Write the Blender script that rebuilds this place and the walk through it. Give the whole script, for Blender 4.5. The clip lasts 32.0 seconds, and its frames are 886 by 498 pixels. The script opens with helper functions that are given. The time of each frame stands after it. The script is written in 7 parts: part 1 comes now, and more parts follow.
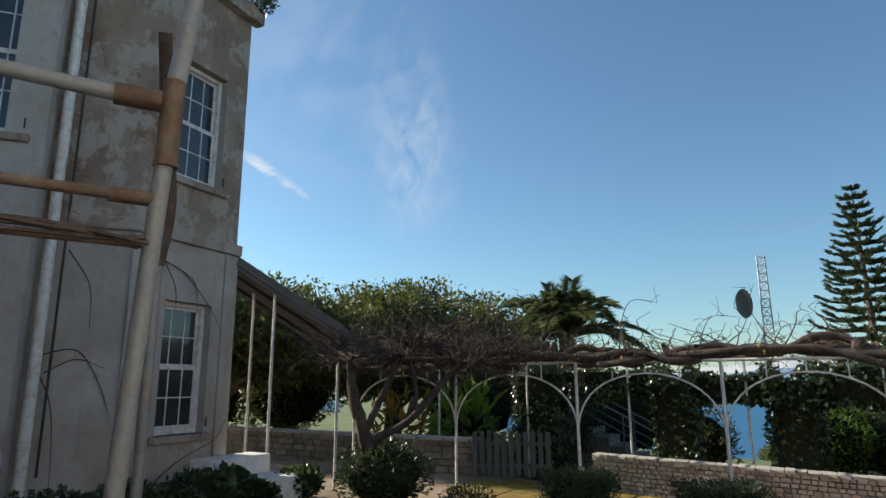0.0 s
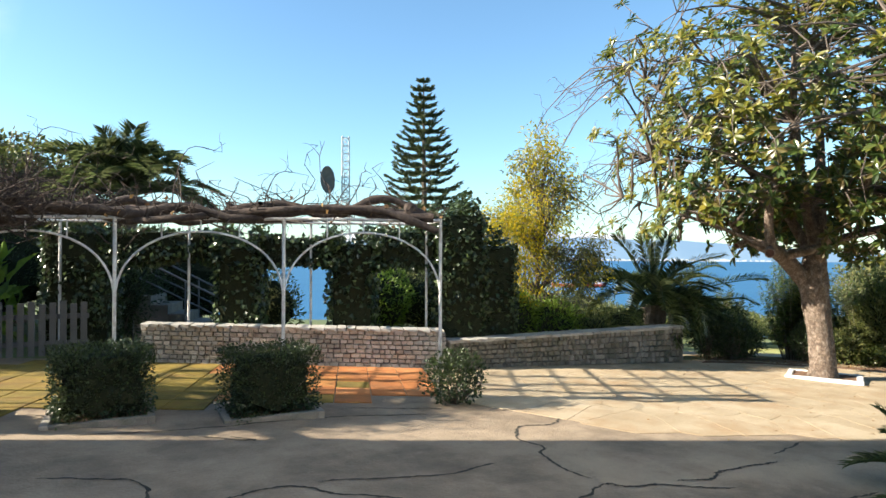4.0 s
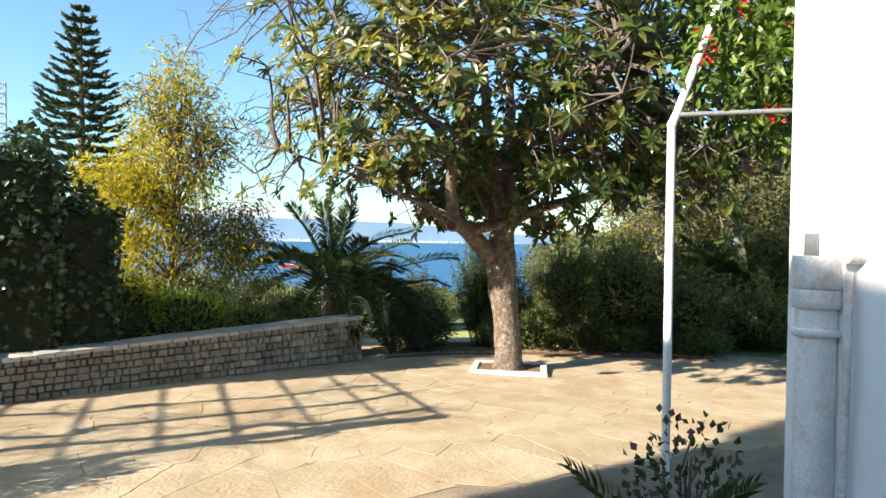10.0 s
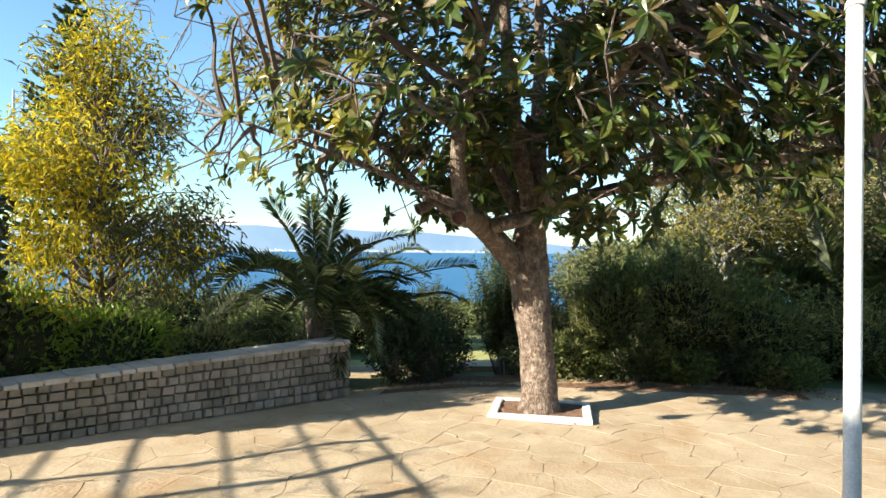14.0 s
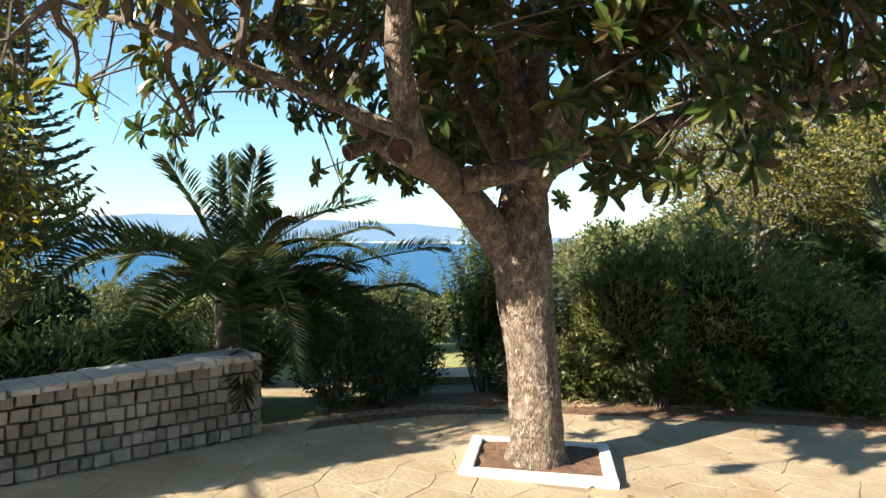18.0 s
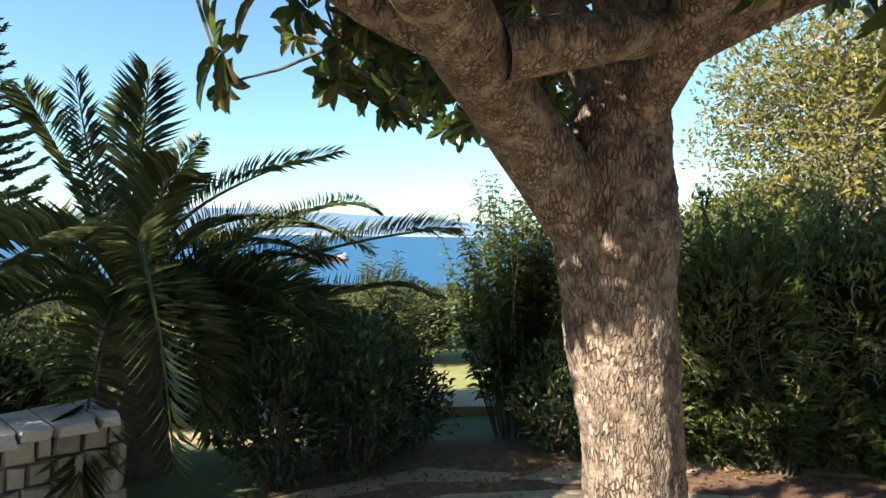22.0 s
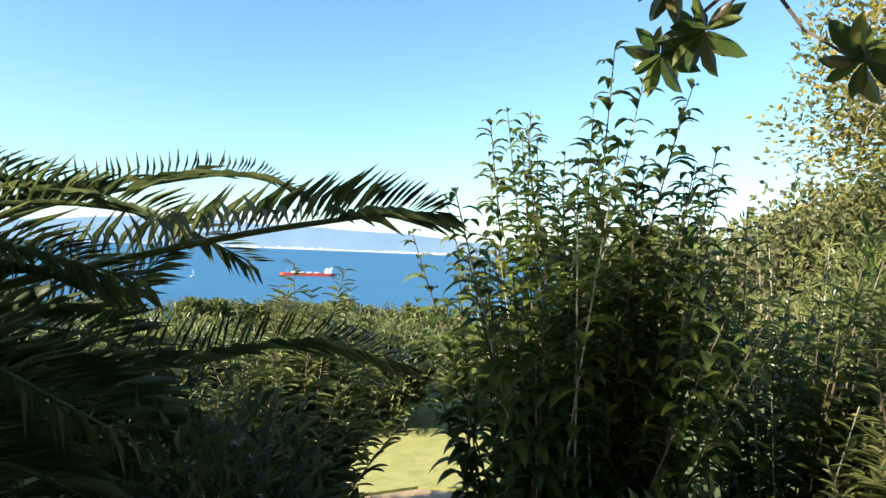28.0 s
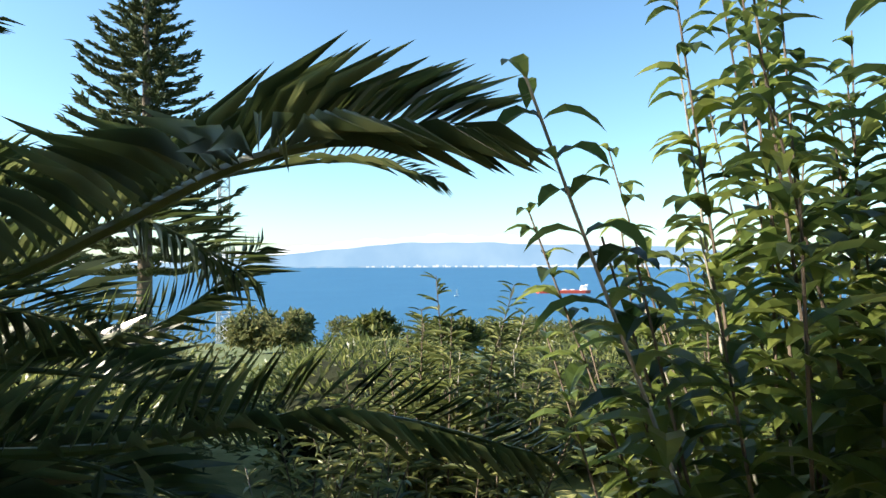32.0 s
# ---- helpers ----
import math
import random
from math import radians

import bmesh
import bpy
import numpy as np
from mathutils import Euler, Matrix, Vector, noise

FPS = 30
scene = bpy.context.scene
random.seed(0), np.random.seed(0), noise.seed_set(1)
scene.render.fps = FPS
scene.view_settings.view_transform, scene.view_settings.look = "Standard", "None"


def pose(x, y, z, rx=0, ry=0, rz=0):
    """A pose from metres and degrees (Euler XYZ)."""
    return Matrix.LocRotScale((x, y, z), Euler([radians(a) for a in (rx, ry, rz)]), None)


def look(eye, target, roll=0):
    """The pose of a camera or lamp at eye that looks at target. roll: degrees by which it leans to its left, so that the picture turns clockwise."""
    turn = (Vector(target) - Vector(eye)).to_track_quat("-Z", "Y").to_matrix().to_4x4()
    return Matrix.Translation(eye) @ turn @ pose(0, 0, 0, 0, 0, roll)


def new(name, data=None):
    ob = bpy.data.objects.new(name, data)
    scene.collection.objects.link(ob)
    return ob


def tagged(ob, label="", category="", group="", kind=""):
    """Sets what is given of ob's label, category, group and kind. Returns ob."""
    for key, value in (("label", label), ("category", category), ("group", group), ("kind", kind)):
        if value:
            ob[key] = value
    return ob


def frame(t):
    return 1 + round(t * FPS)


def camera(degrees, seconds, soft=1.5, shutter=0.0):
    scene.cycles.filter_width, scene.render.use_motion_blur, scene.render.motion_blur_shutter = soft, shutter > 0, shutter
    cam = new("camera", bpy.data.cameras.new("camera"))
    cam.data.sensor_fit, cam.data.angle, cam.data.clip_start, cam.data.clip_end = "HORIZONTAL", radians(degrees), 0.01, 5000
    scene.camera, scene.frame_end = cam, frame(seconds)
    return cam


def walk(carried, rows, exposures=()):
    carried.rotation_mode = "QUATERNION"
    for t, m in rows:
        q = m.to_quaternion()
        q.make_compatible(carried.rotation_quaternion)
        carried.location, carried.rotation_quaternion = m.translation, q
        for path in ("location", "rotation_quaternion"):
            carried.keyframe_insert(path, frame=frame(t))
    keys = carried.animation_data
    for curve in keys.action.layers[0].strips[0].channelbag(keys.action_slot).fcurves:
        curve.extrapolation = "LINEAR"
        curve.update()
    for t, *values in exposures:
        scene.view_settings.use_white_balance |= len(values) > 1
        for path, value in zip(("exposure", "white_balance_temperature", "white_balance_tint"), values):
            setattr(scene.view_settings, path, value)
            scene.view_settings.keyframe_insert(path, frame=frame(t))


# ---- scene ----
cam = camera(70.6, 32.0)
METRES, EYE = 15.0, 1.57
ROWS = [
    (0.0, 0.0000, 0.0000, 0.0000, 0.04, 12.13, 0.20),
    (0.5, 0.0008, 0.0056, -0.0012, -2.79, 9.70, 0.00),
    (1.0, 0.0039, 0.0148, -0.0031, -5.48, 7.55, -0.24),
    (1.5, 0.0072, 0.0228, -0.0037, -8.67, 6.06, -0.79),
    (2.0, 0.0115, 0.0324, -0.0058, -13.06, 2.00, -1.16),
    (2.5, 0.0150, 0.0422, -0.0057, -18.68, 0.41, -1.05),
    (3.0, 0.0218, 0.0498, -0.0069, -24.55, -1.18, -0.53),
    (3.5, 0.0327, 0.0565, -0.0070, -27.94, 0.12, -0.18),
    (4.0, 0.0437, 0.0624, -0.0080, -36.08, 0.42, -0.17),
    (4.5, 0.0557, 0.0706, -0.0084, -42.01, 0.43, -0.28),
    (6.5, 0.1146, 0.0851, -0.0125, -54.99, -2.38, -0.69),
    (7.0, 0.1308, 0.0895, -0.0140, -56.97, -3.23, -0.26),
    (7.5, 0.1470, 0.0936, -0.0134, -58.24, -3.21, -0.43),
    (8.0, 0.1624, 0.0999, -0.0152, -59.52, -3.30, -1.08),
    (8.5, 0.1780, 0.1086, -0.0146, -60.28, -2.27, -1.05),
    (9.0, 0.1962, 0.1158, -0.0157, -58.78, -2.56, -0.55),
    (9.5, 0.2115, 0.1228, -0.0149, -59.45, -2.06, -0.76),
    (10.0, 0.2295, 0.1319, -0.0153, -60.51, -1.13, -0.76),
    (10.5, 0.2449, 0.1386, -0.0161, -61.02, -1.15, -0.19),
    (11.0, 0.2628, 0.1456, -0.0167, -60.81, -0.52, -0.91),
    (11.5, 0.2782, 0.1542, -0.0186, -61.21, -0.91, -0.99),
    (12.0, 0.2938, 0.1630, -0.0189, -62.00, -0.89, -1.05),
    (12.5, 0.3095, 0.1699, -0.0196, -60.89, -0.12, -0.98),
    (13.0, 0.3257, 0.1772, -0.0202, -60.11, 0.30, -1.08),
    (13.5, 0.3414, 0.1843, -0.0212, -60.09, 0.38, -1.13),
    (14.0, 0.3598, 0.1909, -0.0222, -58.05, -0.26, -0.52),
    (14.5, 0.3752, 0.1981, -0.0218, -55.66, -0.13, -0.32),
    (16.5, 0.4410, 0.2339, -0.0310, -56.79, 1.61, 0.43),
    (17.0, 0.4605, 0.2427, -0.0303, -56.58, 0.73, -0.18),
    (17.5, 0.4794, 0.2489, -0.0316, -57.12, -0.14, -0.22),
    (18.0, 0.4985, 0.2564, -0.0327, -59.26, -1.06, -0.70),
    (18.5, 0.5148, 0.2666, -0.0337, -62.15, -0.46, -1.08),
    (19.0, 0.5319, 0.2760, -0.0359, -62.06, -1.22, -1.09),
    (19.5, 0.5475, 0.2839, -0.0361, -61.55, -1.03, -1.38),
    (20.0, 0.5638, 0.2939, -0.0368, -61.79, -1.16, -0.94),
    (20.5, 0.5788, 0.3032, -0.0378, -60.99, -1.61, -0.62),
    (21.0, 0.5967, 0.3127, -0.0376, -57.22, -1.06, -1.24),
    (21.5, 0.6122, 0.3240, -0.0405, -58.04, -1.04, -1.28),
    (22.0, 0.6282, 0.3364, -0.0411, -59.05, -1.69, -0.81),
    (22.5, 0.6436, 0.3471, -0.0413, -59.64, -0.95, -0.43),
    (23.0, 0.6573, 0.3588, -0.0433, -59.76, -0.34, -0.62),
    (23.5, 0.6701, 0.3711, -0.0434, -61.39, 0.51, -0.48),
    (24.0, 0.6853, 0.3823, -0.0443, -62.45, 0.01, -0.67),
    (24.5, 0.6978, 0.3913, -0.0445, -62.93, -0.26, -0.99),
    (25.0, 0.7105, 0.4036, -0.0461, -66.24, 0.25, -0.72),
    (25.5, 0.7230, 0.4105, -0.0474, -69.49, -0.97, -0.48),
    (27.5, 0.7772, 0.4271, -0.0459, -63.55, 0.01, -1.64),
    (28.0, 0.7885, 0.4280, -0.0464, -60.14, -0.02, -2.36),
    (28.5, 0.8008, 0.4318, -0.0479, -57.97, -0.11, -2.06),
    (29.0, 0.8117, 0.4348, -0.0478, -55.82, -0.38, -1.51),
    (29.5, 0.8220, 0.4353, -0.0487, -51.51, 0.07, -0.55),
    (30.0, 0.8326, 0.4376, -0.0496, -45.53, -0.36, -0.89),
    (30.5, 0.8398, 0.4433, -0.0505, -43.48, -0.01, -1.08),
    (31.0, 0.8462, 0.4486, -0.0508, -41.75, 0.63, -0.57),
    (31.5, 0.8535, 0.4510, -0.0505, -39.76, 1.10, -0.23),
    (32.0, 0.8611, 0.4527, -0.0495, -37.17, 1.09, 0.15),
]
EXPOSURES = [(0, 0.76), (1.5, 1.03), (2.5, 1.43), (3.5, 1.6), (7, 1.68), (32, 1.68)]
walk(cam, [(t, pose(METRES * x, METRES * y, EYE + METRES * z, 90 + pitch, roll, yaw)) for t, x, y, z, yaw, pitch, roll in ROWS], EXPOSURES)

# ---- world and sun ----
SUN_TO = Vector((-0.89, 0.45, 0.0)).normalized()
SUN_EL = radians(28)
world = bpy.data.worlds.new("world")
scene.world = world
world.use_nodes = True
wn = world.node_tree
sky = wn.nodes.new("ShaderNodeTexSky")
sky.sky_type, sky.sun_disc = "NISHITA", False
sky.sun_elevation, sky.sun_rotation = SUN_EL, math.atan2(SUN_TO.x, SUN_TO.y) % (2 * math.pi)
sky.air_density, sky.dust_density, sky.ozone_density = 1.0, 0.6, 3.0
wn.nodes["Background"].inputs["Strength"].default_value = 0.088
tint = wn.nodes.new("ShaderNodeMix")
tint.data_type, tint.blend_type = "RGBA", "MULTIPLY"
tint.inputs["Factor"].default_value = 1.0
tint.inputs[7].default_value = (0.83, 1.0, 0.99, 1)
wn.links.new(sky.outputs["Color"], tint.inputs[6])
wn.links.new(tint.outputs[2], wn.nodes["Background"].inputs["Color"])
sun = new("sun", bpy.data.lights.new("sun", "SUN"))
sun.data.energy, sun.data.angle, sun.data.color = 5.0, radians(0.53), (1.0, 0.90, 0.74)
sun.matrix_world = look((0, 0, 30), Vector((0, 0, 30)) - Vector((SUN_TO.x * math.cos(SUN_EL), SUN_TO.y * math.cos(SUN_EL), math.sin(SUN_EL))))

# ---- mesh helpers ----
rng = np.random.default_rng(7)


class Acc:
    """Gathers points and faces of one mesh."""

    def __init__(self):
        self.v, self.f, self.n = [], [], 0

    def add(self, v, f):
        v = np.asarray(v, float).reshape(-1, 3)
        f = np.asarray(f, int)
        self.v.append(v)
        self.f.append(f + self.n)
        self.n += len(v)
        return self

    def mesh(self, name, material, smooth=False):
        me = bpy.data.meshes.new(name)
        if self.v:
            v = np.concatenate(self.v)
            loops = np.concatenate([f.ravel() for f in self.f])
            sizes = np.concatenate([np.full(len(f), f.shape[1]) for f in self.f])
            me.vertices.add(len(v))
            me.vertices.foreach_set("co", v.astype(np.float32).ravel())
            me.loops.add(len(loops))
            me.loops.foreach_set("vertex_index", loops.astype(np.int32))
            me.polygons.add(len(sizes))
            me.polygons.foreach_set("loop_start", np.concatenate([[0], np.cumsum(sizes)[:-1]]).astype(np.int32))
            me.polygons.foreach_set("use_smooth", np.full(len(sizes), smooth))
            me.update(calc_edges=True)
            me.validate()
        me.materials.append(material)
        return me


def thing(name, place=(0, 0, 0), label="", category="", group="", kind="", turn=0.0):
    ob = new(name)
    ob.empty_display_size = 0.1
    ob.matrix_world = pose(*place, 0, 0, turn)
    return tagged(ob, label, category, group, kind)


def part(name, acc, material, parent=None, label="", smooth=False, kind=""):
    """Links an Acc, a bmesh or a mesh as one object under its thing; its coordinates are the thing's own."""
    if isinstance(acc, Acc):
        me = acc.mesh(name, material, smooth)
    elif isinstance(acc, bmesh.types.BMesh):
        me = bpy.data.meshes.new(name)
        acc.to_mesh(me)
        acc.free()
        me.materials.append(material)
        if smooth:
            me.polygons.foreach_set("use_smooth", [True] * len(me.polygons))
    else:
        me = acc
    ob = new(name, me)
    ob.parent = parent
    return tagged(ob, label, kind=kind)


def unit(v):
    v = np.asarray(v, float)
    return v / np.maximum(np.linalg.norm(v, axis=-1, keepdims=True), 1e-9)


def tube(points, radii, seg=8, cap=True):
    """A tube along points."""
    p = np.asarray(points, float)
    r = np.broadcast_to(np.asarray(radii, float), (len(p),))
    d = unit(np.gradient(p, axis=0))
    ref = np.array([0, 0, 1.0]) if abs(d[0][2]) < 0.9 else np.array([1.0, 0, 0])
    a = unit(np.cross(d[0], ref))
    rings = []
    for i in range(len(p)):
        a = unit(a - d[i] * (a @ d[i]))
        b = np.cross(d[i], a)
        t = np.linspace(0, 2 * np.pi, seg, endpoint=False)
        rings.append(p[i] + r[i] * (np.cos(t)[:, None] * a + np.sin(t)[:, None] * b))
    v = np.concatenate(rings)
    i, j = np.meshgrid(np.arange(len(p) - 1), np.arange(seg), indexing="ij")
    k = (j + 1) % seg
    f = np.stack([i * seg + j, i * seg + k, (i + 1) * seg + k, (i + 1) * seg + j], -1).reshape(-1, 4)
    return v, f


def tube_to(acc, points, radii, seg=8, cap=False):
    v, f = tube(points, radii, seg)
    acc.add(v, f)
    if cap:
        for ring, flip in ((v[:seg], True), (v[-seg:], False)):
            c = ring.mean(0)
            idx = [[seg, (i + 1) % seg, i] if flip else [seg, i, (i + 1) % seg] for i in range(seg)]
            acc.add(np.vstack([ring, c]), idx)
    return acc


def spline(points, n):
    """n points on a smooth line through points."""
    p = np.asarray(points, float)
    q = np.vstack([2 * p[0] - p[1], p, 2 * p[-1] - p[-2]])
    out = []
    for u in np.linspace(0, len(p) - 1, n):
        i = min(int(u), len(p) - 2)
        t = u - i
        a, b, c, d = q[i:i + 4]
        out.append(0.5 * (2 * b + (c - a) * t + (2 * a - 5 * b + 4 * c - d) * t * t + (3 * b - a - 3 * c + d) * t ** 3))
    return np.array(out)


BOX_F = np.array([[0, 3, 2, 1], [4, 5, 6, 7], [0, 1, 5, 4], [1, 2, 6, 5], [2, 3, 7, 6], [3, 0, 4, 7]])


def box_bm(lo, hi, bevel=0.01, m=None, segments=2):
    bm = bmesh.new()
    bmesh.ops.create_cube(bm, size=1.0)
    for v in bm.verts:
        v.co = Vector([lo[i] + (v.co[i] + 0.5) * (hi[i] - lo[i]) for i in range(3)])
    if bevel:
        bmesh.ops.bevel(bm, geom=bm.edges[:], offset=bevel, segments=segments, affect="EDGES", profile=0.6)
    if m is not None:
        bm.transform(m)
    return bm


def boxes_bm(items, bevel=0.01, m=None):
    """Several boxes (lo, hi) as one bmesh."""
    bm = bmesh.new()
    for lo, hi in items:
        me = bpy.data.meshes.new("tmp")
        b = box_bm(lo, hi, bevel, m, 1)
        b.to_mesh(me)
        b.free()
        bm.from_mesh(me)
        bpy.data.meshes.remove(me)
    return bm


# leaf shapes: along +y, one unit long, half a unit wide each side
LEAF_S = (np.array([[0, 0, 0], [0.5, 0.45, 0.12], [0, 1, -0.08], [0, 0.5, 0.0], [-0.5, 0.45, 0.12]]), np.array([[0, 1, 2, 3], [0, 3, 2, 4]]))
LEAF_L = (np.array([[0, 0, 0], [0.2, 0.14, 0.05], [0, 0.16, 0.01], [-0.2, 0.14, 0.05], [0.43, 0.42, 0.09], [0, 0.44, 0.01], [-0.43, 0.42, 0.09], [0.47, 0.68, 0.07], [0, 0.7, -0.02], [-0.47, 0.68, 0.07], [0.26, 0.9, 0.0], [0, 0.91, -0.07], [-0.26, 0.9, 0.0], [0, 1.02, -0.12]]),
          np.array([[0, 1, 2, 2], [0, 2, 3, 3], [1, 4, 5, 2], [2, 5, 6, 3], [4, 7, 8, 5], [5, 8, 9, 6], [7, 10, 11, 8], [8, 11, 12, 9], [10, 13, 11, 11], [11, 13, 12, 12]]))


LEAF_D = (LEAF_L[0] + np.stack([0 * LEAF_L[0][:, 1], 0 * LEAF_L[0][:, 1], 0.5 * LEAF_L[0][:, 1] - 0.75 * LEAF_L[0][:, 1] ** 2], -1), LEAF_L[1])


def leaves(acc, pos, along, up, length, width, shape=LEAF_S):
    """Leaves at pos, pointing along, with their upper face to up."""
    v, f = shape
    n = len(pos)
    y = unit(along)
    x = unit(np.cross(y, up))
    z = np.cross(x, y)
    L = np.broadcast_to(np.asarray(length, float), (n,))[:, None, None]
    W = np.broadcast_to(np.asarray(width, float), (n,))[:, None, None]
    out = np.asarray(pos)[:, None, :] + W * v[None, :, :1] * x[:, None, :] + L * (v[None, :, 1:2] * y[:, None, :] + v[None, :, 2:3] * z[:, None, :])
    ff = (f[None] + (np.arange(n) * len(v))[:, None, None]).reshape(-1, f.shape[1])
    tri = ff[:, 2] == ff[:, 3]
    acc.add(out.reshape(-1, 3), ff[~tri])
    if tri.any():
        last = acc.n - n * len(v)
        acc.f.append(ff[tri][:, :3] + last)
    return acc


def rnd_dirs(n, up=0.0):
    d = rng.normal(size=(n, 3))
    d[:, 2] += up
    return unit(d)


def ground_z(x, y):
    """Height of the ground: a terrace that falls gently, then a hillside down to the sea."""
    x, y = np.asarray(x, float), np.asarray(y, float)
    v = np.maximum(0, 0.8 * x + 0.6 * y - 15.0)
    return -0.05 * np.clip(x, -2, 13) - np.minimum(0.07 * v + 0.0011 * v * v, 60) - np.where(v > 0, 0.12 * np.minimum(v, 1), 0)


def gz(x, y):
    return float(ground_z(x, y))


# ---- materials ----
def mat(name, colors, scale=8.0, rough=0.8, bump=0.3, bump_scale=60.0, detail=8.0, metallic=0.0, coords="Object", spec=0.5, island=0.0, objrand=0.0, stain=None, stain_scale=1.5, stain_amount=0.5, distort=0.0, bump_dist=0.01, grain=0.2):
    """A rough surface whose colours run through the list by noise, with finer grain, stains and relief."""
    m = bpy.data.materials.new(name)
    m.use_nodes = True
    nt = m.node_tree
    N, Lk = nt.nodes, nt.links
    bs = N["Principled BSDF"]
    tc = N.new("ShaderNodeTexCoord")
    geo = N.new("ShaderNodeNewGeometry")
    src = tc.outputs["Object"] if coords == "Object" else geo.outputs["Position"]
    no = N.new("ShaderNodeTexNoise")
    no.inputs["Scale"].default_value, no.inputs["Detail"].default_value, no.inputs["Roughness"].default_value, no.inputs["Distortion"].default_value = scale, detail, 0.6, distort
    Lk.new(src, no.inputs["Vector"])
    fac = no.outputs["Fac"]
    if island or objrand:
        ad = N.new("ShaderNodeMath")
        ad.operation = "MULTIPLY_ADD"
        if island:
            Lk.new(geo.outputs["Random Per Island"], ad.inputs[0])
            ad.inputs[1].default_value = island
        else:
            oi = N.new("ShaderNodeObjectInfo")
            Lk.new(oi.outputs["Random"], ad.inputs[0])
            ad.inputs[1].default_value = objrand
        sb = N.new("ShaderNodeMath")
        sb.operation = "SUBTRACT"
        Lk.new(fac, sb.inputs[0])
        sb.inputs[1].default_value = (island or objrand) / 2
        Lk.new(sb.outputs[0], ad.inputs[2])
        fac = ad.outputs[0]
    ra = N.new("ShaderNodeValToRGB")
    els = ra.color_ramp.elements
    n = len(colors)
    for i, c in enumerate(colors):
        pos = 0.25 + 0.5 * i / max(1, n - 1)
        e = els[i] if i < 2 else els.new(pos)
        e.position = pos
        e.color = (*c, 1)
    Lk.new(fac, ra.inputs["Fac"])
    col = ra.outputs["Color"]
    if stain:
        n2 = N.new("ShaderNodeTexNoise")
        n2.inputs["Scale"].default_value, n2.inputs["Detail"].default_value, n2.inputs["Roughness"].default_value = stain_scale, 6, 0.7
        Lk.new(src, n2.inputs["Vector"])
        r2 = N.new("ShaderNodeMapRange")
        r2.inputs["From Min"].default_value, r2.inputs["From Max"].default_value, r2.inputs["To Max"].default_value = 0.5, 0.68, stain_amount
        Lk.new(n2.outputs["Fac"], r2.inputs["Value"])
        mx = N.new("ShaderNodeMix")
        mx.data_type = "RGBA"
        Lk.new(r2.outputs["Result"], mx.inputs["Factor"])
        Lk.new(col, mx.inputs[6])
        mx.inputs[7].default_value = (*stain, 1)
        col = mx.outputs[2]
    if bump:  # fine grain
        n4 = N.new("ShaderNodeTexNoise")
        n4.inputs["Scale"].default_value, n4.inputs["Detail"].default_value, n4.inputs["Roughness"].default_value = 75, 5, 0.75
        Lk.new(src, n4.inputs["Vector"])
        r4 = N.new("ShaderNodeMapRange")
        r4.inputs["From Min"].default_value, r4.inputs["From Max"].default_value = 0.3, 0.7
        r4.inputs["To Min"].default_value, r4.inputs["To Max"].default_value = 1 - grain, 1 + grain
        Lk.new(n4.outputs["Fac"], r4.inputs["Value"])
        gr = N.new("ShaderNodeVectorMath")
        gr.operation = "SCALE"
        Lk.new(col, gr.inputs[0])
        Lk.new(r4.outputs["Result"], gr.inputs["Scale"])
        col = gr.outputs["Vector"]
    Lk.new(col, bs.inputs["Base Color"])
    bs.inputs["Roughness"].default_value, bs.inputs["Metallic"].default_value = rough, metallic
    bs.inputs["Specular IOR Level"].default_value = spec
    if bump:
        n3 = N.new("ShaderNodeTexNoise")
        n3.inputs["Scale"].default_value, n3.inputs["Detail"].default_value = bump_scale, 5
        Lk.new(src, n3.inputs["Vector"])
        bp = N.new("ShaderNodeBump")
        bp.inputs["Strength"].default_value, bp.inputs["Distance"].default_value = bump, bump_dist
        Lk.new(n3.outputs["Fac"], bp.inputs["Height"])
        Lk.new(bp.outputs["Normal"], bs.inputs["Normal"])
    return m


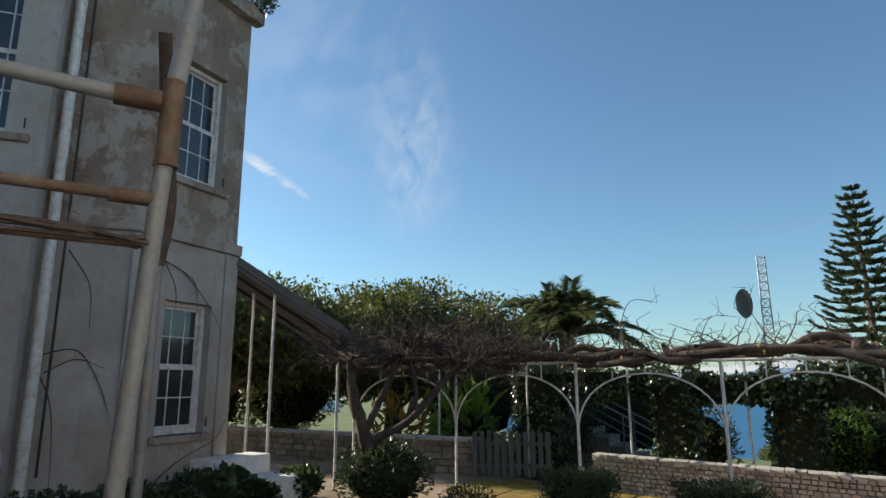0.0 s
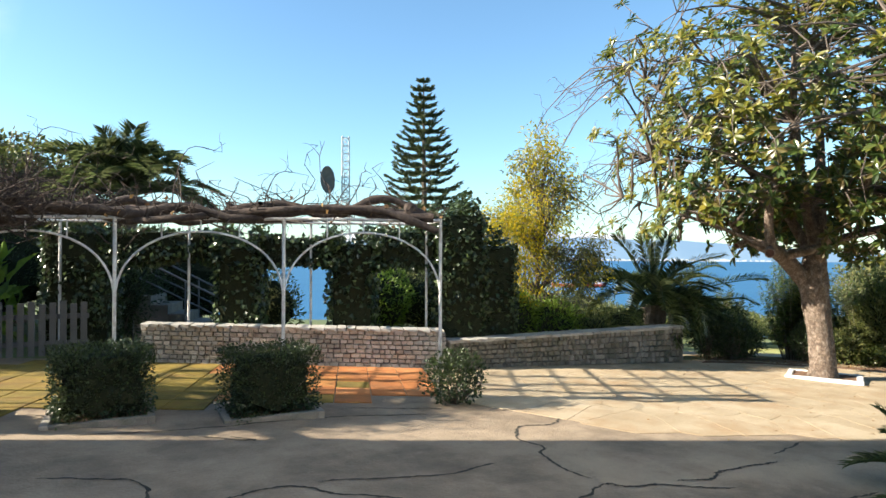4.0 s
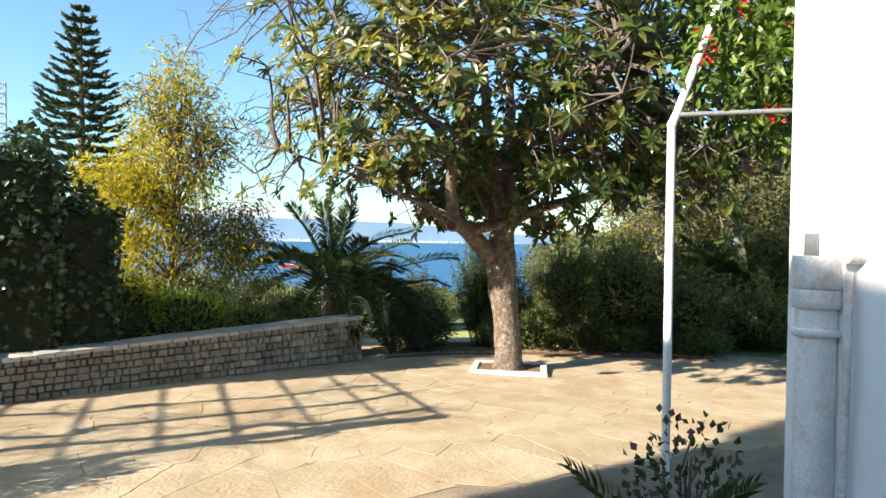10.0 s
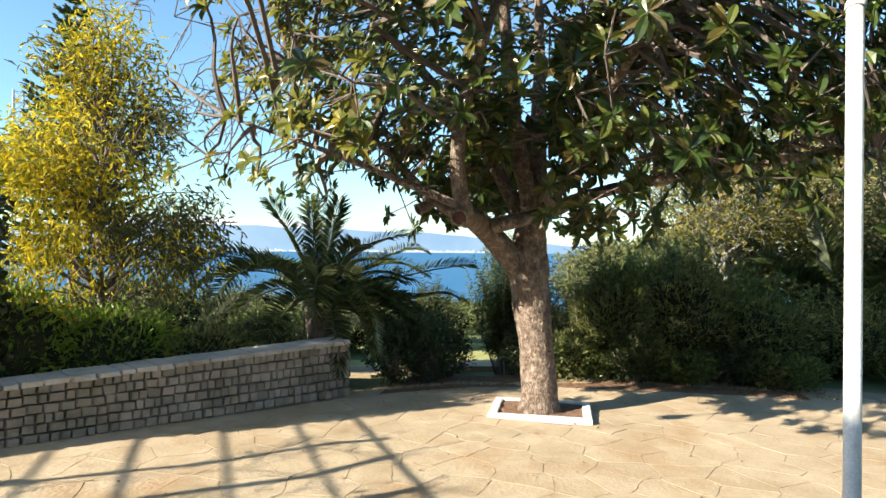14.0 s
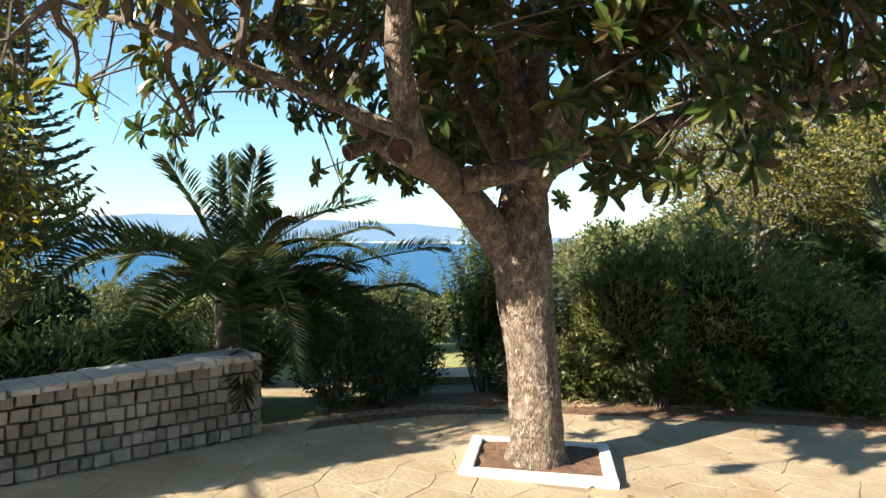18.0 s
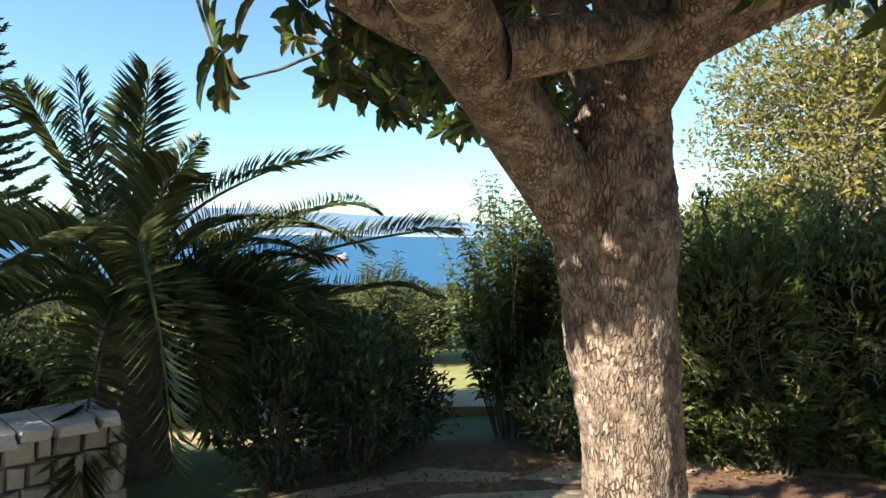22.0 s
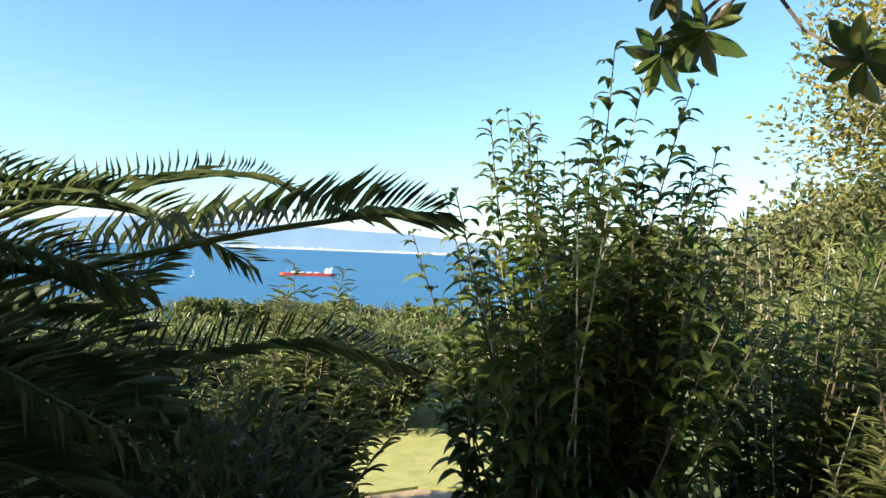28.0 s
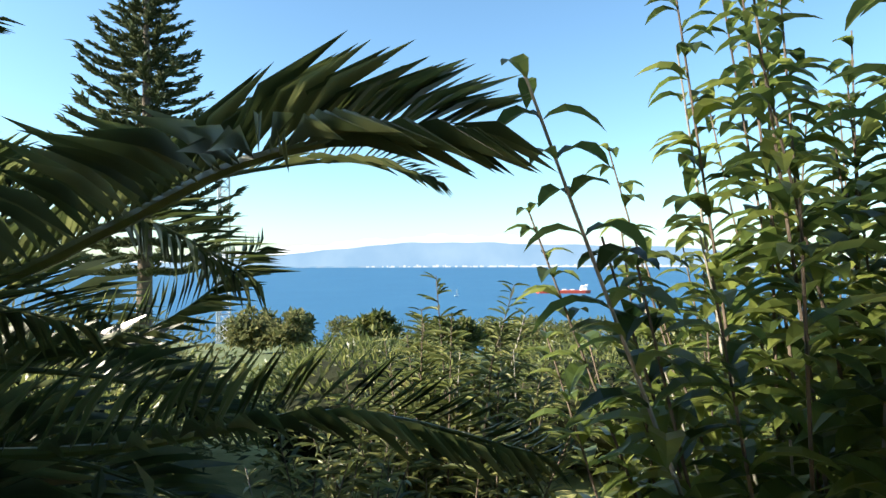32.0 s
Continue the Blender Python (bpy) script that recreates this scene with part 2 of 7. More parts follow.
def leaf_mat(name, colors, rough=0.45, trans=0.3, gloss=0.5):
    """A leaf: colour by leaf, light through it, some gloss."""
    m = bpy.data.materials.new(name)
    m.use_nodes = True
    nt = m.node_tree
    N, Lk = nt.nodes, nt.links
    bs = N["Principled BSDF"]
    geo = N.new("ShaderNodeNewGeometry")
    ra = N.new("ShaderNodeValToRGB")
    els = ra.color_ramp.elements
    n = len(colors)
    for i, c in enumerate(colors):
        pos = (i + 0.5) / n
        e = els[i] if i < 2 else els.new(pos)
        e.position = pos
        e.color = (*c, 1)
    Lk.new(geo.outputs["Random Per Island"], ra.inputs["Fac"])
    no = N.new("ShaderNodeTexNoise")
    no.inputs["Scale"].default_value = 14
    Lk.new(geo.outputs["Position"], no.inputs["Vector"])
    hv = N.new("ShaderNodeHueSaturation")
    mr = N.new("ShaderNodeMapRange")
    mr.inputs["To Min"].default_value, mr.inputs["To Max"].default_value = 0.6, 1.4
    Lk.new(no.outputs["Fac"], mr.inputs["Value"])
    Lk.new(mr.outputs["Result"], hv.inputs["Value"])
    Lk.new(ra.outputs["Color"], hv.inputs["Color"])
    Lk.new(hv.outputs["Color"], bs.inputs["Base Color"])
    bs.inputs["Roughness"].default_value, bs.inputs["Specular IOR Level"].default_value = rough, gloss
    tr = N.new("ShaderNodeBsdfTranslucent")
    h2 = N.new("ShaderNodeHueSaturation")
    h2.inputs["Value"].default_value, h2.inputs["Saturation"].default_value = 1.6, 1.0
    Lk.new(hv.outputs["Color"], h2.inputs["Color"])
    Lk.new(h2.outputs["Color"], tr.inputs["Color"])
    mx = N.new("ShaderNodeMixShader")
    mx.inputs["Fac"].default_value = trans
    Lk.new(bs.outputs["BSDF"], mx.inputs[1])
    Lk.new(tr.outputs["BSDF"], mx.inputs[2])
    Lk.new(mx.outputs["Shader"], N["Material Output"].inputs["Surface"])
    return m


def glow(name, color, strength=1.0, noise_scale=0.0, color2=None):
    """Far haze-lit backdrop that gives its own light."""
    m = bpy.data.materials.new(name)
    m.use_nodes = True
    N, Lk = m.node_tree.nodes, m.node_tree.links
    N.remove(N["Principled BSDF"])
    em = N.new("ShaderNodeEmission")
    em.inputs["Color"].default_value, em.inputs["Strength"].default_value = (*color, 1), strength
    if color2:
        no = N.new("ShaderNodeTexNoise")
        no.inputs["Scale"].default_value, no.inputs["Detail"].default_value = noise_scale, 8
        tc = N.new("ShaderNodeTexCoord")
        Lk.new(tc.outputs["Object"], no.inputs["Vector"])
        ra = N.new("ShaderNodeValToRGB")
        ra.color_ramp.elements[0].position, ra.color_ramp.elements[1].position = 0.4, 0.62
        ra.color_ramp.elements[0].color, ra.color_ramp.elements[1].color = (*color, 1), (*color2, 1)
        Lk.new(no.outputs["Fac"], ra.inputs["Fac"])
        Lk.new(ra.outputs["Color"], em.inputs["Color"])
    Lk.new(em.outputs["Emission"], N["Material Output"].inputs["Surface"])
    return m

def bark_mat(name, low, mid, high):
    """Plated bark: pale plates parted by dark upright furrows."""
    m = mat(name, [low, mid, high], scale=14, rough=0.95, bump=0, coords="World", stain=low, stain_scale=3.0, stain_amount=0.35)
    nt = m.node_tree
    N, Lk = nt.nodes, nt.links
    bs = N["Principled BSDF"]
    geo = N.new("ShaderNodeNewGeometry")
    mp = N.new("ShaderNodeMapping")
    mp.inputs["Scale"].default_value = (66, 66, 17)
    no = N.new("ShaderNodeTexNoise")
    no.inputs["Scale"].default_value, no.inputs["Detail"].default_value = 38, 6
    ad = N.new("ShaderNodeMix")
    ad.data_type = "VECTOR"
    ad.inputs["Factor"].default_value = 0.016
    Lk.new(geo.outputs["Position"], no.inputs["Vector"])
    Lk.new(geo.outputs["Position"], ad.inputs[4])
    Lk.new(no.outputs["Color"], ad.inputs[5])
    Lk.new(ad.outputs[1], mp.inputs["Vector"])
    vo = N.new("ShaderNodeTexVoronoi")
    vo.feature = "DISTANCE_TO_EDGE"
    vo.inputs["Scale"].default_value = 1.0
    Lk.new(mp.outputs["Vector"], vo.inputs["Vector"])
    mr = N.new("ShaderNodeMapRange")
    mr.inputs["From Max"].default_value = 0.16
    Lk.new(vo.outputs["Distance"], mr.inputs["Value"])
    gap = N.new("ShaderNodeTexNoise")
    gap.inputs["Scale"].default_value, gap.inputs["Detail"].default_value = 16, 3
    Lk.new(geo.outputs["Position"], gap.inputs["Vector"])
    g2 = N.new("ShaderNodeMapRange")
    g2.inputs["From Min"].default_value, g2.inputs["From Max"].default_value = 0.44, 0.66
    Lk.new(gap.outputs["Fac"], g2.inputs["Value"])
    mm = N.new("ShaderNodeMath")
    mm.operation = "MAXIMUM"
    Lk.new(mr.outputs["Result"], mm.inputs[0])
    Lk.new(g2.outputs["Result"], mm.inputs[1])
    old = bs.inputs["Base Color"].links[0].from_socket
    mx = N.new("ShaderNodeMix")
    mx.data_type = "RGBA"
    mx.inputs[6].default_value = (low[0] * 1.25, low[1] * 1.25, low[2] * 1.25, 1)
    Lk.new(mm.outputs[0], mx.inputs["Factor"])
    # each plate has a tone of its own, and fine flakes break it up
    cell = N.new("ShaderNodeTexVoronoi")
    cell.inputs["Scale"].default_value = 1.0
    Lk.new(mp.outputs["Vector"], cell.inputs["Vector"])
    grey = N.new("ShaderNodeSeparateColor")
    Lk.new(cell.outputs["Color"], grey.inputs["Color"])
    flake = N.new("ShaderNodeTexNoise")
    flake.inputs["Scale"].default_value, flake.inputs["Detail"].default_value = 110, 5
    Lk.new(geo.outputs["Position"], flake.inputs["Vector"])
    tone = N.new("ShaderNodeMath")
    tone.operation = "MULTIPLY"
    Lk.new(grey.outputs[0], tone.inputs[0])
    Lk.new(flake.outputs["Fac"], tone.inputs[1])
    span = N.new("ShaderNodeMapRange")
    span.inputs["From Max"].default_value = 0.5
    span.inputs["To Min"].default_value, span.inputs["To Max"].default_value = 0.80, 1.22
    Lk.new(tone.outputs[0], span.inputs["Value"])
    plate = N.new("ShaderNodeVectorMath")
    plate.operation = "SCALE"
    Lk.new(old, plate.inputs[0])
    Lk.new(span.outputs["Result"], plate.inputs["Scale"])
    Lk.new(plate.outputs[0], mx.inputs[7])
    Lk.new(mx.outputs[2], bs.inputs["Base Color"])
    n3 = N.new("ShaderNodeTexNoise")
    n3.inputs["Scale"].default_value, n3.inputs["Detail"].default_value = 60, 6
    Lk.new(geo.outputs["Position"], n3.inputs["Vector"])
    sm = N.new("ShaderNodeMath")
    sm.operation = "MULTIPLY_ADD"
    Lk.new(n3.outputs["Fac"], sm.inputs[0])
    sm.inputs[1].default_value = 0.7
    Lk.new(mm.outputs[0], sm.inputs[2])
    bp = N.new("ShaderNodeBump")
    bp.inputs["Strength"].default_value, bp.inputs["Distance"].default_value = 1.0, 0.016
    Lk.new(sm.outputs[0], bp.inputs["Height"])
    Lk.new(bp.outputs["Normal"], bs.inputs["Normal"])
    return m


def weather(m, color, scale, lo, hi, amount, bump_by=0.0):
    """Lays one more coat of dirt or bare patches over a material, by noise stretched as scale says."""
    N, Lk = m.node_tree.nodes, m.node_tree.links
    bs = N["Principled BSDF"]
    old = bs.inputs["Base Color"].links[0].from_socket
    geo, mp, no, mr, mx = N.new("ShaderNodeNewGeometry"), N.new("ShaderNodeMapping"), N.new("ShaderNodeTexNoise"), N.new("ShaderNodeMapRange"), N.new("ShaderNodeMix")
    mp.inputs["Scale"].default_value = scale
    no.inputs["Scale"].default_value, no.inputs["Detail"].default_value, no.inputs["Roughness"].default_value = 1.0, 9, 0.68
    mr.inputs["From Min"].default_value, mr.inputs["From Max"].default_value, mr.inputs["To Max"].default_value = lo, hi, amount
    mx.data_type = "RGBA"
    mx.inputs[7].default_value = (*color, 1)
    Lk.new(geo.outputs["Position"], mp.inputs["Vector"])
    Lk.new(mp.outputs["Vector"], no.inputs["Vector"])
    Lk.new(no.outputs["Fac"], mr.inputs["Value"])
    Lk.new(mr.outputs["Result"], mx.inputs["Factor"])
    Lk.new(old, mx.inputs[6])
    Lk.new(mx.outputs[2], bs.inputs["Base Color"])
    return m


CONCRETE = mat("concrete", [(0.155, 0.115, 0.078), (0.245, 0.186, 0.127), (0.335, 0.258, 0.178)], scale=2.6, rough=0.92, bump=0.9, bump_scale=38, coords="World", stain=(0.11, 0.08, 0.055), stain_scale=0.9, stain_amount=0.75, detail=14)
FLAG = mat("flagstone", [(0.31, 0.235, 0.143), (0.385, 0.305, 0.20), (0.455, 0.37, 0.255)], scale=2.2, rough=0.9, bump=0.8, bump_scale=30, coords="World", objrand=0.14, stain=(0.30, 0.19, 0.095), stain_scale=1.3, stain_amount=0.7, detail=12)
SOIL = mat("soil", [(0.07, 0.04, 0.026), (0.15, 0.085, 0.05), (0.24, 0.13, 0.075)], scale=14, rough=0.95, bump=0.9, bump_scale=50, coords="World")
GRASS_GROUND = mat("grass_ground", [(0.05, 0.07, 0.025), (0.10, 0.13, 0.04), (0.18, 0.18, 0.08)], scale=0.6, rough=0.95, bump=0.8, bump_scale=20, coords="World")
LAWN = mat("lawn", [(0.20, 0.22, 0.06), (0.30, 0.30, 0.10), (0.38, 0.35, 0.14)], scale=5, rough=0.9, bump=0.9, bump_scale=90, coords="World")
MOSS_TILE = mat("mossy_tile", [(0.24, 0.10, 0.03), (0.46, 0.16, 0.04), (0.50, 0.22, 0.08)], scale=1.8, rough=0.9, bump=0.4, bump_scale=50, coords="World", objrand=0.25, stain=(0.22, 0.17, 0.02), stain_scale=0.45, stain_amount=0.95)
STONE_PALE = mat("pale_stone", [(0.26, 0.24, 0.21), (0.42, 0.39, 0.35), (0.56, 0.53, 0.48)], scale=6, rough=0.9, bump=0.8, bump_scale=35, objrand=0.3, coords="World", stain=(0.22, 0.15, 0.10), stain_scale=3, stain_amount=0.4)
STONE_DARK = mat("grey_stone", [(0.13, 0.125, 0.095), (0.22, 0.195, 0.165), (0.34, 0.31, 0.27)], scale=6, rough=0.9, bump=0.8, bump_scale=35, objrand=0.3, coords="World", stain=(0.10, 0.08, 0.05), stain_scale=3, stain_amount=0.5)
MORTAR = mat("mortar", [(0.10, 0.09, 0.075), (0.17, 0.155, 0.13)], scale=12, rough=0.95, bump=0.6, bump_scale=60, coords="World")
COPING = mat("coping_stone", [(0.286, 0.272, 0.245), (0.394, 0.374, 0.340), (0.449, 0.428, 0.394)], scale=5, rough=0.9, bump=0.6, bump_scale=40, coords="World", objrand=0.2)
STUCCO_OLD = mat("weathered_stucco", [(0.16, 0.105, 0.08), (0.24, 0.185, 0.148), (0.33, 0.285, 0.24)], scale=1.0, rough=0.92, bump=0.6, bump_scale=25, coords="World", stain=(0.17, 0.09, 0.06), stain_scale=1.7, stain_amount=0.9, detail=12, distort=0.6)
STUCCO_WHITE = mat("whitewash", [(0.26, 0.235, 0.21), (0.35, 0.325, 0.30), (0.43, 0.41, 0.385)], scale=1.3, rough=0.9, bump=0.35, bump_scale=30, coords="World", stain=(0.30, 0.23, 0.19), stain_scale=2.2, stain_amount=0.7)
WALL_WHITE = mat("white_wall_paint", [(0.76, 0.76, 0.76), (0.84, 0.84, 0.84)], scale=1.5, rough=0.85, bump=0.12, bump_scale=22, grain=0.04, coords="World", stain=(0.6, 0.62, 0.62), stain_scale=2.0, stain_amount=0.3)
PAINT_WHITE = mat("white_paint", [(0.66, 0.65, 0.63), (0.8, 0.8, 0.79)], scale=9, rough=0.5, bump=0.2, bump_scale=60, coords="World", stain=(0.35, 0.22, 0.12), stain_scale=6, stain_amount=0.35)
PAINT_POST = mat("flaking_white_paint", [(0.45, 0.44, 0.42), (0.62, 0.61, 0.6), (0.7, 0.7, 0.68)], scale=12, rough=0.6, bump=0.3, bump_scale=60, coords="World", stain=(0.25, 0.14, 0.08), stain_scale=7, stain_amount=0.5)
PIPE_GREY = mat("grey_painted_pipe", [(0.121, 0.125, 0.133), (0.161, 0.165, 0.174), (0.177, 0.174, 0.169)], scale=9, rough=0.55, bump=0.2, bump_scale=70, coords="World", stain=(0.097, 0.048, 0.024), stain_scale=4, stain_amount=0.45)
PIPE_RUST = mat("rusty_pipe", [(0.045, 0.022, 0.013), (0.09, 0.052, 0.031), (0.15, 0.118, 0.09)], scale=10, rough=0.8, bump=0.5, bump_scale=60, coords="World")
SHEET_DARK = mat("dark_roof_sheet", [(0.08, 0.075, 0.07), (0.13, 0.12, 0.11)], scale=4, rough=0.8, bump=0.3, bump_scale=30, coords="World")
PICKET = mat("grey_blue_picket_paint", [(0.067, 0.076, 0.090), (0.094, 0.103, 0.112)], scale=8, rough=0.75, bump=0.3, bump_scale=50, coords="World")
BARK = bark_mat("magnolia_bark", (0.088, 0.062, 0.047), (0.225, 0.168, 0.128), (0.42, 0.34, 0.275))
BARK_DARK = mat("dark_bark", [(0.06, 0.045, 0.035), (0.13, 0.10, 0.075), (0.2, 0.16, 0.12)], scale=12, rough=0.95, bump=0.9, bump_scale=40, coords="World")
TWIG = mat("grey_twig", [(0.08, 0.06, 0.05), (0.16, 0.13, 0.11)], scale=12, rough=0.9, bump=0.2, coords="World")
VINE = mat("vine_wood", [(0.028, 0.02, 0.016), (0.055, 0.039, 0.031), (0.10, 0.073, 0.058)], scale=14, rough=0.95, bump=0.8, bump_scale=50, coords="World")
PALE_BARK = mat("pale_bark", [(0.26, 0.24, 0.2), (0.4, 0.37, 0.33)], scale=10, rough=0.9, bump=0.5, coords="World")
METAL = mat("galvanised_steel", [(0.40, 0.41, 0.42), (0.55, 0.56, 0.57)], scale=6, rough=0.5, bump=0.0, metallic=0.4, coords="World")
GLASS_DARK = mat("window_glass", [(0.02, 0.025, 0.03), (0.04, 0.045, 0.05)], scale=2, rough=0.06, bump=0.03, bump_scale=5, coords="World", spec=0.8)
BLACK = mat("black_iron_and_room_dark", [(0.02, 0.02, 0.02), (0.04, 0.035, 0.03)], scale=9, rough=0.7, coords="World")
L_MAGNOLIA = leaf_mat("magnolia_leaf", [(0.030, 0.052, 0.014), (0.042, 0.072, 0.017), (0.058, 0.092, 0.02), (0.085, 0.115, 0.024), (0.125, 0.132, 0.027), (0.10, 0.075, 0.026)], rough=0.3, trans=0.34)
L_MAG_SUNLIT = leaf_mat("sunlit_yellow_leaf", [(0.10, 0.115, 0.018), (0.16, 0.155, 0.02), (0.21, 0.175, 0.024), (0.075, 0.10, 0.018)], rough=0.36, trans=0.34)
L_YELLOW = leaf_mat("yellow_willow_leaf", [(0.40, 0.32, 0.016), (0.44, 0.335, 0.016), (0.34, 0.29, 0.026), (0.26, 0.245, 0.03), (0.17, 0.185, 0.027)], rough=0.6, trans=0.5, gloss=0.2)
L_WILLOW = leaf_mat("shade_side_willow_leaf", [(0.085, 0.095, 0.036), (0.12, 0.125, 0.042), (0.18, 0.165, 0.04), (0.075, 0.085, 0.038)], rough=0.65, trans=0.35, gloss=0.2)
L_OLIVE = leaf_mat("grey_green_leaf", [(0.10, 0.11, 0.05), (0.14, 0.15, 0.07), (0.09, 0.11, 0.04), (0.18, 0.17, 0.07)], rough=0.75, gloss=0.1)
L_AUTUMN = leaf_mat("autumn_leaf", [(0.11, 0.12, 0.04), (0.17, 0.16, 0.05), (0.26, 0.20, 0.04), (0.12, 0.14, 0.05)], rough=0.75, trans=0.3, gloss=0.1)
L_PALM = leaf_mat("palm_leaflet", [(0.042, 0.058, 0.020), (0.066, 0.088, 0.029), (0.100, 0.124, 0.042), (0.145, 0.162, 0.064)], rough=0.34, trans=0.36)
L_HEDGE = leaf_mat("dark_hedge_leaf", [(0.021, 0.034, 0.013), (0.034, 0.054, 0.018), (0.055, 0.080, 0.025)], rough=0.4, trans=0.25)
L_IVY = leaf_mat("ivy_leaf", [(0.022, 0.036, 0.014), (0.036, 0.060, 0.022), (0.060, 0.090, 0.030)], rough=0.34, trans=0.18, gloss=0.5)
L_SHRUB = leaf_mat("shrub_leaf", [(0.046, 0.070, 0.022), (0.070, 0.105, 0.027), (0.110, 0.150, 0.036), (0.175, 0.205, 0.052)], rough=0.33, trans=0.46)
L_OLEANDER = leaf_mat("oleander_leaf", [(0.052, 0.068, 0.024), (0.10, 0.122, 0.038), (0.155, 0.178, 0.055), (0.22, 0.225, 0.078)], rough=0.40, trans=0.38)
L_BRIGHT = leaf_mat("bright_green_leaf", [(0.10, 0.16, 0.02), (0.14, 0.22, 0.025), (0.18, 0.26, 0.03)], rough=0.5, trans=0.4)
L_CANOPY = leaf_mat("canopy_leaf", [(0.043, 0.060, 0.017), (0.068, 0.085, 0.021), (0.102, 0.119, 0.025), (0.136, 0.136, 0.034)], rough=0.5, trans=0.25)
L_PINE = leaf_mat("pine_needle", [(0.048, 0.066, 0.036), (0.072, 0.096, 0.048), (0.108, 0.120, 0.060)], rough=0.7, trans=0.15, gloss=0.2)
L_DRY = leaf_mat("dry_leaf", [(0.20, 0.11, 0.04), (0.28, 0.17, 0.06), (0.13, 0.07, 0.03)], rough=0.8, trans=0.2)
L_BRIGHT_CLIMB = leaf_mat("climber_leaf", [(0.06, 0.10, 0.02), (0.09, 0.15, 0.025), (0.14, 0.20, 0.03)], rough=0.4, trans=0.35)
BRACT = leaf_mat("bougainvillea_bract", [(0.30, 0.02, 0.24), (0.40, 0.03, 0.34), (0.22, 0.02, 0.12), (0.30, 0.05, 0.10)], rough=0.6, trans=0.4)
RED_PETAL = leaf_mat("red_petal", [(0.5, 0.02, 0.015), (0.6, 0.04, 0.02)], rough=0.5, trans=0.3)
ORANGE_LEAF = leaf_mat("orange_leaf", [(0.30, 0.14, 0.02), (0.38, 0.20, 0.02), (0.2, 0.14, 0.03)], rough=0.5, trans=0.3)
L_BOUG = leaf_mat("bougainvillea_leaf", [(0.030, 0.047, 0.017), (0.043, 0.064, 0.021), (0.060, 0.085, 0.025), (0.085, 0.043, 0.034)], rough=0.45, trans=0.25)
MOSS_GREEN = mat("moss_covered_tile", [(0.085, 0.064, 0.012), (0.20, 0.14, 0.016), (0.28, 0.19, 0.02)], scale=2.6, rough=0.95, bump=0.7, bump_scale=60, coords="World", objrand=0.2, stain=(0.195, 0.078, 0.026), stain_scale=1.2, stain_amount=0.5)
weather(STUCCO_OLD, (0.36, 0.325, 0.29), (2.6, 2.6, 2.2), 0.5, 0.56, 0.75)
weather(STUCCO_OLD, (0.10, 0.07, 0.055), (7, 7, 1.3), 0.57, 0.72, 0.6)
weather(STUCCO_OLD, (0.16, 0.10, 0.07), (9, 9, 9), 0.60, 0.64, 0.7)
weather(STUCCO_WHITE, (0.25, 0.22, 0.20), (8, 8, 1.0), 0.55, 0.75, 0.5)
weather(STUCCO_WHITE, (0.24, 0.19, 0.16), (3.5, 3.5, 3.5), 0.60, 0.66, 0.55)
weather(WALL_WHITE, (0.52, 0.50, 0.46), (5, 5, 0.8), 0.60, 0.8, 0.35)
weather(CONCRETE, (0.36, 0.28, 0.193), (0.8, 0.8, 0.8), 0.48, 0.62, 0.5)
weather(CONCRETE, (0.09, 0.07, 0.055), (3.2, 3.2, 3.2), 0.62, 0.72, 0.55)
weather(FLAG, (0.24, 0.165, 0.10), (3.0, 3.0, 3.0), 0.60, 0.72, 0.5)
weather(BARK, (0.33, 0.285, 0.24), (13, 13, 9), 0.52, 0.64, 0.55)
weather(BARK, (0.17, 0.105, 0.066), (10, 10, 12), 0.56, 0.68, 0.5)
weather(STONE_DARK, (0.40, 0.37, 0.33), (5, 5, 5), 0.58, 0.72, 0.5)
CUT_WOOD = mat("rotted_cut_wood", [(0.03, 0.014, 0.01), (0.09, 0.035, 0.022)], scale=20, rough=0.95, bump=0.9, bump_scale=60, coords="World")

# ---- setting: ground, terrace, sea, far coast ----
def axis(lo, hi, near_lo, near_hi, step):
    a = list(np.arange(near_lo, near_hi + 1e-6, step))
    d = step
    while a[-1] < hi:
        d *= 1.25
        a.append(min(hi, a[-1] + d))
    d = step
    while a[0] > lo:
        d *= 1.25
        a.insert(0, max(lo, a[0] - d))
    return np.array(a)


def sheet(acc, xs, ys, zf):
    X, Y = np.meshgrid(xs, ys, indexing="ij")
    v = np.stack([X, Y, zf(X, Y)], -1).reshape(-1, 3)
    i, j = np.meshgrid(np.arange(len(xs) - 1), np.arange(len(ys) - 1), indexing="ij")
    n = len(ys)
    acc.add(v, np.stack([i * n + j, (i + 1) * n + j, (i + 1) * n + j + 1, i * n + j + 1], -1).reshape(-1, 4))
    return acc


def bumps(X, Y):
    return 0.05 * (np.sin(1.7 * X + 0.6 * Y) + np.sin(1.3 * Y - 0.8 * X)) * np.clip((0.8 * X + 0.6 * Y - 15.5) / 3, 0, 1)


tagged(part("ground", sheet(Acc(), axis(-400, 4500, -14, 30, 0.6), axis(-600, 4500, -12, 34, 0.6), lambda X, Y: ground_z(X, Y) - 0.03 + bumps(X, Y)), GRASS_GROUND, smooth=True), "rough grassy hillside falling away towards the sea", "ground", kind="structure")

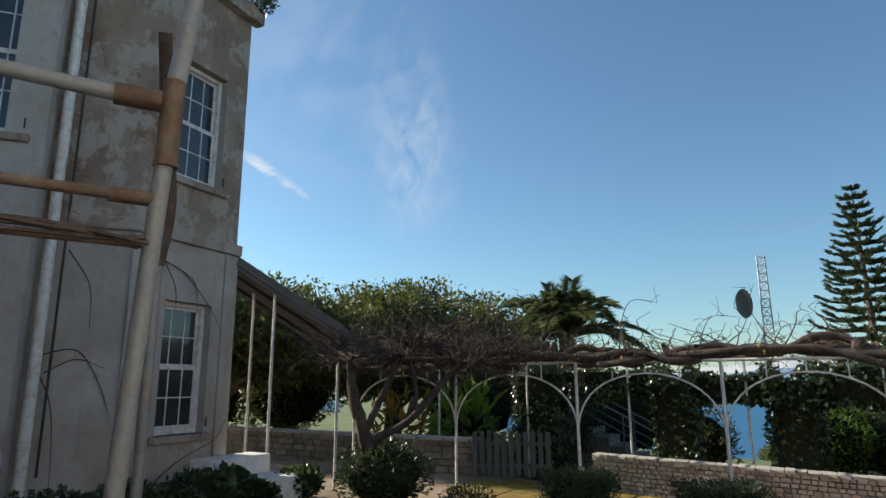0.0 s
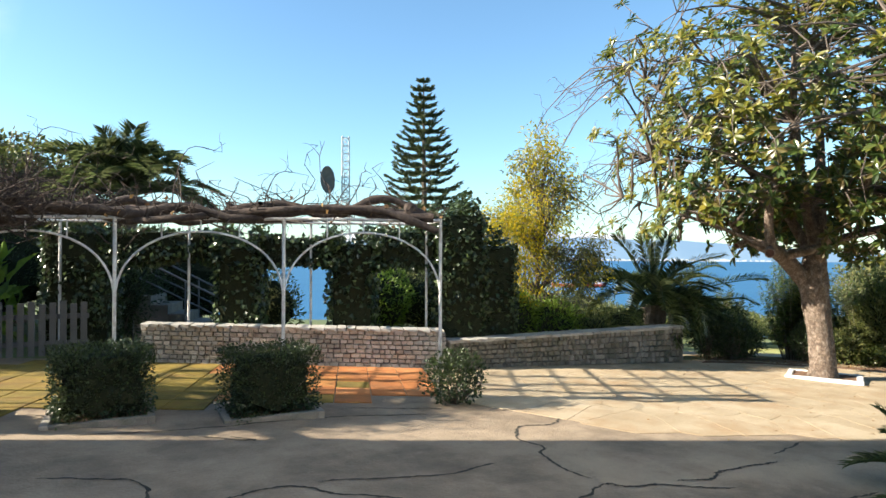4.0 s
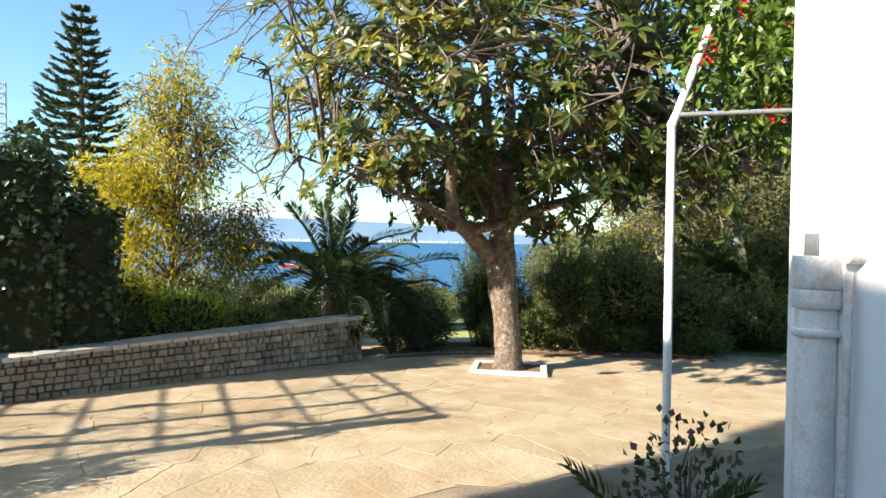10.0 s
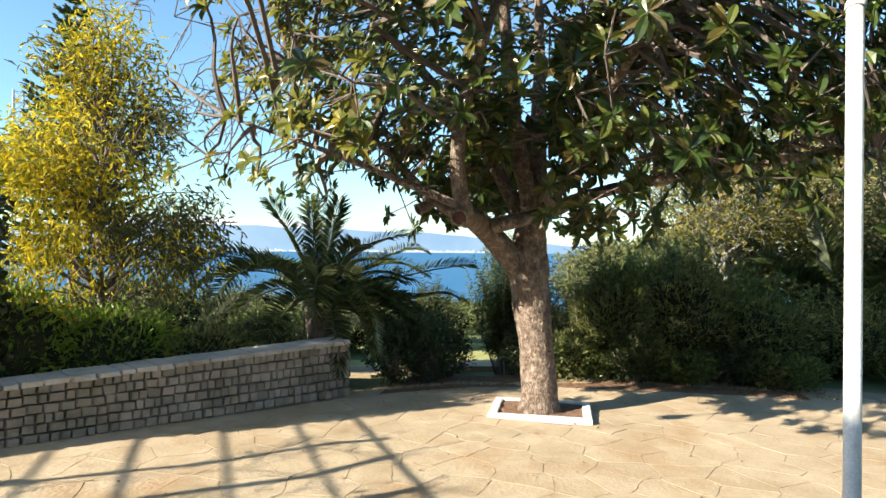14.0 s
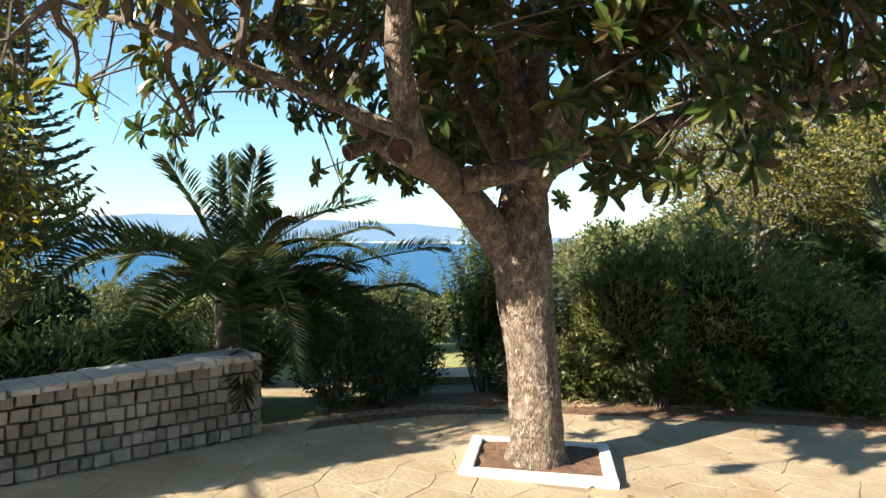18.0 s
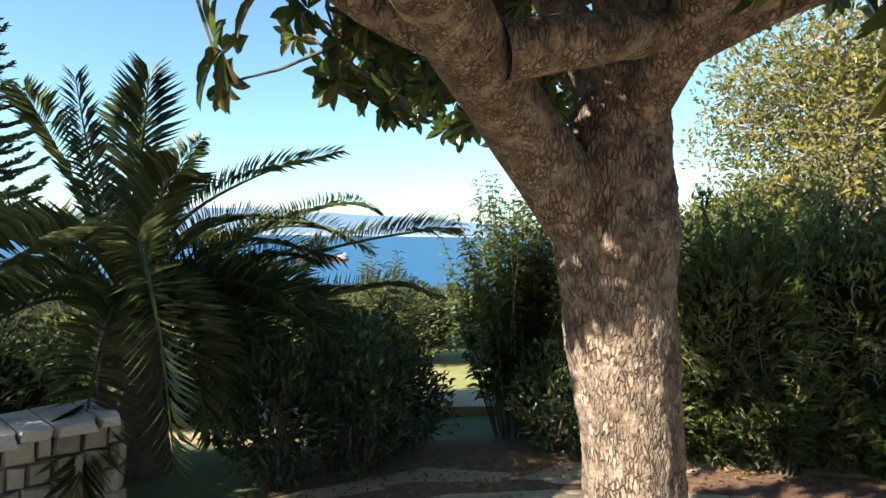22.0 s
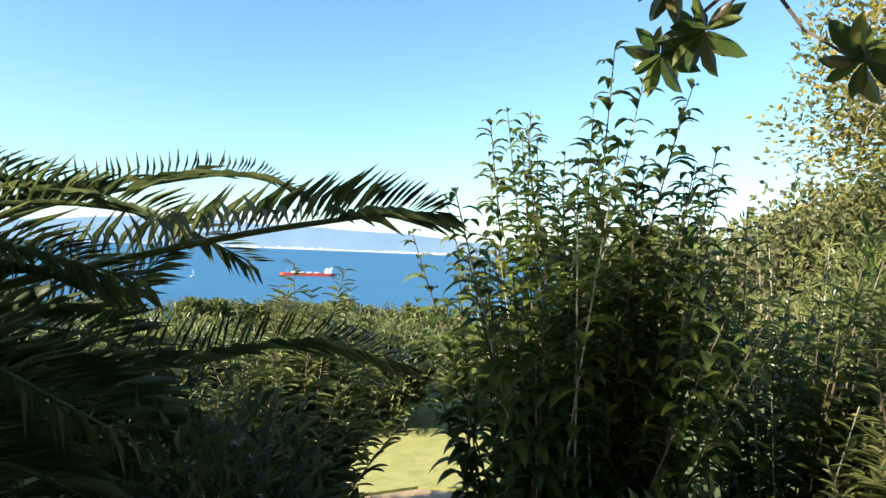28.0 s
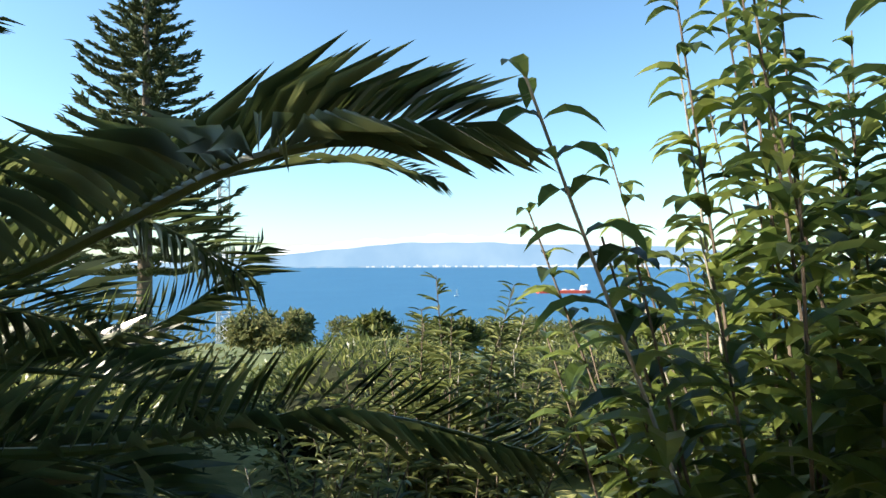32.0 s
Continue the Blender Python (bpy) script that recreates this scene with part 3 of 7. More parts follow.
SEA_Z = -36.0
SEA = mat("sea_water", [(0.022, 0.100, 0.205), (0.034, 0.125, 0.240)], scale=0.01, rough=0.5, bump=0.4, bump_scale=0.35, coords="World", spec=0.15, bump_dist=0.6)
a = Acc()
sheet(a, np.linspace(40, 4600, 40), np.linspace(-1500, 4600, 40), lambda X, Y: np.full_like(X, SEA_Z))
tagged(part("water", a, SEA), "calm deep blue bay seen over the trees", "sea", kind="structure")


def polar(yaw, dist, z):
    """A point at that yaw (degrees to the right of +y) and distance from the terrace."""
    return (12.0 + dist * math.sin(radians(yaw)), 6.0 + dist * math.cos(radians(yaw)), z)


def ridge(name, dist, yaw0, yaw1, z0, hf, material, label, n=160):
    a = Acc()
    yaws = np.linspace(yaw0, yaw1, n)
    top = [polar(y, dist, z0 + hf(y)) for y in yaws]
    low = [polar(y, dist, z0) for y in yaws]
    back = [polar(y, dist + 120, z0) for y in yaws]
    k = np.arange(n - 1)
    a.add(low + top + back, np.concatenate([np.stack([k, k + 1, n + k + 1, n + k], -1), np.stack([n + k, n + k + 1, 2 * n + k + 1, 2 * n + k], -1)]))
    return tagged(part(name, a, material), label, "distance", kind="structure")


def hills(y, s, hgt):
    return hgt * (0.55 + 0.25 * math.sin(y * 0.21 * s + 1) + 0.14 * math.sin(y * 0.57 * s) + 0.06 * math.sin(y * 1.9 * s))


# distance haze is put into these colours, and the backdrop emits its brightness
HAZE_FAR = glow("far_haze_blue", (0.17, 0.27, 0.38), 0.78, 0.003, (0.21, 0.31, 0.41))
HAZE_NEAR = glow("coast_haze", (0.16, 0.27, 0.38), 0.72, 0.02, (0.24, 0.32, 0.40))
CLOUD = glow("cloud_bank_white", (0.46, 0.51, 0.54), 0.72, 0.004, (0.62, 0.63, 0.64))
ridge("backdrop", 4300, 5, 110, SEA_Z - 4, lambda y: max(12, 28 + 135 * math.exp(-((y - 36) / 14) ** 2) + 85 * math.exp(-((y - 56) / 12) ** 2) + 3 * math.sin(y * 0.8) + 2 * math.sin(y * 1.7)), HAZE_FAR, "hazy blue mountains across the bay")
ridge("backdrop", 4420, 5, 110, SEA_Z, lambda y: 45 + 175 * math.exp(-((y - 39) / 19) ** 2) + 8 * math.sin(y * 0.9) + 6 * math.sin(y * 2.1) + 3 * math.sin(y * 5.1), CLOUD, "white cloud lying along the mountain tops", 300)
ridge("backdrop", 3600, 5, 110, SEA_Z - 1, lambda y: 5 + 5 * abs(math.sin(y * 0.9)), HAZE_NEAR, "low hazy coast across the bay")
# the town's daylight and haze are emitted by its own pale colour
TOWN = glow("far_town_glow", (0.42, 0.45, 0.47), 0.8)
town = Acc()
for y in np.concatenate([rng.normal(56, 5, 260), rng.normal(47, 4, 120), rng.normal(36, 3, 40)]):
    c, w, hh = polar(y, 3560 + rng.uniform(0, 25), SEA_Z), rng.uniform(4, 14), rng.uniform(0, 7) + (6 if rng.random() < 0.1 else 0)
    lo, hi = (c[0] - w / 2, c[1] - w / 2, c[2]), (c[0] + w / 2, c[1] + w / 2, c[2] + 4 + hh)
    town.add([(lo[0], lo[1], lo[2]), (hi[0], lo[1], lo[2]), (hi[0], hi[1], lo[2]), (lo[0], hi[1], lo[2]), (lo[0], lo[1], hi[2]), (hi[0], lo[1], hi[2]), (hi[0], hi[1], hi[2]), (lo[0], hi[1], hi[2])], BOX_F)
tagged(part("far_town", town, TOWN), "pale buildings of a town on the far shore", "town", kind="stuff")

# terrace outline, from the house round to the garden walls and the hedge
TERRACE = [(-16, -9), (16, -9), (15.4, 3.0), (14.6, 4.1), (14.0, 5.2), (13.0, 6.5), (12.2, 7.2), (11.0, 7.75), (6.45, 8.75), (2.45, 10.85), (1.4, 11.5), (-5.5, 14.6), (-16, 19)]


def clip_poly(poly, nx, ny, c):
    """The part of a polygon where nx*x + ny*y <= c."""
    out = []
    for i in range(len(poly)):
        p, q = poly[i], poly[(i + 1) % len(poly)]
        dp_, dq = nx * p[0] + ny * p[1] - c, nx * q[0] + ny * q[1] - c
        if dp_ <= 0:
            out.append(p)
        if (dp_ < 0) != (dq < 0) and dp_ != dq:
            t = dp_ / (dp_ - dq)
            out.append((p[0] + t * (q[0] - p[0]), p[1] + t * (q[1] - p[1])))
    return out


def slab(poly, lift, depth, chamfer=0.0):
    """A slab with the outline poly, its top lift above the terrain."""
    n = len(poly)
    c = np.mean(poly, axis=0)
    rings = []
    rings.append([(x, y, gz(x, y) + lift - depth) for x, y in poly])
    if chamfer:
        rings.append([(x, y, gz(x, y) + lift - chamfer) for x, y in poly])
        ins = []
        for x, y in poly:
            d = math.hypot(c[0] - x, c[1] - y)
            k = min(0.5, chamfer * 1.6 / max(d, 1e-3))
            ins.append((x + (c[0] - x) * k, y + (c[1] - y) * k))
        rings.append([(x, y, gz(x, y) + lift) for x, y in ins])
    else:
        rings.append([(x, y, gz(x, y) + lift) for x, y in poly])
    v = [p for r in rings for p in r]
    me_f = []
    for k in range(len(rings) - 1):
        for i in range(n):
            j = (i + 1) % n
            me_f.append((k * n + i, k * n + j, (k + 1) * n + j, (k + 1) * n + i))
    me_f.append(tuple(range((len(rings) - 1) * n, len(rings) * n)))
    return v, me_f


def poly_mesh(name, v, f, material):
    me = bpy.data.meshes.new(name)
    me.from_pydata(v, [], f)
    me.materials.append(material)
    return me


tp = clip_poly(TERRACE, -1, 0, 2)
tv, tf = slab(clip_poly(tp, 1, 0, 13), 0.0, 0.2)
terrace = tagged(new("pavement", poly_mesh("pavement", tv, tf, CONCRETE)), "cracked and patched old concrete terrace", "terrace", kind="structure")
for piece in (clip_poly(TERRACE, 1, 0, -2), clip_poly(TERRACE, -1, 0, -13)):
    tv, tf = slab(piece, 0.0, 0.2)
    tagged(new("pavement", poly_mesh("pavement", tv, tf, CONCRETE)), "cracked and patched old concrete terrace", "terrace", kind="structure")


# ---- stone walls ----
def stone_mesh(seed, material):
    r = np.random.default_rng(seed)
    bm = bmesh.new()
    bmesh.ops.create_cube(bm, size=1.0)
    front = [f for f in bm.faces if f.normal.y < -0.9]
    bmesh.ops.inset_individual(bm, faces=front, thickness=0.1, depth=0.0)
    for v in bm.verts:
        if v.co.y < -0.4 and abs(v.co.x) < 0.45:
            v.co.y -= 0.12
            v.co += Vector((r.uniform(-0.06, 0.06), r.uniform(-0.1, 0.06), r.uniform(-0.06, 0.06)))
        else:
            v.co += Vector((r.uniform(-0.05, 0.05), 0, r.uniform(-0.06, 0.06)))
    me = bpy.data.meshes.new("stone")
    bm.to_mesh(me)
    bm.free()
    me.materials.append(material)
    return me


def stone_wall(name, ends, heights, thick, course, width, material, label, coping=None, parts_from=-1.0, base=0.08):
    """A wall of squared rubble between two ends on the ground; heights above the ground at each end. Its front is to the right of the way from end 0 to end 1."""
    (x0, y0), (x1, y1) = ends
    L = math.hypot(x1 - x0, y1 - y0)
    ang = math.atan2(y1 - y0, x1 - x0)
    z0, z1 = gz(x0, y0), gz(x1, y1)
    w = thing(name, (x0, y0, z0), label, "stone wall", kind="structure", turn=math.degrees(ang))
    core = Acc()
    t2 = thick - 0.05
    core.add([(0, 0.05, -0.3), (L - 0.05, 0.05, z1 - z0 - 0.3), (L - 0.05, t2, z1 - z0 - 0.3), (0, t2, -0.3), (0, 0.05, heights[0] - 0.02), (L - 0.05, 0.05, z1 - z0 + heights[1] - 0.02), (L - 0.05, t2, z1 - z0 + heights[1] - 0.02), (0, t2, heights[0] - 0.02)], BOX_F)
    part("mortar_core", core, MORTAR, w)
    kinds = [stone_mesh(i, material) for i in range(7)]
    r = np.random.default_rng(len(name) * 7 + int(L * 10))
    rows = int(round((heights[0] + base) / course))
    rest, raw = Acc(), {}
    for k in range(rows):
        x = -r.uniform(0, width * 0.6)
        while x < L - 0.02:
            sw = min(width * r.uniform(0.65, 1.5), L - x)
            a, b = max(x, 0), x + sw
            x = b
            if b - a < 0.035:
                continue
            mid = (a + b) / 2
            hh = (heights[0] + (heights[1] - heights[0]) * mid / L + base) / rows
            zc = (z1 - z0) * mid / L - base + hh * (k + 0.5)
            place = (mid, 0.07 + r.uniform(-0.006, 0.01), zc + r.uniform(-0.004, 0.004))
            size = ((b - a) - 0.009, 0.14, hh - 0.009)
            spin = (0, radians(r.uniform(-1.5, 1.5)) + math.atan2(z0 - z1, L), 0)
            kind_ = kinds[r.integers(7)]
            if mid > parts_from:
                ob = new("stone", kind_)
                ob.parent = w
                ob.location, ob.scale, ob.rotation_euler = place, size, spin
            else:
                if kind_.name not in raw:
                    raw[kind_.name] = (np.array([v.co for v in kind_.vertices]), [tuple(f.vertices) for f in kind_.polygons])
                sv, sf = raw[kind_.name]
                mm = np.array(Matrix.LocRotScale(place, Euler(spin), size))
                rest.add(sv @ mm[:3, :3].T + mm[:3, 3], np.array([f for f in sf if len(f) == 4]))
    if rest.v:
        part("stones_beyond", rest, material, w, kind="stuff")
    for k in range(rows):  # the end face
        y = 0.0
        while y < thick - 0.02:
            sd = min(width * r.uniform(0.8, 1.6), thick - y)
            if sd > 0.04:
                hh = (heights[1] + base) / rows
                ob = new("stone", kinds[r.integers(7)])
                ob.parent = w
                ob.location = (L - 0.06, y + sd / 2, z1 - z0 - base + hh * (k + 0.5))
                ob.scale = (sd - 0.01, 0.14, hh - 0.01)
                ob.rotation_euler = (0, 0, radians(90))
            y += sd
    if coping:
        cm = [stone_mesh(20 + i, coping) for i in range(4)]
        x = 0.0
        while x < L:
            sw = min(width * r.uniform(1.2, 2.4), L - x)
            mid = x + sw / 2
            ob = new("coping_stone", cm[r.integers(4)])
            ob.parent = w
            ob.location = (mid, thick / 2, (z1 - z0) * mid / L + heights[0] + (heights[1] - heights[0]) * mid / L + 0.008)
            ob.scale = (max(0.03, sw - 0.012), thick * 0.98, 0.05 + r.uniform(-0.008, 0.008))
            ob.rotation_euler = (0, math.atan2(z0 + heights[0] - z1 - heights[1], L), 0)
            x += sw
    return w


# front of the wall is at its local -y side
stone_wall("garden_wall_pale", [(2.45, 10.8), (6.35, 8.72)], (0.52, 0.56), 0.3, 0.07, 0.10, STONE_PALE, "low wall of pale squared stones under the pergola", COPING, parts_from=1.3)
stone_wall("garden_wall_grey", [(6.42, 8.66), (11.05, 7.68)], (0.40, 0.65), 0.32, 0.066, 0.088, STONE_DARK, "low dark wall of squared stones with a pale top", COPING, parts_from=2.2)
stone_wall("back_wall", [(-9.0, 15.6), (0.55, 11.55)], (0.62, 0.6), 0.3, 0.12, 0.26, STONE_DARK, "old stone wall with a pale top along the drive", COPING)

# a vapour trail and thin high cloud
def wisp_mat(name, strength, scale):
    m = bpy.data.materials.new(name)
    m.use_nodes = True
    N, Lk = m.node_tree.nodes, m.node_tree.links
    N.remove(N["Principled BSDF"])
    em, tr, mx = N.new("ShaderNodeEmission"), N.new("ShaderNodeBsdfTransparent"), N.new("ShaderNodeMixShader")
    em.inputs["Color"].default_value, em.inputs["Strength"].default_value = (0.9, 0.95, 1.0, 1), 0.54
    tc, no, gr, mr, ml = N.new("ShaderNodeTexCoord"), N.new("ShaderNodeTexNoise"), N.new("ShaderNodeTexGradient"), N.new("ShaderNodeMapRange"), N.new("ShaderNodeMath")
    no.inputs["Scale"].default_value, no.inputs["Detail"].default_value, no.inputs["Distortion"].default_value = scale, 6, 1.0
    Lk.new(tc.outputs["Generated"], no.inputs["Vector"])
    gr.gradient_type = "SPHERICAL"
    mp = N.new("ShaderNodeMapping")
    mp.inputs["Location"].default_value, mp.inputs["Scale"].default_value = (-1, -1, 0), (2, 2, 0)
    Lk.new(tc.outputs["UV"], mp.inputs["Vector"])
    Lk.new(mp.outputs["Vector"], gr.inputs["Vector"])
    mr.inputs["From Min"].default_value, mr.inputs["From Max"].default_value = 0.35, 0.75
    Lk.new(no.outputs["Fac"], mr.inputs["Value"])
    ml.operation = "MULTIPLY"
    Lk.new(mr.outputs["Result"], ml.inputs[0])
    Lk.new(gr.outputs["Fac"], ml.inputs[1])
    m2_ = N.new("ShaderNodeMath")
    m2_.operation = "MULTIPLY"
    Lk.new(ml.outputs[0], m2_.inputs[0])
    m2_.inputs[1].default_value = strength
    Lk.new(m2_.outputs[0], mx.inputs["Fac"])
    Lk.new(tr.outputs["BSDF"], mx.inputs[1])
    Lk.new(em.outputs["Emission"], mx.inputs[2])
    Lk.new(mx.outputs["Shader"], N["Material Output"].inputs["Surface"])
    return m


def wisp(corners, material, label):
    """A far sheet of cloud; corners as (yaw to the right of +y, elevation)."""
    pts = [(3000 * math.sin(radians(a_)) * math.cos(radians(e_)), 3000 * math.cos(radians(a_)) * math.cos(radians(e_)), 3000 * math.sin(radians(e_))) for a_, e_ in corners]
    me = poly_mesh("cloud", pts, [(0, 1, 2, 3)], material)
    uv = me.uv_layers.new()
    for k, c in enumerate(((0, 0), (1, 0), (1, 1), (0, 1))):
        uv.data[k].uv = c
    ob = tagged(new("cloud", me), label, "cloud", kind="structure")
    ob.visible_shadow = False


wisp([(-20.5, 20.2), (-12.2, 15.7), (-11.6, 16.5), (-19.9, 21.4)], wisp_mat("vapour_trail", 2.2, 2.5), "short white vapour trail in the blue sky")
wisp([(-8, 12), (2, 10), (3, 30), (-9, 33)], wisp_mat("thin_cloud", 0.45, 5), "thin wisps of high cloud")
wisp([(-24, 14), (0, 16), (2, 44), (-24, 44)], wisp_mat("thin_cloud_broad", 0.3, 3), "thin wisps of high cloud")

# ---- the old house ----
def wall_run(parent, p, q, z0, z1, thick, material, openings=(), name="wall"):
    """A wall from p to q on the plan, its outer face on that line and its body to the left of the way, with openings (s0, s1, zlo, zhi)."""
    L = math.hypot(q[0] - p[0], q[1] - p[1])
    m = pose(p[0], p[1], 0, 0, 0, math.degrees(math.atan2(q[1] - p[1], q[0] - p[0])))
    xs = sorted({0.0, L, *[o[0] for o in openings], *[o[1] for o in openings]})
    zs = sorted({z0, z1, *[o[2] for o in openings], *[o[3] for o in openings]})
    bm = bmesh.new()
    grid = {}

    def vert(i, j, k):
        if (i, j, k) not in grid:
            grid[(i, j, k)] = bm.verts.new((xs[i], (0.0, thick)[k], zs[j]))
        return grid[(i, j, k)]

    def solid(i, j):
        if i < 0 or j < 0 or i >= len(xs) - 1 or j >= len(zs) - 1:
            return False
        cx, cz = (xs[i] + xs[i + 1]) / 2, (zs[j] + zs[j + 1]) / 2
        return not any(o[0] < cx < o[1] and o[2] < cz < o[3] for o in openings)

    for i in range(len(xs) - 1):
        for j in range(len(zs) - 1):
            if not solid(i, j):
                continue
            bm.faces.new([vert(i, j, 0), vert(i + 1, j, 0), vert(i + 1, j + 1, 0), vert(i, j + 1, 0)])
            bm.faces.new([vert(i, j, 1), vert(i, j + 1, 1), vert(i + 1, j + 1, 1), vert(i + 1, j, 1)])
            for di, dj, e in ((-1, 0, ((i, j), (i, j + 1))), (1, 0, ((i + 1, j + 1), (i + 1, j))), (0, -1, ((i + 1, j), (i, j))), (0, 1, ((i, j + 1), (i + 1, j + 1)))):
                if not solid(i + di, j + dj):
                    (a, b), (c, d) = e
                    bm.faces.new([vert(a, b, 0), vert(c, d, 0), vert(c, d, 1), vert(a, b, 1)])
    bm.transform(m)
    return part(name, bm, material, parent), m


def sash_window(parent, m, s0, s1, z0, z1, depth=0.12):
    """A white sash window, three panes across and two high in each sash, with a sill, set into a wall."""
    w = part("window", boxes_bm([((s0, depth, z0), (s0 + 0.06, depth + 0.09, z1)), ((s1 - 0.06, depth, z0), (s1, depth + 0.09, z1)), ((s0 + 0.06, depth, z1 - 0.06), (s1 - 0.06, depth + 0.09, z1)), ((s0 + 0.06, depth, z0), (s1 - 0.06, depth + 0.09, z0 + 0.07))], 0.006, m), PAINT_POST, parent, "weathered white sash window frame")
    a, b, c, d = s0 + 0.06, s1 - 0.06, z0 + 0.07, z1 - 0.06
    mid = (c + d) / 2
    for lo, hi, dy in ((c, mid, 0.025), (mid, d, 0.055)):
        bars = [((a, depth + dy, lo), (b, depth + dy + 0.03, lo + 0.04)), ((a, depth + dy, hi - 0.035), (b, depth + dy + 0.03, hi)), ((a, depth + dy, lo + 0.04), (a + 0.035, depth + dy + 0.03, hi - 0.035)), ((b - 0.035, depth + dy, lo + 0.04), (b, depth + dy + 0.03, hi - 0.035))]
        for k in (1, 2):
            x = a + (b - a) * k / 3
            bars.append(((x - 0.009, depth + dy + 0.004, lo + 0.04), (x + 0.009, depth + dy + 0.026, hi - 0.035)))
        bars.append(((a + 0.035, depth + dy + 0.006, (lo + hi) / 2 - 0.009), (b - 0.035, depth + dy + 0.024, (lo + hi) / 2 + 0.009)))
        part("sash", boxes_bm(bars, 0.003, m), PAINT_POST, w)
        for i in range(3):
            for j in range(2):
                x0, x1 = a + (b - a) * i / 3 + 0.005, a + (b - a) * (i + 1) / 3 - 0.005
                q0, q1 = lo + (hi - lo) * j / 2 + 0.005, lo + (hi - lo) * (j + 1) / 2 - 0.005
                part("pane", box_bm((x0, depth + dy + 0.013, q0), (x1, depth + dy + 0.017, q1), 0, m), GLASS_DARK, w)
    part("sill", box_bm((s0 - 0.1, -0.07, z0 - 0.09), (s1 + 0.1, depth + 0.02, z0), 0.015, m), STUCCO_OLD, parent)
    part("shutter_stay", box_bm((s1 + 0.025, -0.02, z0 + 0.08), (s1 + 0.04, 0.004, z0 + 0.2), 0.004, m), BLACK, parent)
    return w


K, Q, J = (-3.71, 7.36), (-3.0, 8.9), (-4.62, 7.0)
JW = (-4.62 + 0.14, 7.0 - 0.36)
W_END = (JW[0] - 0.933 * 7, JW[1] - 0.36 * 7)
Q2 = (Q[0] - 0.907 * 9, Q[1] + 0.42 * 9)
house = thing("house", (0, 0, 0), "old two-storey white stucco house with peeling walls", "house")
LOWER, UPPER = 3.42, 7.3
wr = math.hypot(Q[0] - K[0], Q[1] - K[1])
win = [(0.52, 1.30, 0.95, 2.62), (0.52, 1.30, 4.25, 5.95)]
_, m_r = wall_run(house, K, Q, -0.3, LOWER, 0.4, STUCCO_WHITE, [win[0]])
wall_run(house, K, Q, LOWER, UPPER, 0.4, STUCCO_OLD, [win[1]])
for w in win:
    sash_window(house, m_r, *w)
    # black panel added behind the glass in place of an unlit room
    part("room_dark_panel", box_bm((w[0] - 0.2, 0.9, w[2] - 0.2), (w[1] + 0.2, 0.95, w[3] + 0.2), 0, m_r), BLACK, house)
_, m_l = wall_run(house, J, K, -0.3, LOWER, 0.4, STUCCO_WHITE)
wall_run(house, J, K, LOWER, UPPER, 0.4, STUCCO_OLD)
_, m_w = wall_run(house, W_END, JW, -0.3, UPPER, 0.4, STUCCO_WHITE, [(6.0, 6.75, 4.3, 6.4)])
sash_window(house, m_w, 6.0, 6.75, 4.3, 6.4)
wall_run(house, JW, J, -0.3, UPPER, 0.4, STUCCO_WHITE)
_, m_s = wall_run(house, Q, Q2, -0.3, UPPER, 0.4, STUCCO_WHITE)
wall_run(house, Q2, (W_END[0] - 3, W_END[1] + 3), -0.3, UPPER, 0.4, STUCCO_WHITE)
wall_run(house, (W_END[0] - 3, W_END[1] + 3), W_END, -0.3, UPPER, 0.4, STUCCO_WHITE)
for m, L in ((m_r, wr), (m_l, math.hypot(K[0] - J[0], K[1] - J[1]))):
    part("string_course", box_bm((-0.02, -0.07, LOWER - 0.04), (L + 0.05, 0.01, LOWER + 0.12), 0.02, m), STUCCO_OLD, house)
    part("cornice", box_bm((-0.05, -0.16, UPPER - 0.2), (L + 0.12, 0.02, UPPER + 0.05), 0.03, m), STUCCO_OLD, house)
part("pilaster", box_bm((wr - 0.22, -0.03, -0.2), (wr + 0.02, 0.01, LOWER - 0.05), 0.01, m_r), STUCCO_WHITE, house)
part("pilaster", box_bm((-0.04, -0.035, -0.2), (0.12, 0.01, LOWER - 0.05), 0.01, m_r), STUCCO_WHITE, house)
roof = poly_mesh("roof", *slab([(W_END[0] - 3, W_END[1] + 3), W_END, JW, J, K, Q, Q2], 0, 0.2), STUCCO_OLD)
for v in roof.vertices:
    v.co.z = UPPER - 0.02 if v.co.z > gz(v.co.x, v.co.y) - 0.1 else UPPER - 0.2
part("roof", roof, STUCCO_OLD, house)
# unseen wall added behind the start to cut sky light on the floor
wall_run(house, (-0.31, -1.43), (W_END[0] + 0.2, W_END[1] - 0.2), -0.3, 4.2, 0.3, STUCCO_WHITE, name="sky_block_wall")
# plaster patch, a rainwater pipe and a cable on the front
part("wall_niche", box_bm((0.28, -0.012, 4.0), (0.46, 0.02, 4.12), 0.02, m_l), STUCCO_OLD, house, "dark broken patch in the plaster")
a = Acc()
pl = m_l @ Vector((0.12, -0.09, 0))
tube_to(a, [(pl.x, pl.y, -0.1), (pl.x, pl.y, 7.1)], 0.06, 12, True)
for z in (0.9, 2.6, 4.4, 6.2):
    tube_to(a, [(pl.x, pl.y, z), (pl.x, pl.y, z + 0.06)], 0.066, 12, True)
part("rain_pipe", a, PAINT_POST, house, "white painted rain pipe", smooth=True)
a = Acc()
pl = m_l @ Vector((0.26, -0.06, 0))
tube_to(a, [(pl.x, pl.y, 0.6), (pl.x, pl.y, 7.1)], 0.014, 6)
part("cable", a, BLACK, house, "thin dark cable")

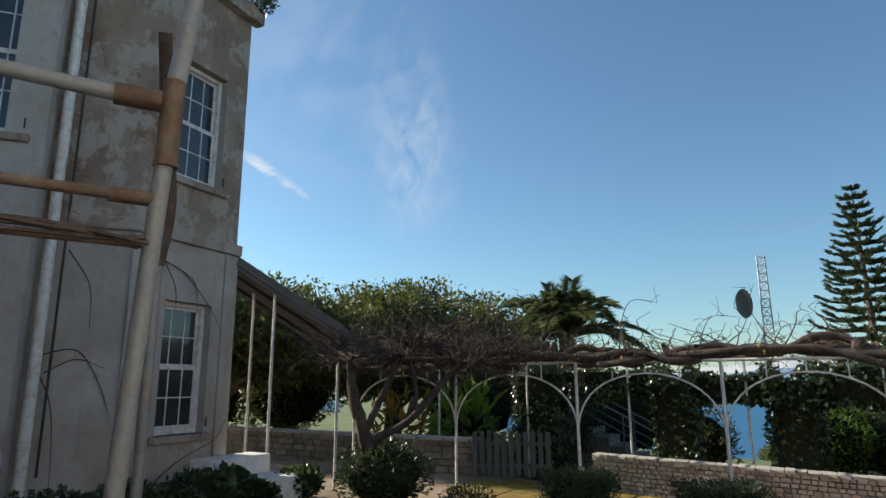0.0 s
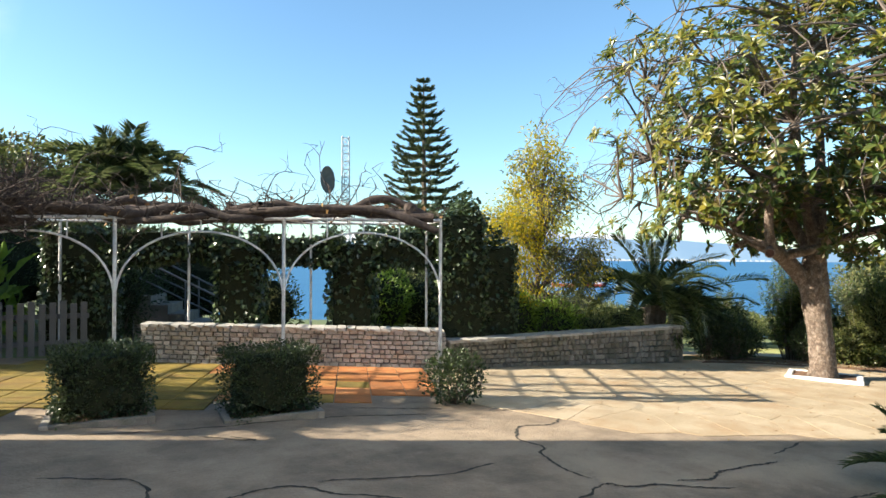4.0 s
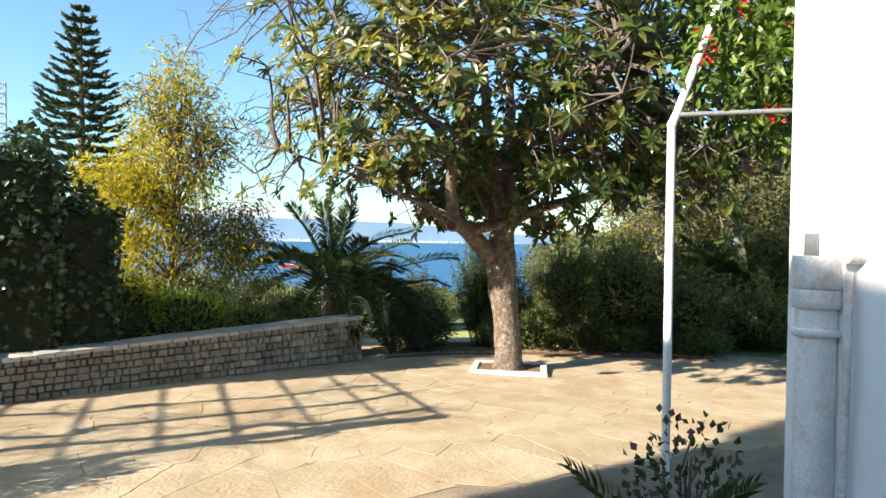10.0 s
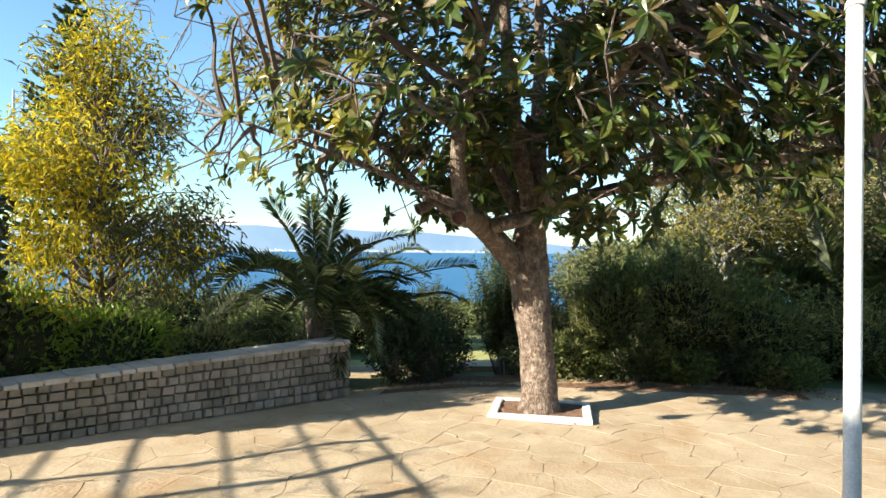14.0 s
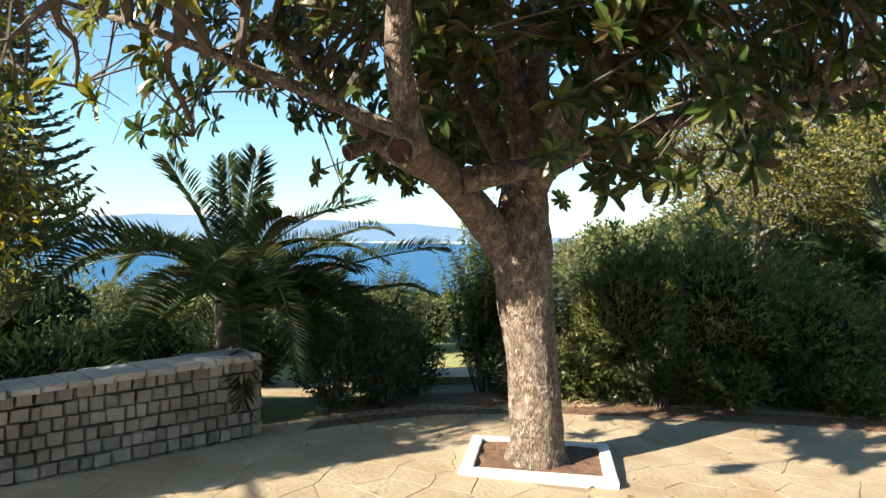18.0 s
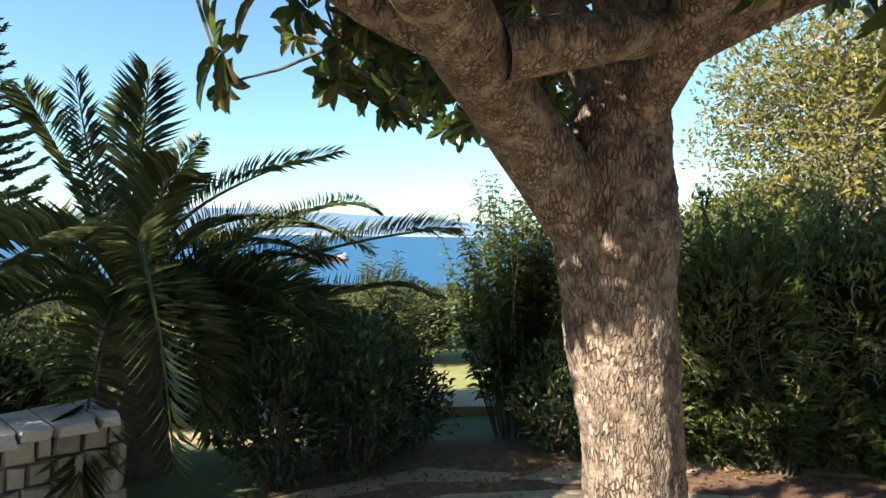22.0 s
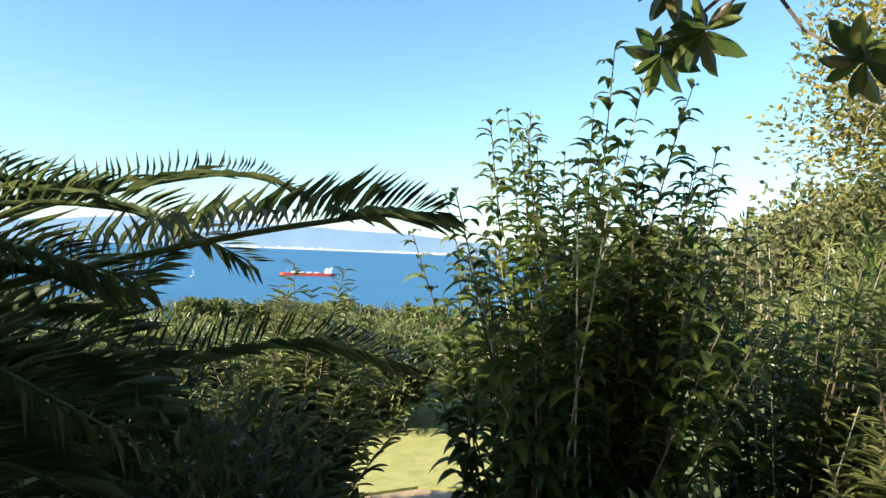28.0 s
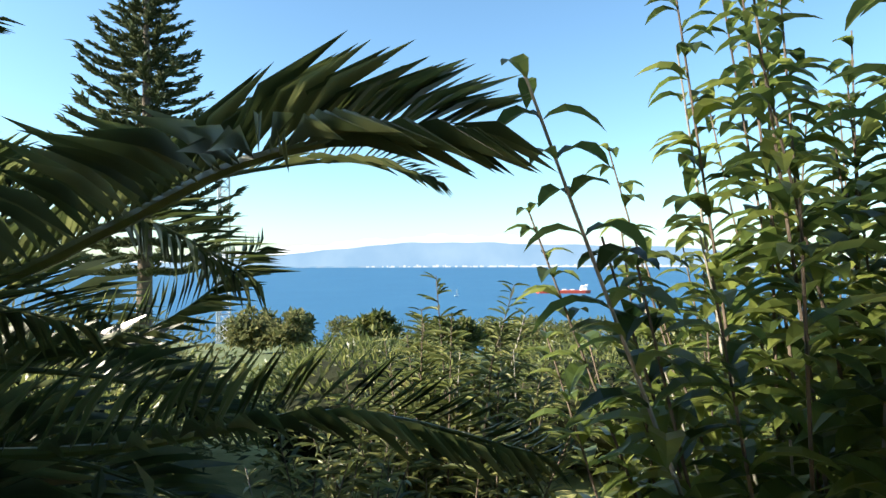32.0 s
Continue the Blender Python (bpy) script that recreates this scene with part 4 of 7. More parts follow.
# lean-to roof at the house's side
lean = thing("lean_to_roof", (0, 0, 0), "dark corrugated lean-to roof on thin white poles", "canopy")
a = Acc()
top = np.array([-3.02, 8.9, 3.36])
low = np.array([-1.0, 9.35, 2.03])
back = np.array([-0.75, 1.9, 0.0])
n = 26
for i in range(n):
    u0, u1 = i / n, (i + 1) / n
    wv = [0.02 if (i + k) % 2 else -0.02 for k in (0, 1)]
    c = [top + back * u0 + (0, 0, wv[0]), low + back * u0 + (0, 0, wv[0]), low + back * u1 + (0, 0, wv[1]), top + back * u1 + (0, 0, wv[1])]
    a.add(c + [p + np.array((0, 0, 0.012)) for p in c], BOX_F)
part("roof_sheet", a, SHEET_DARK, lean)
for u in (0.0, 0.5, 1.0):
    a = Acc()
    p, q = top + back * u - (0, 0, 0.07), low + back * u - (0, 0, 0.07)
    tube_to(a, [p, q], 0.045, 4, True)
    part("rafter", a, SHEET_DARK, lean)
part("fascia", box_bm((0, -0.02, -0.12), (float(np.linalg.norm(low - top)), 0.02, 0.05), 0.006, Matrix.Translation(top) @ Vector(low - top).to_track_quat("X", "Z").to_matrix().to_4x4()), SHEET_DARK, lean)
for x, y, zt in ((-2.5, 9.25, 2.95), (-3.1, 10.2, 3.05), (-1.6, 9.65, 2.33)):
    a = Acc()
    tube_to(a, [(x, y, gz(x, y)), (x, y, zt)], 0.022, 8, True)
    part("pole", a, PAINT_POST, lean, smooth=True)

# white masonry steps by the house corner
steps = thing("doorstep", (-2.35, 8.35, gz(-2.3, 8.3)), "low white masonry steps by the house corner", "steps", turn=60)
part("lower_step", box_bm((-0.5, -0.3, 0), (0.5, 0.3, 0.32), 0.02), PAINT_WHITE, steps)
part("upper_step", box_bm((-0.5, 0.3, 0), (0.5, 0.7, 0.55), 0.02), PAINT_WHITE, steps)

# ---- pipe frame over the path where the walk begins ----
pf = thing("pipe_arbour", (-0.60, 1.26, 0.0), "grey painted pipe frame with rusty joints", "pipe frame")
BACKW = np.array([-0.84, -0.54, 0.0])


def pipe(name, pts, rad, material, seg=14, label=""):
    a = Acc()
    tube_to(a, pts, rad, seg, True)
    return part(name, a, material, pf, label, smooth=True)


pipe("post", [(-0.10, 0, -0.02), (0.012, 0, 2.1)], 0.0185, PIPE_GREY, 16)
a = Acc()
tube_to(a, [(0.012, 0, 2.02), (0.016, 0, 2.215)], 0.0235, 16, True)
tube_to(a, [(0.012, 0, 2.02), (0.012, 0, 2.032)], 0.026, 16, True)
tube_to(a, [BACKW * 0.02 + (0.012, 0, 2.165), BACKW * 0.1 + (0, 0, 2.165)], 0.0235, 16, True)
part("joint", a, PIPE_RUST, pf, "rusty pipe joint", smooth=True)
pipe("rail", [BACKW * 0.09 + (0, 0, 2.165), BACKW * 2.6 + (0, 0, 2.185)], 0.0165, PIPE_GREY)
pipe("overhead_rail", [(0.016, 0, 2.19), (0.015, 0.02, 2.26), (0.0, 0.12, 2.6), (-0.05, 0.36, 3.4)], 0.021, PIPE_GREY)
pipe("brace", [(0, 0, 1.948), BACKW * 2.2 + (0, 0, 1.955)], 0.0115, PIPE_RUST)
pipe("brace_collar", [(0, 0, 1.948), BACKW * 0.09 + (0, 0, 1.948)], 0.016, PIPE_RUST)
pipe("vine_rail", [BACKW * -0.02 + (-0.01, 0, 1.852), BACKW * 2.4 + (-0.05, 0, 1.858)], 0.009, PIPE_RUST)
p2 = thing("pipe_post", (-1.3, 2.8, 0.05), "thin grey pipe post with a vine stem on it", "post")
a = Acc()
tube_to(a, [(0, 0, 0), (0.0, 0, 2.1)], 0.024, 12, True)
part("post", a, PIPE_GREY, p2, smooth=True)
a = Acc()
tube_to(a, spline([(0, 0, 2.05), (0.02, 0.02, 2.35), (-0.02, 0.0, 2.75), (0.03, -0.2, 3.1)], 16), 0.03, 10, True)
part("vine_stem", a, VINE, p2, smooth=True)

# ---- the white house beside the path ----
H2, U2 = np.array([6.352, 2.004]), np.array([0.889, 0.458])
house_2 = thing("white_house", (0, 0, 0), "white painted house wall with a pipe at its corner", "house")
far2 = H2 - U2 * 7.5
side2 = H2 + np.array([0.458, -0.889]) * 5
_, m2 = wall_run(house_2, H2, far2, -0.8, 6.2, 0.4, WALL_WHITE, [(1.35, 2.35, 2.45, 3.9)])
wall_run(house_2, side2, H2, -0.8, 6.2, 0.4, WALL_WHITE)
wall_run(house_2, far2, far2 + np.array([0.458, -0.889]) * 5, -0.8, 6.2, 0.4, WALL_WHITE)
part("window_frame", boxes_bm([((1.3, -0.03, 2.38), (2.4, 0.1, 2.45)), ((1.3, -0.03, 3.9), (2.4, 0.1, 3.97)), ((1.28, -0.03, 2.45), (1.38, 0.1, 3.9)), ((2.32, -0.03, 2.45), (2.42, 0.1, 3.9))], 0.008, m2), STONE_PALE, house_2, "cream window surround")
part("shutter", boxes_bm([((1.4, 0.06, 2.48 + 0.075 * i), (2.3, 0.10, 2.53 + 0.075 * i)) for i in range(19)], 0.004, m2), PAINT_POST, house_2, "cream louvred shutter")
roof2 = poly_mesh("roof", *slab([tuple(H2), tuple(far2), tuple(far2 + np.array([0.458, -0.889]) * 5), tuple(side2)][::-1], 0, 0.2), STUCCO_WHITE)
for v in roof2.vertices:
    v.co.z = 6.22 if v.co.z > gz(v.co.x, v.co.y) - 0.1 else 6.0
part("roof", roof2, STUCCO_WHITE, house_2)
a = Acc()
pl = m2 @ Vector((0.30, -0.05, 0))
tube_to(a, [(pl.x, pl.y, -0.5), (pl.x, pl.y, 1.16)], 0.068, 18, True)
for z_, h_ in ((1.10, 0.07), (1.0, 0.03), (1.17, 0.12)):
    tube_to(a, [(pl.x, pl.y, z_), (pl.x, pl.y, z_ + 0.01), (pl.x, pl.y, z_ + h_)], [0.074, 0.088, 0.082], 18, True)
part("drain_pipe", a, PAINT_WHITE, house_2, "white painted drain pipe", smooth=True)

# ---- white post and rails that carry a climber by the white house ----
trellis = thing("white_trellis_post", (8.3, 2.8, gz(8.3, 2.8)), "white painted round post with an angled brace and rail", "post")
a = Acc()
tube_to(a, [(-0.04, -0.01, 0), (0, 0, 2.60)], 0.031, 16, True)
part("post", a, PAINT_WHITE, trellis, smooth=True)
a = Acc()
tube_to(a, [(-0.005, 0, 2.585), (0.0, 0, 2.60), (0.05, -0.03, 2.70), (0.24, -0.13, 3.1), (0.5, -0.26, 3.65)], [0.036, 0.036, 0.031, 0.030, 0.030], 12, True)
part("brace", a, PAINT_WHITE, trellis, smooth=True)
a = Acc()
tube_to(a, [(0.04, -0.03, 2.68), (0.12, -0.6, 2.67), (0.3, -1.4, 2.66)], 0.019, 10, True)
part("rail", a, PIPE_GREY, trellis, "grey weathered rail", smooth=True)

# ---- pergola ----
BEAM_Z = 1.84
FRONT = [(5.0 - 0.887 * 1.81 * k, 6.95 + 0.462 * 1.81 * k) for k in (4, 3, 2, 1, 0)]
BACKV = np.array([1.34, 2.24])
pergola = thing("pergola", (0, 0, 0), "white iron pergola with arches under a bare vine", "pergola")
for i, (x, y) in enumerate(FRONT):
    a = Acc()
    tube_to(a, [(x, y, gz(x, y)), (x, y, BEAM_Z + 0.02)], 0.021, 10, True)
    part("post", a, PAINT_POST, pergola, smooth=True)
    bx, by = x + BACKV[0], y + BACKV[1]
    a = Acc()
    tube_to(a, [(bx, by, gz(bx, by)), (bx, by, BEAM_Z + 0.1)], 0.021, 8, True)
    part("post", a, PAINT_POST, pergola, smooth=True)
    a = Acc()
    tube_to(a, [(x, y, BEAM_Z), (bx, by, BEAM_Z + 0.08)], 0.018, 8, True)
    part("rafter", a, PAINT_POST, pergola, smooth=True)
for i in range(len(FRONT) - 1):
    p, q = np.array([*FRONT[i], 0]), np.array([*FRONT[i + 1], 0])
    for off in (np.zeros(3), np.array([*BACKV, 0.08])):
        a = Acc()
        tube_to(a, [p + off + (0, 0, BEAM_Z), q + off + (0, 0, BEAM_Z)], 0.02, 8, True)
        part("beam", a, PAINT_POST, pergola, smooth=True)
        if off[1] > 0:
            continue
        pts = []
        for t in np.linspace(0, math.pi, 25):
            pts.append(p + (q - p) * (0.5 - 0.5 * math.cos(t)) + (0, 0, 0.86 + 0.83 * math.sin(t) ** 0.8))
        a = Acc()
        tube_to(a, pts, 0.013, 8, True)
        part("arch", a, PAINT_POST, pergola, smooth=True)
        for u in (0.5, 0.27, 0.73):
            b = p + (q - p) * u
            za = 0.86 + 0.83 * math.sin(math.acos(1 - 2 * u)) ** 0.8
            a = Acc()
            tube_to(a, [b + (0, 0, za), b + (0, 0, BEAM_Z)], 0.009, 6, True)
            part("tie", a, PAINT_POST, pergola)
    for u in (0.33, 0.67):
        b = p + (q - p) * u
        a = Acc()
        tube_to(a, [b + (0, 0, BEAM_Z + 0.02), b + (*BACKV, BEAM_Z + 0.1)], 0.014, 6, True)
        part("rafter", a, PAINT_POST, pergola)

# ---- picket gate ----
gate = thing("picket_gate", (0.5, 11.3, gz(0.5, 11.3)), "grey-blue weathered picket gate between the walls", "gate", turn=-12)
for z in (0.18, 0.55):
    part("gate_rail", box_bm((0, 0.02, z), (1.35, 0.05, z + 0.07), 0.006), PICKET, gate)
for i in range(11):
    bm = box_bm((i * 0.125, -0.01, 0.05), (i * 0.125 + 0.08, 0.018, 0.76 + 0.02 * (i % 3)), 0.004)
    part("picket", bm, PICKET, gate)

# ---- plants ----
# dark colour for solid cores that stand in for shade inside foliage
INNER = mat("inner_shade", [(0.014, 0.017, 0.009), (0.03, 0.034, 0.018)], scale=30, rough=1.0, bump=1.0, bump_scale=40, coords="World", spec=0.1)
def branch_line(p, q, sag=0.0, wob=0.1, n=6):
    p, q = np.asarray(p, float), np.asarray(q, float)
    L = np.linalg.norm(q - p)
    mids = [p + (q - p) * t + rng.normal(size=3) * wob * L * 0.5 + np.array([0, 0, sag * L * 4 * t * (1 - t)]) for t in (0.33, 0.66)]
    return spline([p, *mids, q], n)


def rosettes(acc, pos, up, n, length, width, spread=1.0, shape=LEAF_L):
    """n leaves in a whorl at each place."""
    m = len(pos)
    ax = unit(up)
    ref = rnd_dirs(m)
    a = unit(np.cross(ax, ref))
    b = np.cross(ax, a)
    ang = (np.arange(n)[None, :] * 2.4 + rng.uniform(0, 6.28, (m, 1)))
    tilt = rng.uniform(-0.35, 0.75, (m, n))
    out = np.cos(ang)[..., None] * a[:, None] + np.sin(ang)[..., None] * b[:, None]
    d = unit(out * spread + ax[:, None] * tilt[..., None] + rng.normal(size=(m, n, 3)) * 0.15)
    upv = np.broadcast_to(ax[:, None], d.shape) + rng.normal(size=d.shape) * 0.25
    P = np.asarray(pos)[:, None] - ax[:, None] * rng.uniform(0, 0.06, (m, n, 1))
    L = length * rng.uniform(0.7, 1.15, (m, n))
    leaves(acc, P.reshape(-1, 3), d.reshape(-1, 3), upv.reshape(-1, 3), L.ravel(), (L * width / length).ravel(), shape)


def in_ellipsoid(n, c, r, shell=0.5):
    d = rnd_dirs(n)
    k = rng.uniform(shell ** 3, 1, (n, 1)) ** (1 / 3)
    return np.asarray(c) + d * k * np.asarray(r)


def clear_of_path(pts, dist):
    """Keeps points that hang clear of the way walked."""
    way = np.array([(8.7, 4.5, 1.0), (9.7, 5.2, 0.95), (10.4, 5.9, 0.9), (11.0, 6.3, 0.88), (11.7, 6.45, 0.88), (12.3, 6.5, 0.86), (12.9, 6.8, 0.82)])
    d = np.linalg.norm(pts[:, None] - way[None], axis=2).min(1)
    return pts[d > dist]


def bark_trunk(acc, line, radii, seg=28, rough=0.05, furrow=0.0):
    """A furrowed trunk; furrow: how deep the plates are parted."""
    v, f = tube(line, radii, seg)
    c = np.repeat(np.asarray(line, float), seg, axis=0)
    d = v - c
    k = np.array([1 + rough * (noise.noise(Vector(p) * 5.0) + 0.8 * noise.noise(Vector((p[0] * 22, p[1] * 22, p[2] * 7)))) for p in v])
    if furrow:
        for i, p in enumerate(v):
            w = Vector(p) + 0.012 * noise.noise_vector(Vector(p) * 13)
            q = noise.voronoi(Vector((w.x * 66, w.y * 66, w.z * 17)))[0]
            k[i] += (furrow * (min(1.0, (q[1] - q[0]) * 3.5) - 0.6) + 0.006 * noise.noise(Vector(p) * 60)) / 0.2
    acc.add(c + d * k[:, None], f)


# the magnolia
TREE = np.array([11.81, 5.595, gz(11.82, 5.58)])
KERB_AT = (11.82, 5.58, gz(11.82, 5.58))
magnolia = thing("magnolia_tree", tuple(TREE), "large old magnolia with a leaning furrowed trunk", "tree")
F = np.array([-0.14, 0.12, 1.5])
a = Acc()
line = spline([(0.02, 0, -0.05), (-0.01, 0.0, 0.3), (-0.05, 0.04, 0.9), (-0.11, 0.08, 1.4), (-0.12, 0.08, 1.9), (-0.05, 0.05, 2.6)], 200)
bark_trunk(a, line, np.interp(np.linspace(0, 1, 200), [0, 0.06, 0.14, 0.35, 0.55, 0.66, 0.8, 1], [0.28, 0.23, 0.20, 0.186, 0.20, 0.222, 0.18, 0.1]), 150, 0.05, 0.0035)
part("trunk", a, BARK, magnolia, smooth=True)
BOUGHS = [([F, (-0.45, 0.29, 1.86), (-1.1, 0.24, 2.10), (-1.72, -0.02, 2.12), (-2.05, -0.15, 2.75), (-2.0, -0.5, 3.9)], 0.15),
         ([(-0.08, 0.06, 2.2), (0.0, 0.05, 2.9), (0.15, 0.1, 3.9), (0.5, 0.3, 5.6)], 0.14),
         ([(-0.08, 0.0, 2.15), (0.05, -0.6, 2.4), (0.2, -1.7, 2.6), (0.5, -3.4, 2.8)], 0.09),
         ([(-0.8, 0.25, 2.02), (-1.1, 0.6, 2.22), (-1.4, 1.1, 2.8), (-1.8, 2.0, 3.7)], 0.065),
         ([(-0.1, 0.05, 1.9), (-0.9, -0.7, 2.7), (-1.8, -1.5, 3.3), (-2.7, -2.3, 3.9)], 0.09),
         ([(-0.1, 0.05, 1.9), (-0.3, 0.7, 3.1), (-0.9, 1.7, 4.4), (-1.4, 2.7, 5.5)], 0.09),
         ([(-0.08, 0.05, 2.3), (0.5, 0.6, 2.95), (0.9, 0.8, 3.0), (1.2, 1.0, 2.75)], 0.05),
         ([(-0.08, 0.05, 2.1), (0.7, -0.4, 3.1), (1.6, -1.0, 4.0), (2.2, -1.6, 5.0)], 0.09),
         ([(-1.72, -0.05, 2.15), (-2.3, 0.9, 2.6), (-2.6, 2.0, 3.0)], 0.04),
         ([(-0.1, 0.05, 2.1), (-0.5, 0.1, 3.2), (-1.0, 0.0, 4.6), (-1.3, -0.2, 6.0)], 0.10)]
BOUGHS.append(([(-0.85, 0.2, 2.03), (-0.62, -0.02, 2.10), (-0.40, -0.12, 2.16), (-0.2, -0.42, 2.3), (-0.1, -0.8, 2.42), (0.5, -1.4, 2.55), (1.4, -1.9, 2.68)], 0.085))
nodes = []
for pts, r in BOUGHS:
    ln = spline(pts, 16)
    a = Acc()
    bark_trunk(a, ln, r * np.interp(np.linspace(0, 1, 16), [0, 0.5, 1], [1, 0.62, 0.2]), 14, 0.05)
    part("limb", a, BARK, magnolia, smooth=True)
    nodes.extend(ln[5:])
nodes = np.array(nodes)
for p0, p1, r in (((-1.78, -0.02, 2.12), (-1.98, -0.12, 2.06), 0.075), ((-1.14, 0.66, 2.27), (-1.32, 0.74, 2.18), 0.055)):
    a = Acc()
    tube_to(a, [p0, (np.array(p0) + p1) / 2, p1], [r * 0.8, r * 0.95, r], 14, True)
    part("cut_stub", a, BARK, magnolia, "sawn-off limb stub", smooth=True)
    ax0 = unit(np.array(p1) - np.array(p0))
    a = Acc()
    tube_to(a, [np.array(p1) - ax0 * 0.01, np.array(p1) + ax0 * 0.006], [r * 0.8, r * 0.72], 16, True)
    part("cut_face", a, CUT_WOOD, magnolia, "rotted red-brown cut end", smooth=False)
cl = np.vstack([in_ellipsoid(560, (-0.75, -0.45, 4.0), (3.5, 3.4, 2.9), 0.4), in_ellipsoid(110, (0.7, 0.4, 2.7), (2.2, 2.8, 0.5), 0.2), in_ellipsoid(110, (-1.2, 0.0, 2.75), (2.2, 3.2, 0.55), 0.2)])
cl = cl[(cl[:, 2] > 2.0)]
keep = clear_of_path(cl + TREE, 1.35) - TREE
# the seaward side is open below the upper crown
sea_side = (keep - np.array([-1.5, 0.26, 0])) @ np.array([-0.727, 0.687, 0])
far_side = (keep - np.array([0, 0.88, 0])) @ np.array([-0.42, 0.906, 0])
out_ = np.hypot(keep[:, 0] + 0.9, keep[:, 1] - 0.4)
low_ = keep[:, 2] - 1.45 < 0.5 * out_
keep = keep[~((sea_side > 0) & low_ & (keep[:, 0] > -1.5)) & ~((far_side > 0) & (keep[:, 0] > -0.3) & (keep[:, 2] < 4.2)) & ~((keep[:, 1] > 1.8) & (keep[:, 2] < 3.7) & (keep[:, 0] > -1.3)) & (keep[:, 1] < 2.2) & ~((keep[:, 0] > 1.6) & (keep[:, 2] < 3.1))]
keep = keep[(keep[:, 0] < 0.2) | (rng.random(len(keep)) < 0.5)]
keep = keep[(keep[:, 0] < -0.6) | (keep[:, 2] > 2.7)]
keep = keep[(np.hypot(keep[:, 0] + 0.1, keep[:, 1]) > 0.75) | (keep[:, 2] > 3.0)]
# light falls in under the crown on to the trunk
sun_h = np.array([-0.892, 0.451])
far_ = keep[:, :2] @ sun_h
beam = (far_ > 0.3) & (np.abs(keep[:, 0] * 0.451 + keep[:, 1] * 0.892 - 0.06) < 0.45) & (keep[:, 2] - 0.53 * far_ < 1.85)
keep = keep[~beam | (rng.random(len(keep)) < 0.22)]
keep = np.vstack([keep, in_ellipsoid(2, (2.15, 1.0, 2.35), (0.1, 0.2, 0.08), 0.0), in_ellipsoid(9, (1.0, 1.15, 2.6), (0.5, 0.35, 0.2), 0.0), in_ellipsoid(9, (0.2, 1.35, 2.6), (0.6, 0.35, 0.25), 0.0)])
tw, lv, ly = Acc(), Acc(), Acc()
for c in keep:
    d = np.linalg.norm(nodes - c, axis=1)
    p = nodes[np.argmin(d + 0.5 * np.maximum(0, nodes[:, 2] - c[2]))]
    tube_to(tw, branch_line(p, c, 0.08, 0.12, 6), np.linspace(0.028, 0.010, 6), 5)
    k = rng.integers(4, 7)
    tips = c + rng.normal(size=(k, 3)) * 0.24
    for t in tips:
        tube_to(tw, branch_line(c, t, 0, 0.15, 3), np.linspace(0.009, 0.005, 3), 4)
    outw = unit(tips - np.array([-0.3, 0.1, 3.0])) + np.array([0, 0, 0.5])
    # sunward clumps take lighter, yellower leaves: sunlight put into the leaf colour
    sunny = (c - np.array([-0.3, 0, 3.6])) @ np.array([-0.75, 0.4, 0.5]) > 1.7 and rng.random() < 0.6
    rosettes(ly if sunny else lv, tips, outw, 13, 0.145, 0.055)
for c in in_ellipsoid(46, (-1.4, 3.2, 4.2), (1.6, 1.8, 2.2), 0.3):  # bare outer twigs
    p = nodes[np.argmin(np.linalg.norm(nodes - c, axis=1))]
    ln = branch_line(p, c, 0.1, 0.2, 7)
    tube_to(tw, ln, np.linspace(0.018, 0.005, 7), 5)
    for k in range(4):
        q = ln[rng.integers(3, 7)]
        tube_to(tw, branch_line(q, q + rng.normal(size=3) * 0.28, 0.1, 0.2, 4), np.linspace(0.006, 0.003, 4), 4)
part("twig_growth", tw, TWIG, magnolia, kind="stuff")
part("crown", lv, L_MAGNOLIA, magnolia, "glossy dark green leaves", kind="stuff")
part("sunlit_foliage", ly, L_MAG_SUNLIT, magnolia, "yellower leaves on the sunward side, sunlight put into their colour", kind="stuff")

# its square planter kerb
kerb = thing("tree_kerb", KERB_AT, "white painted square kerb round the tree", "kerb", turn=21)
KX, KY = 0.43, 0.54
for lo, hi in (((-KX, -KY, -0.1), (-KX + 0.09, KY, 0.07)), ((KX - 0.09, -KY, -0.13), (KX, KY, 0.05)), ((-KX + 0.09, -KY, -0.1), (KX - 0.09, -KY + 0.09, 0.06)), ((-KX + 0.09, KY - 0.09, -0.1), (KX - 0.09, KY, 0.06))):
    part("kerb_stone", box_bm(lo, hi, 0.014), PAINT_WHITE, kerb)
bed_ = bmesh.new()
bmesh.ops.create_grid(bed_, x_segments=22, y_segments=26, size=1.0)
for v in bed_.verts:
    v.co = Vector((v.co.x * (KX - 0.085), v.co.y * (KY - 0.085), 0.034 + 0.02 * noise.noise(Vector((v.co.x * 4, v.co.y * 4, 2))) + 0.008 * noise.noise(Vector((v.co.x * 15, v.co.y * 15, 7)))))
part("soil_bed", bed_, SOIL, kerb, smooth=True)


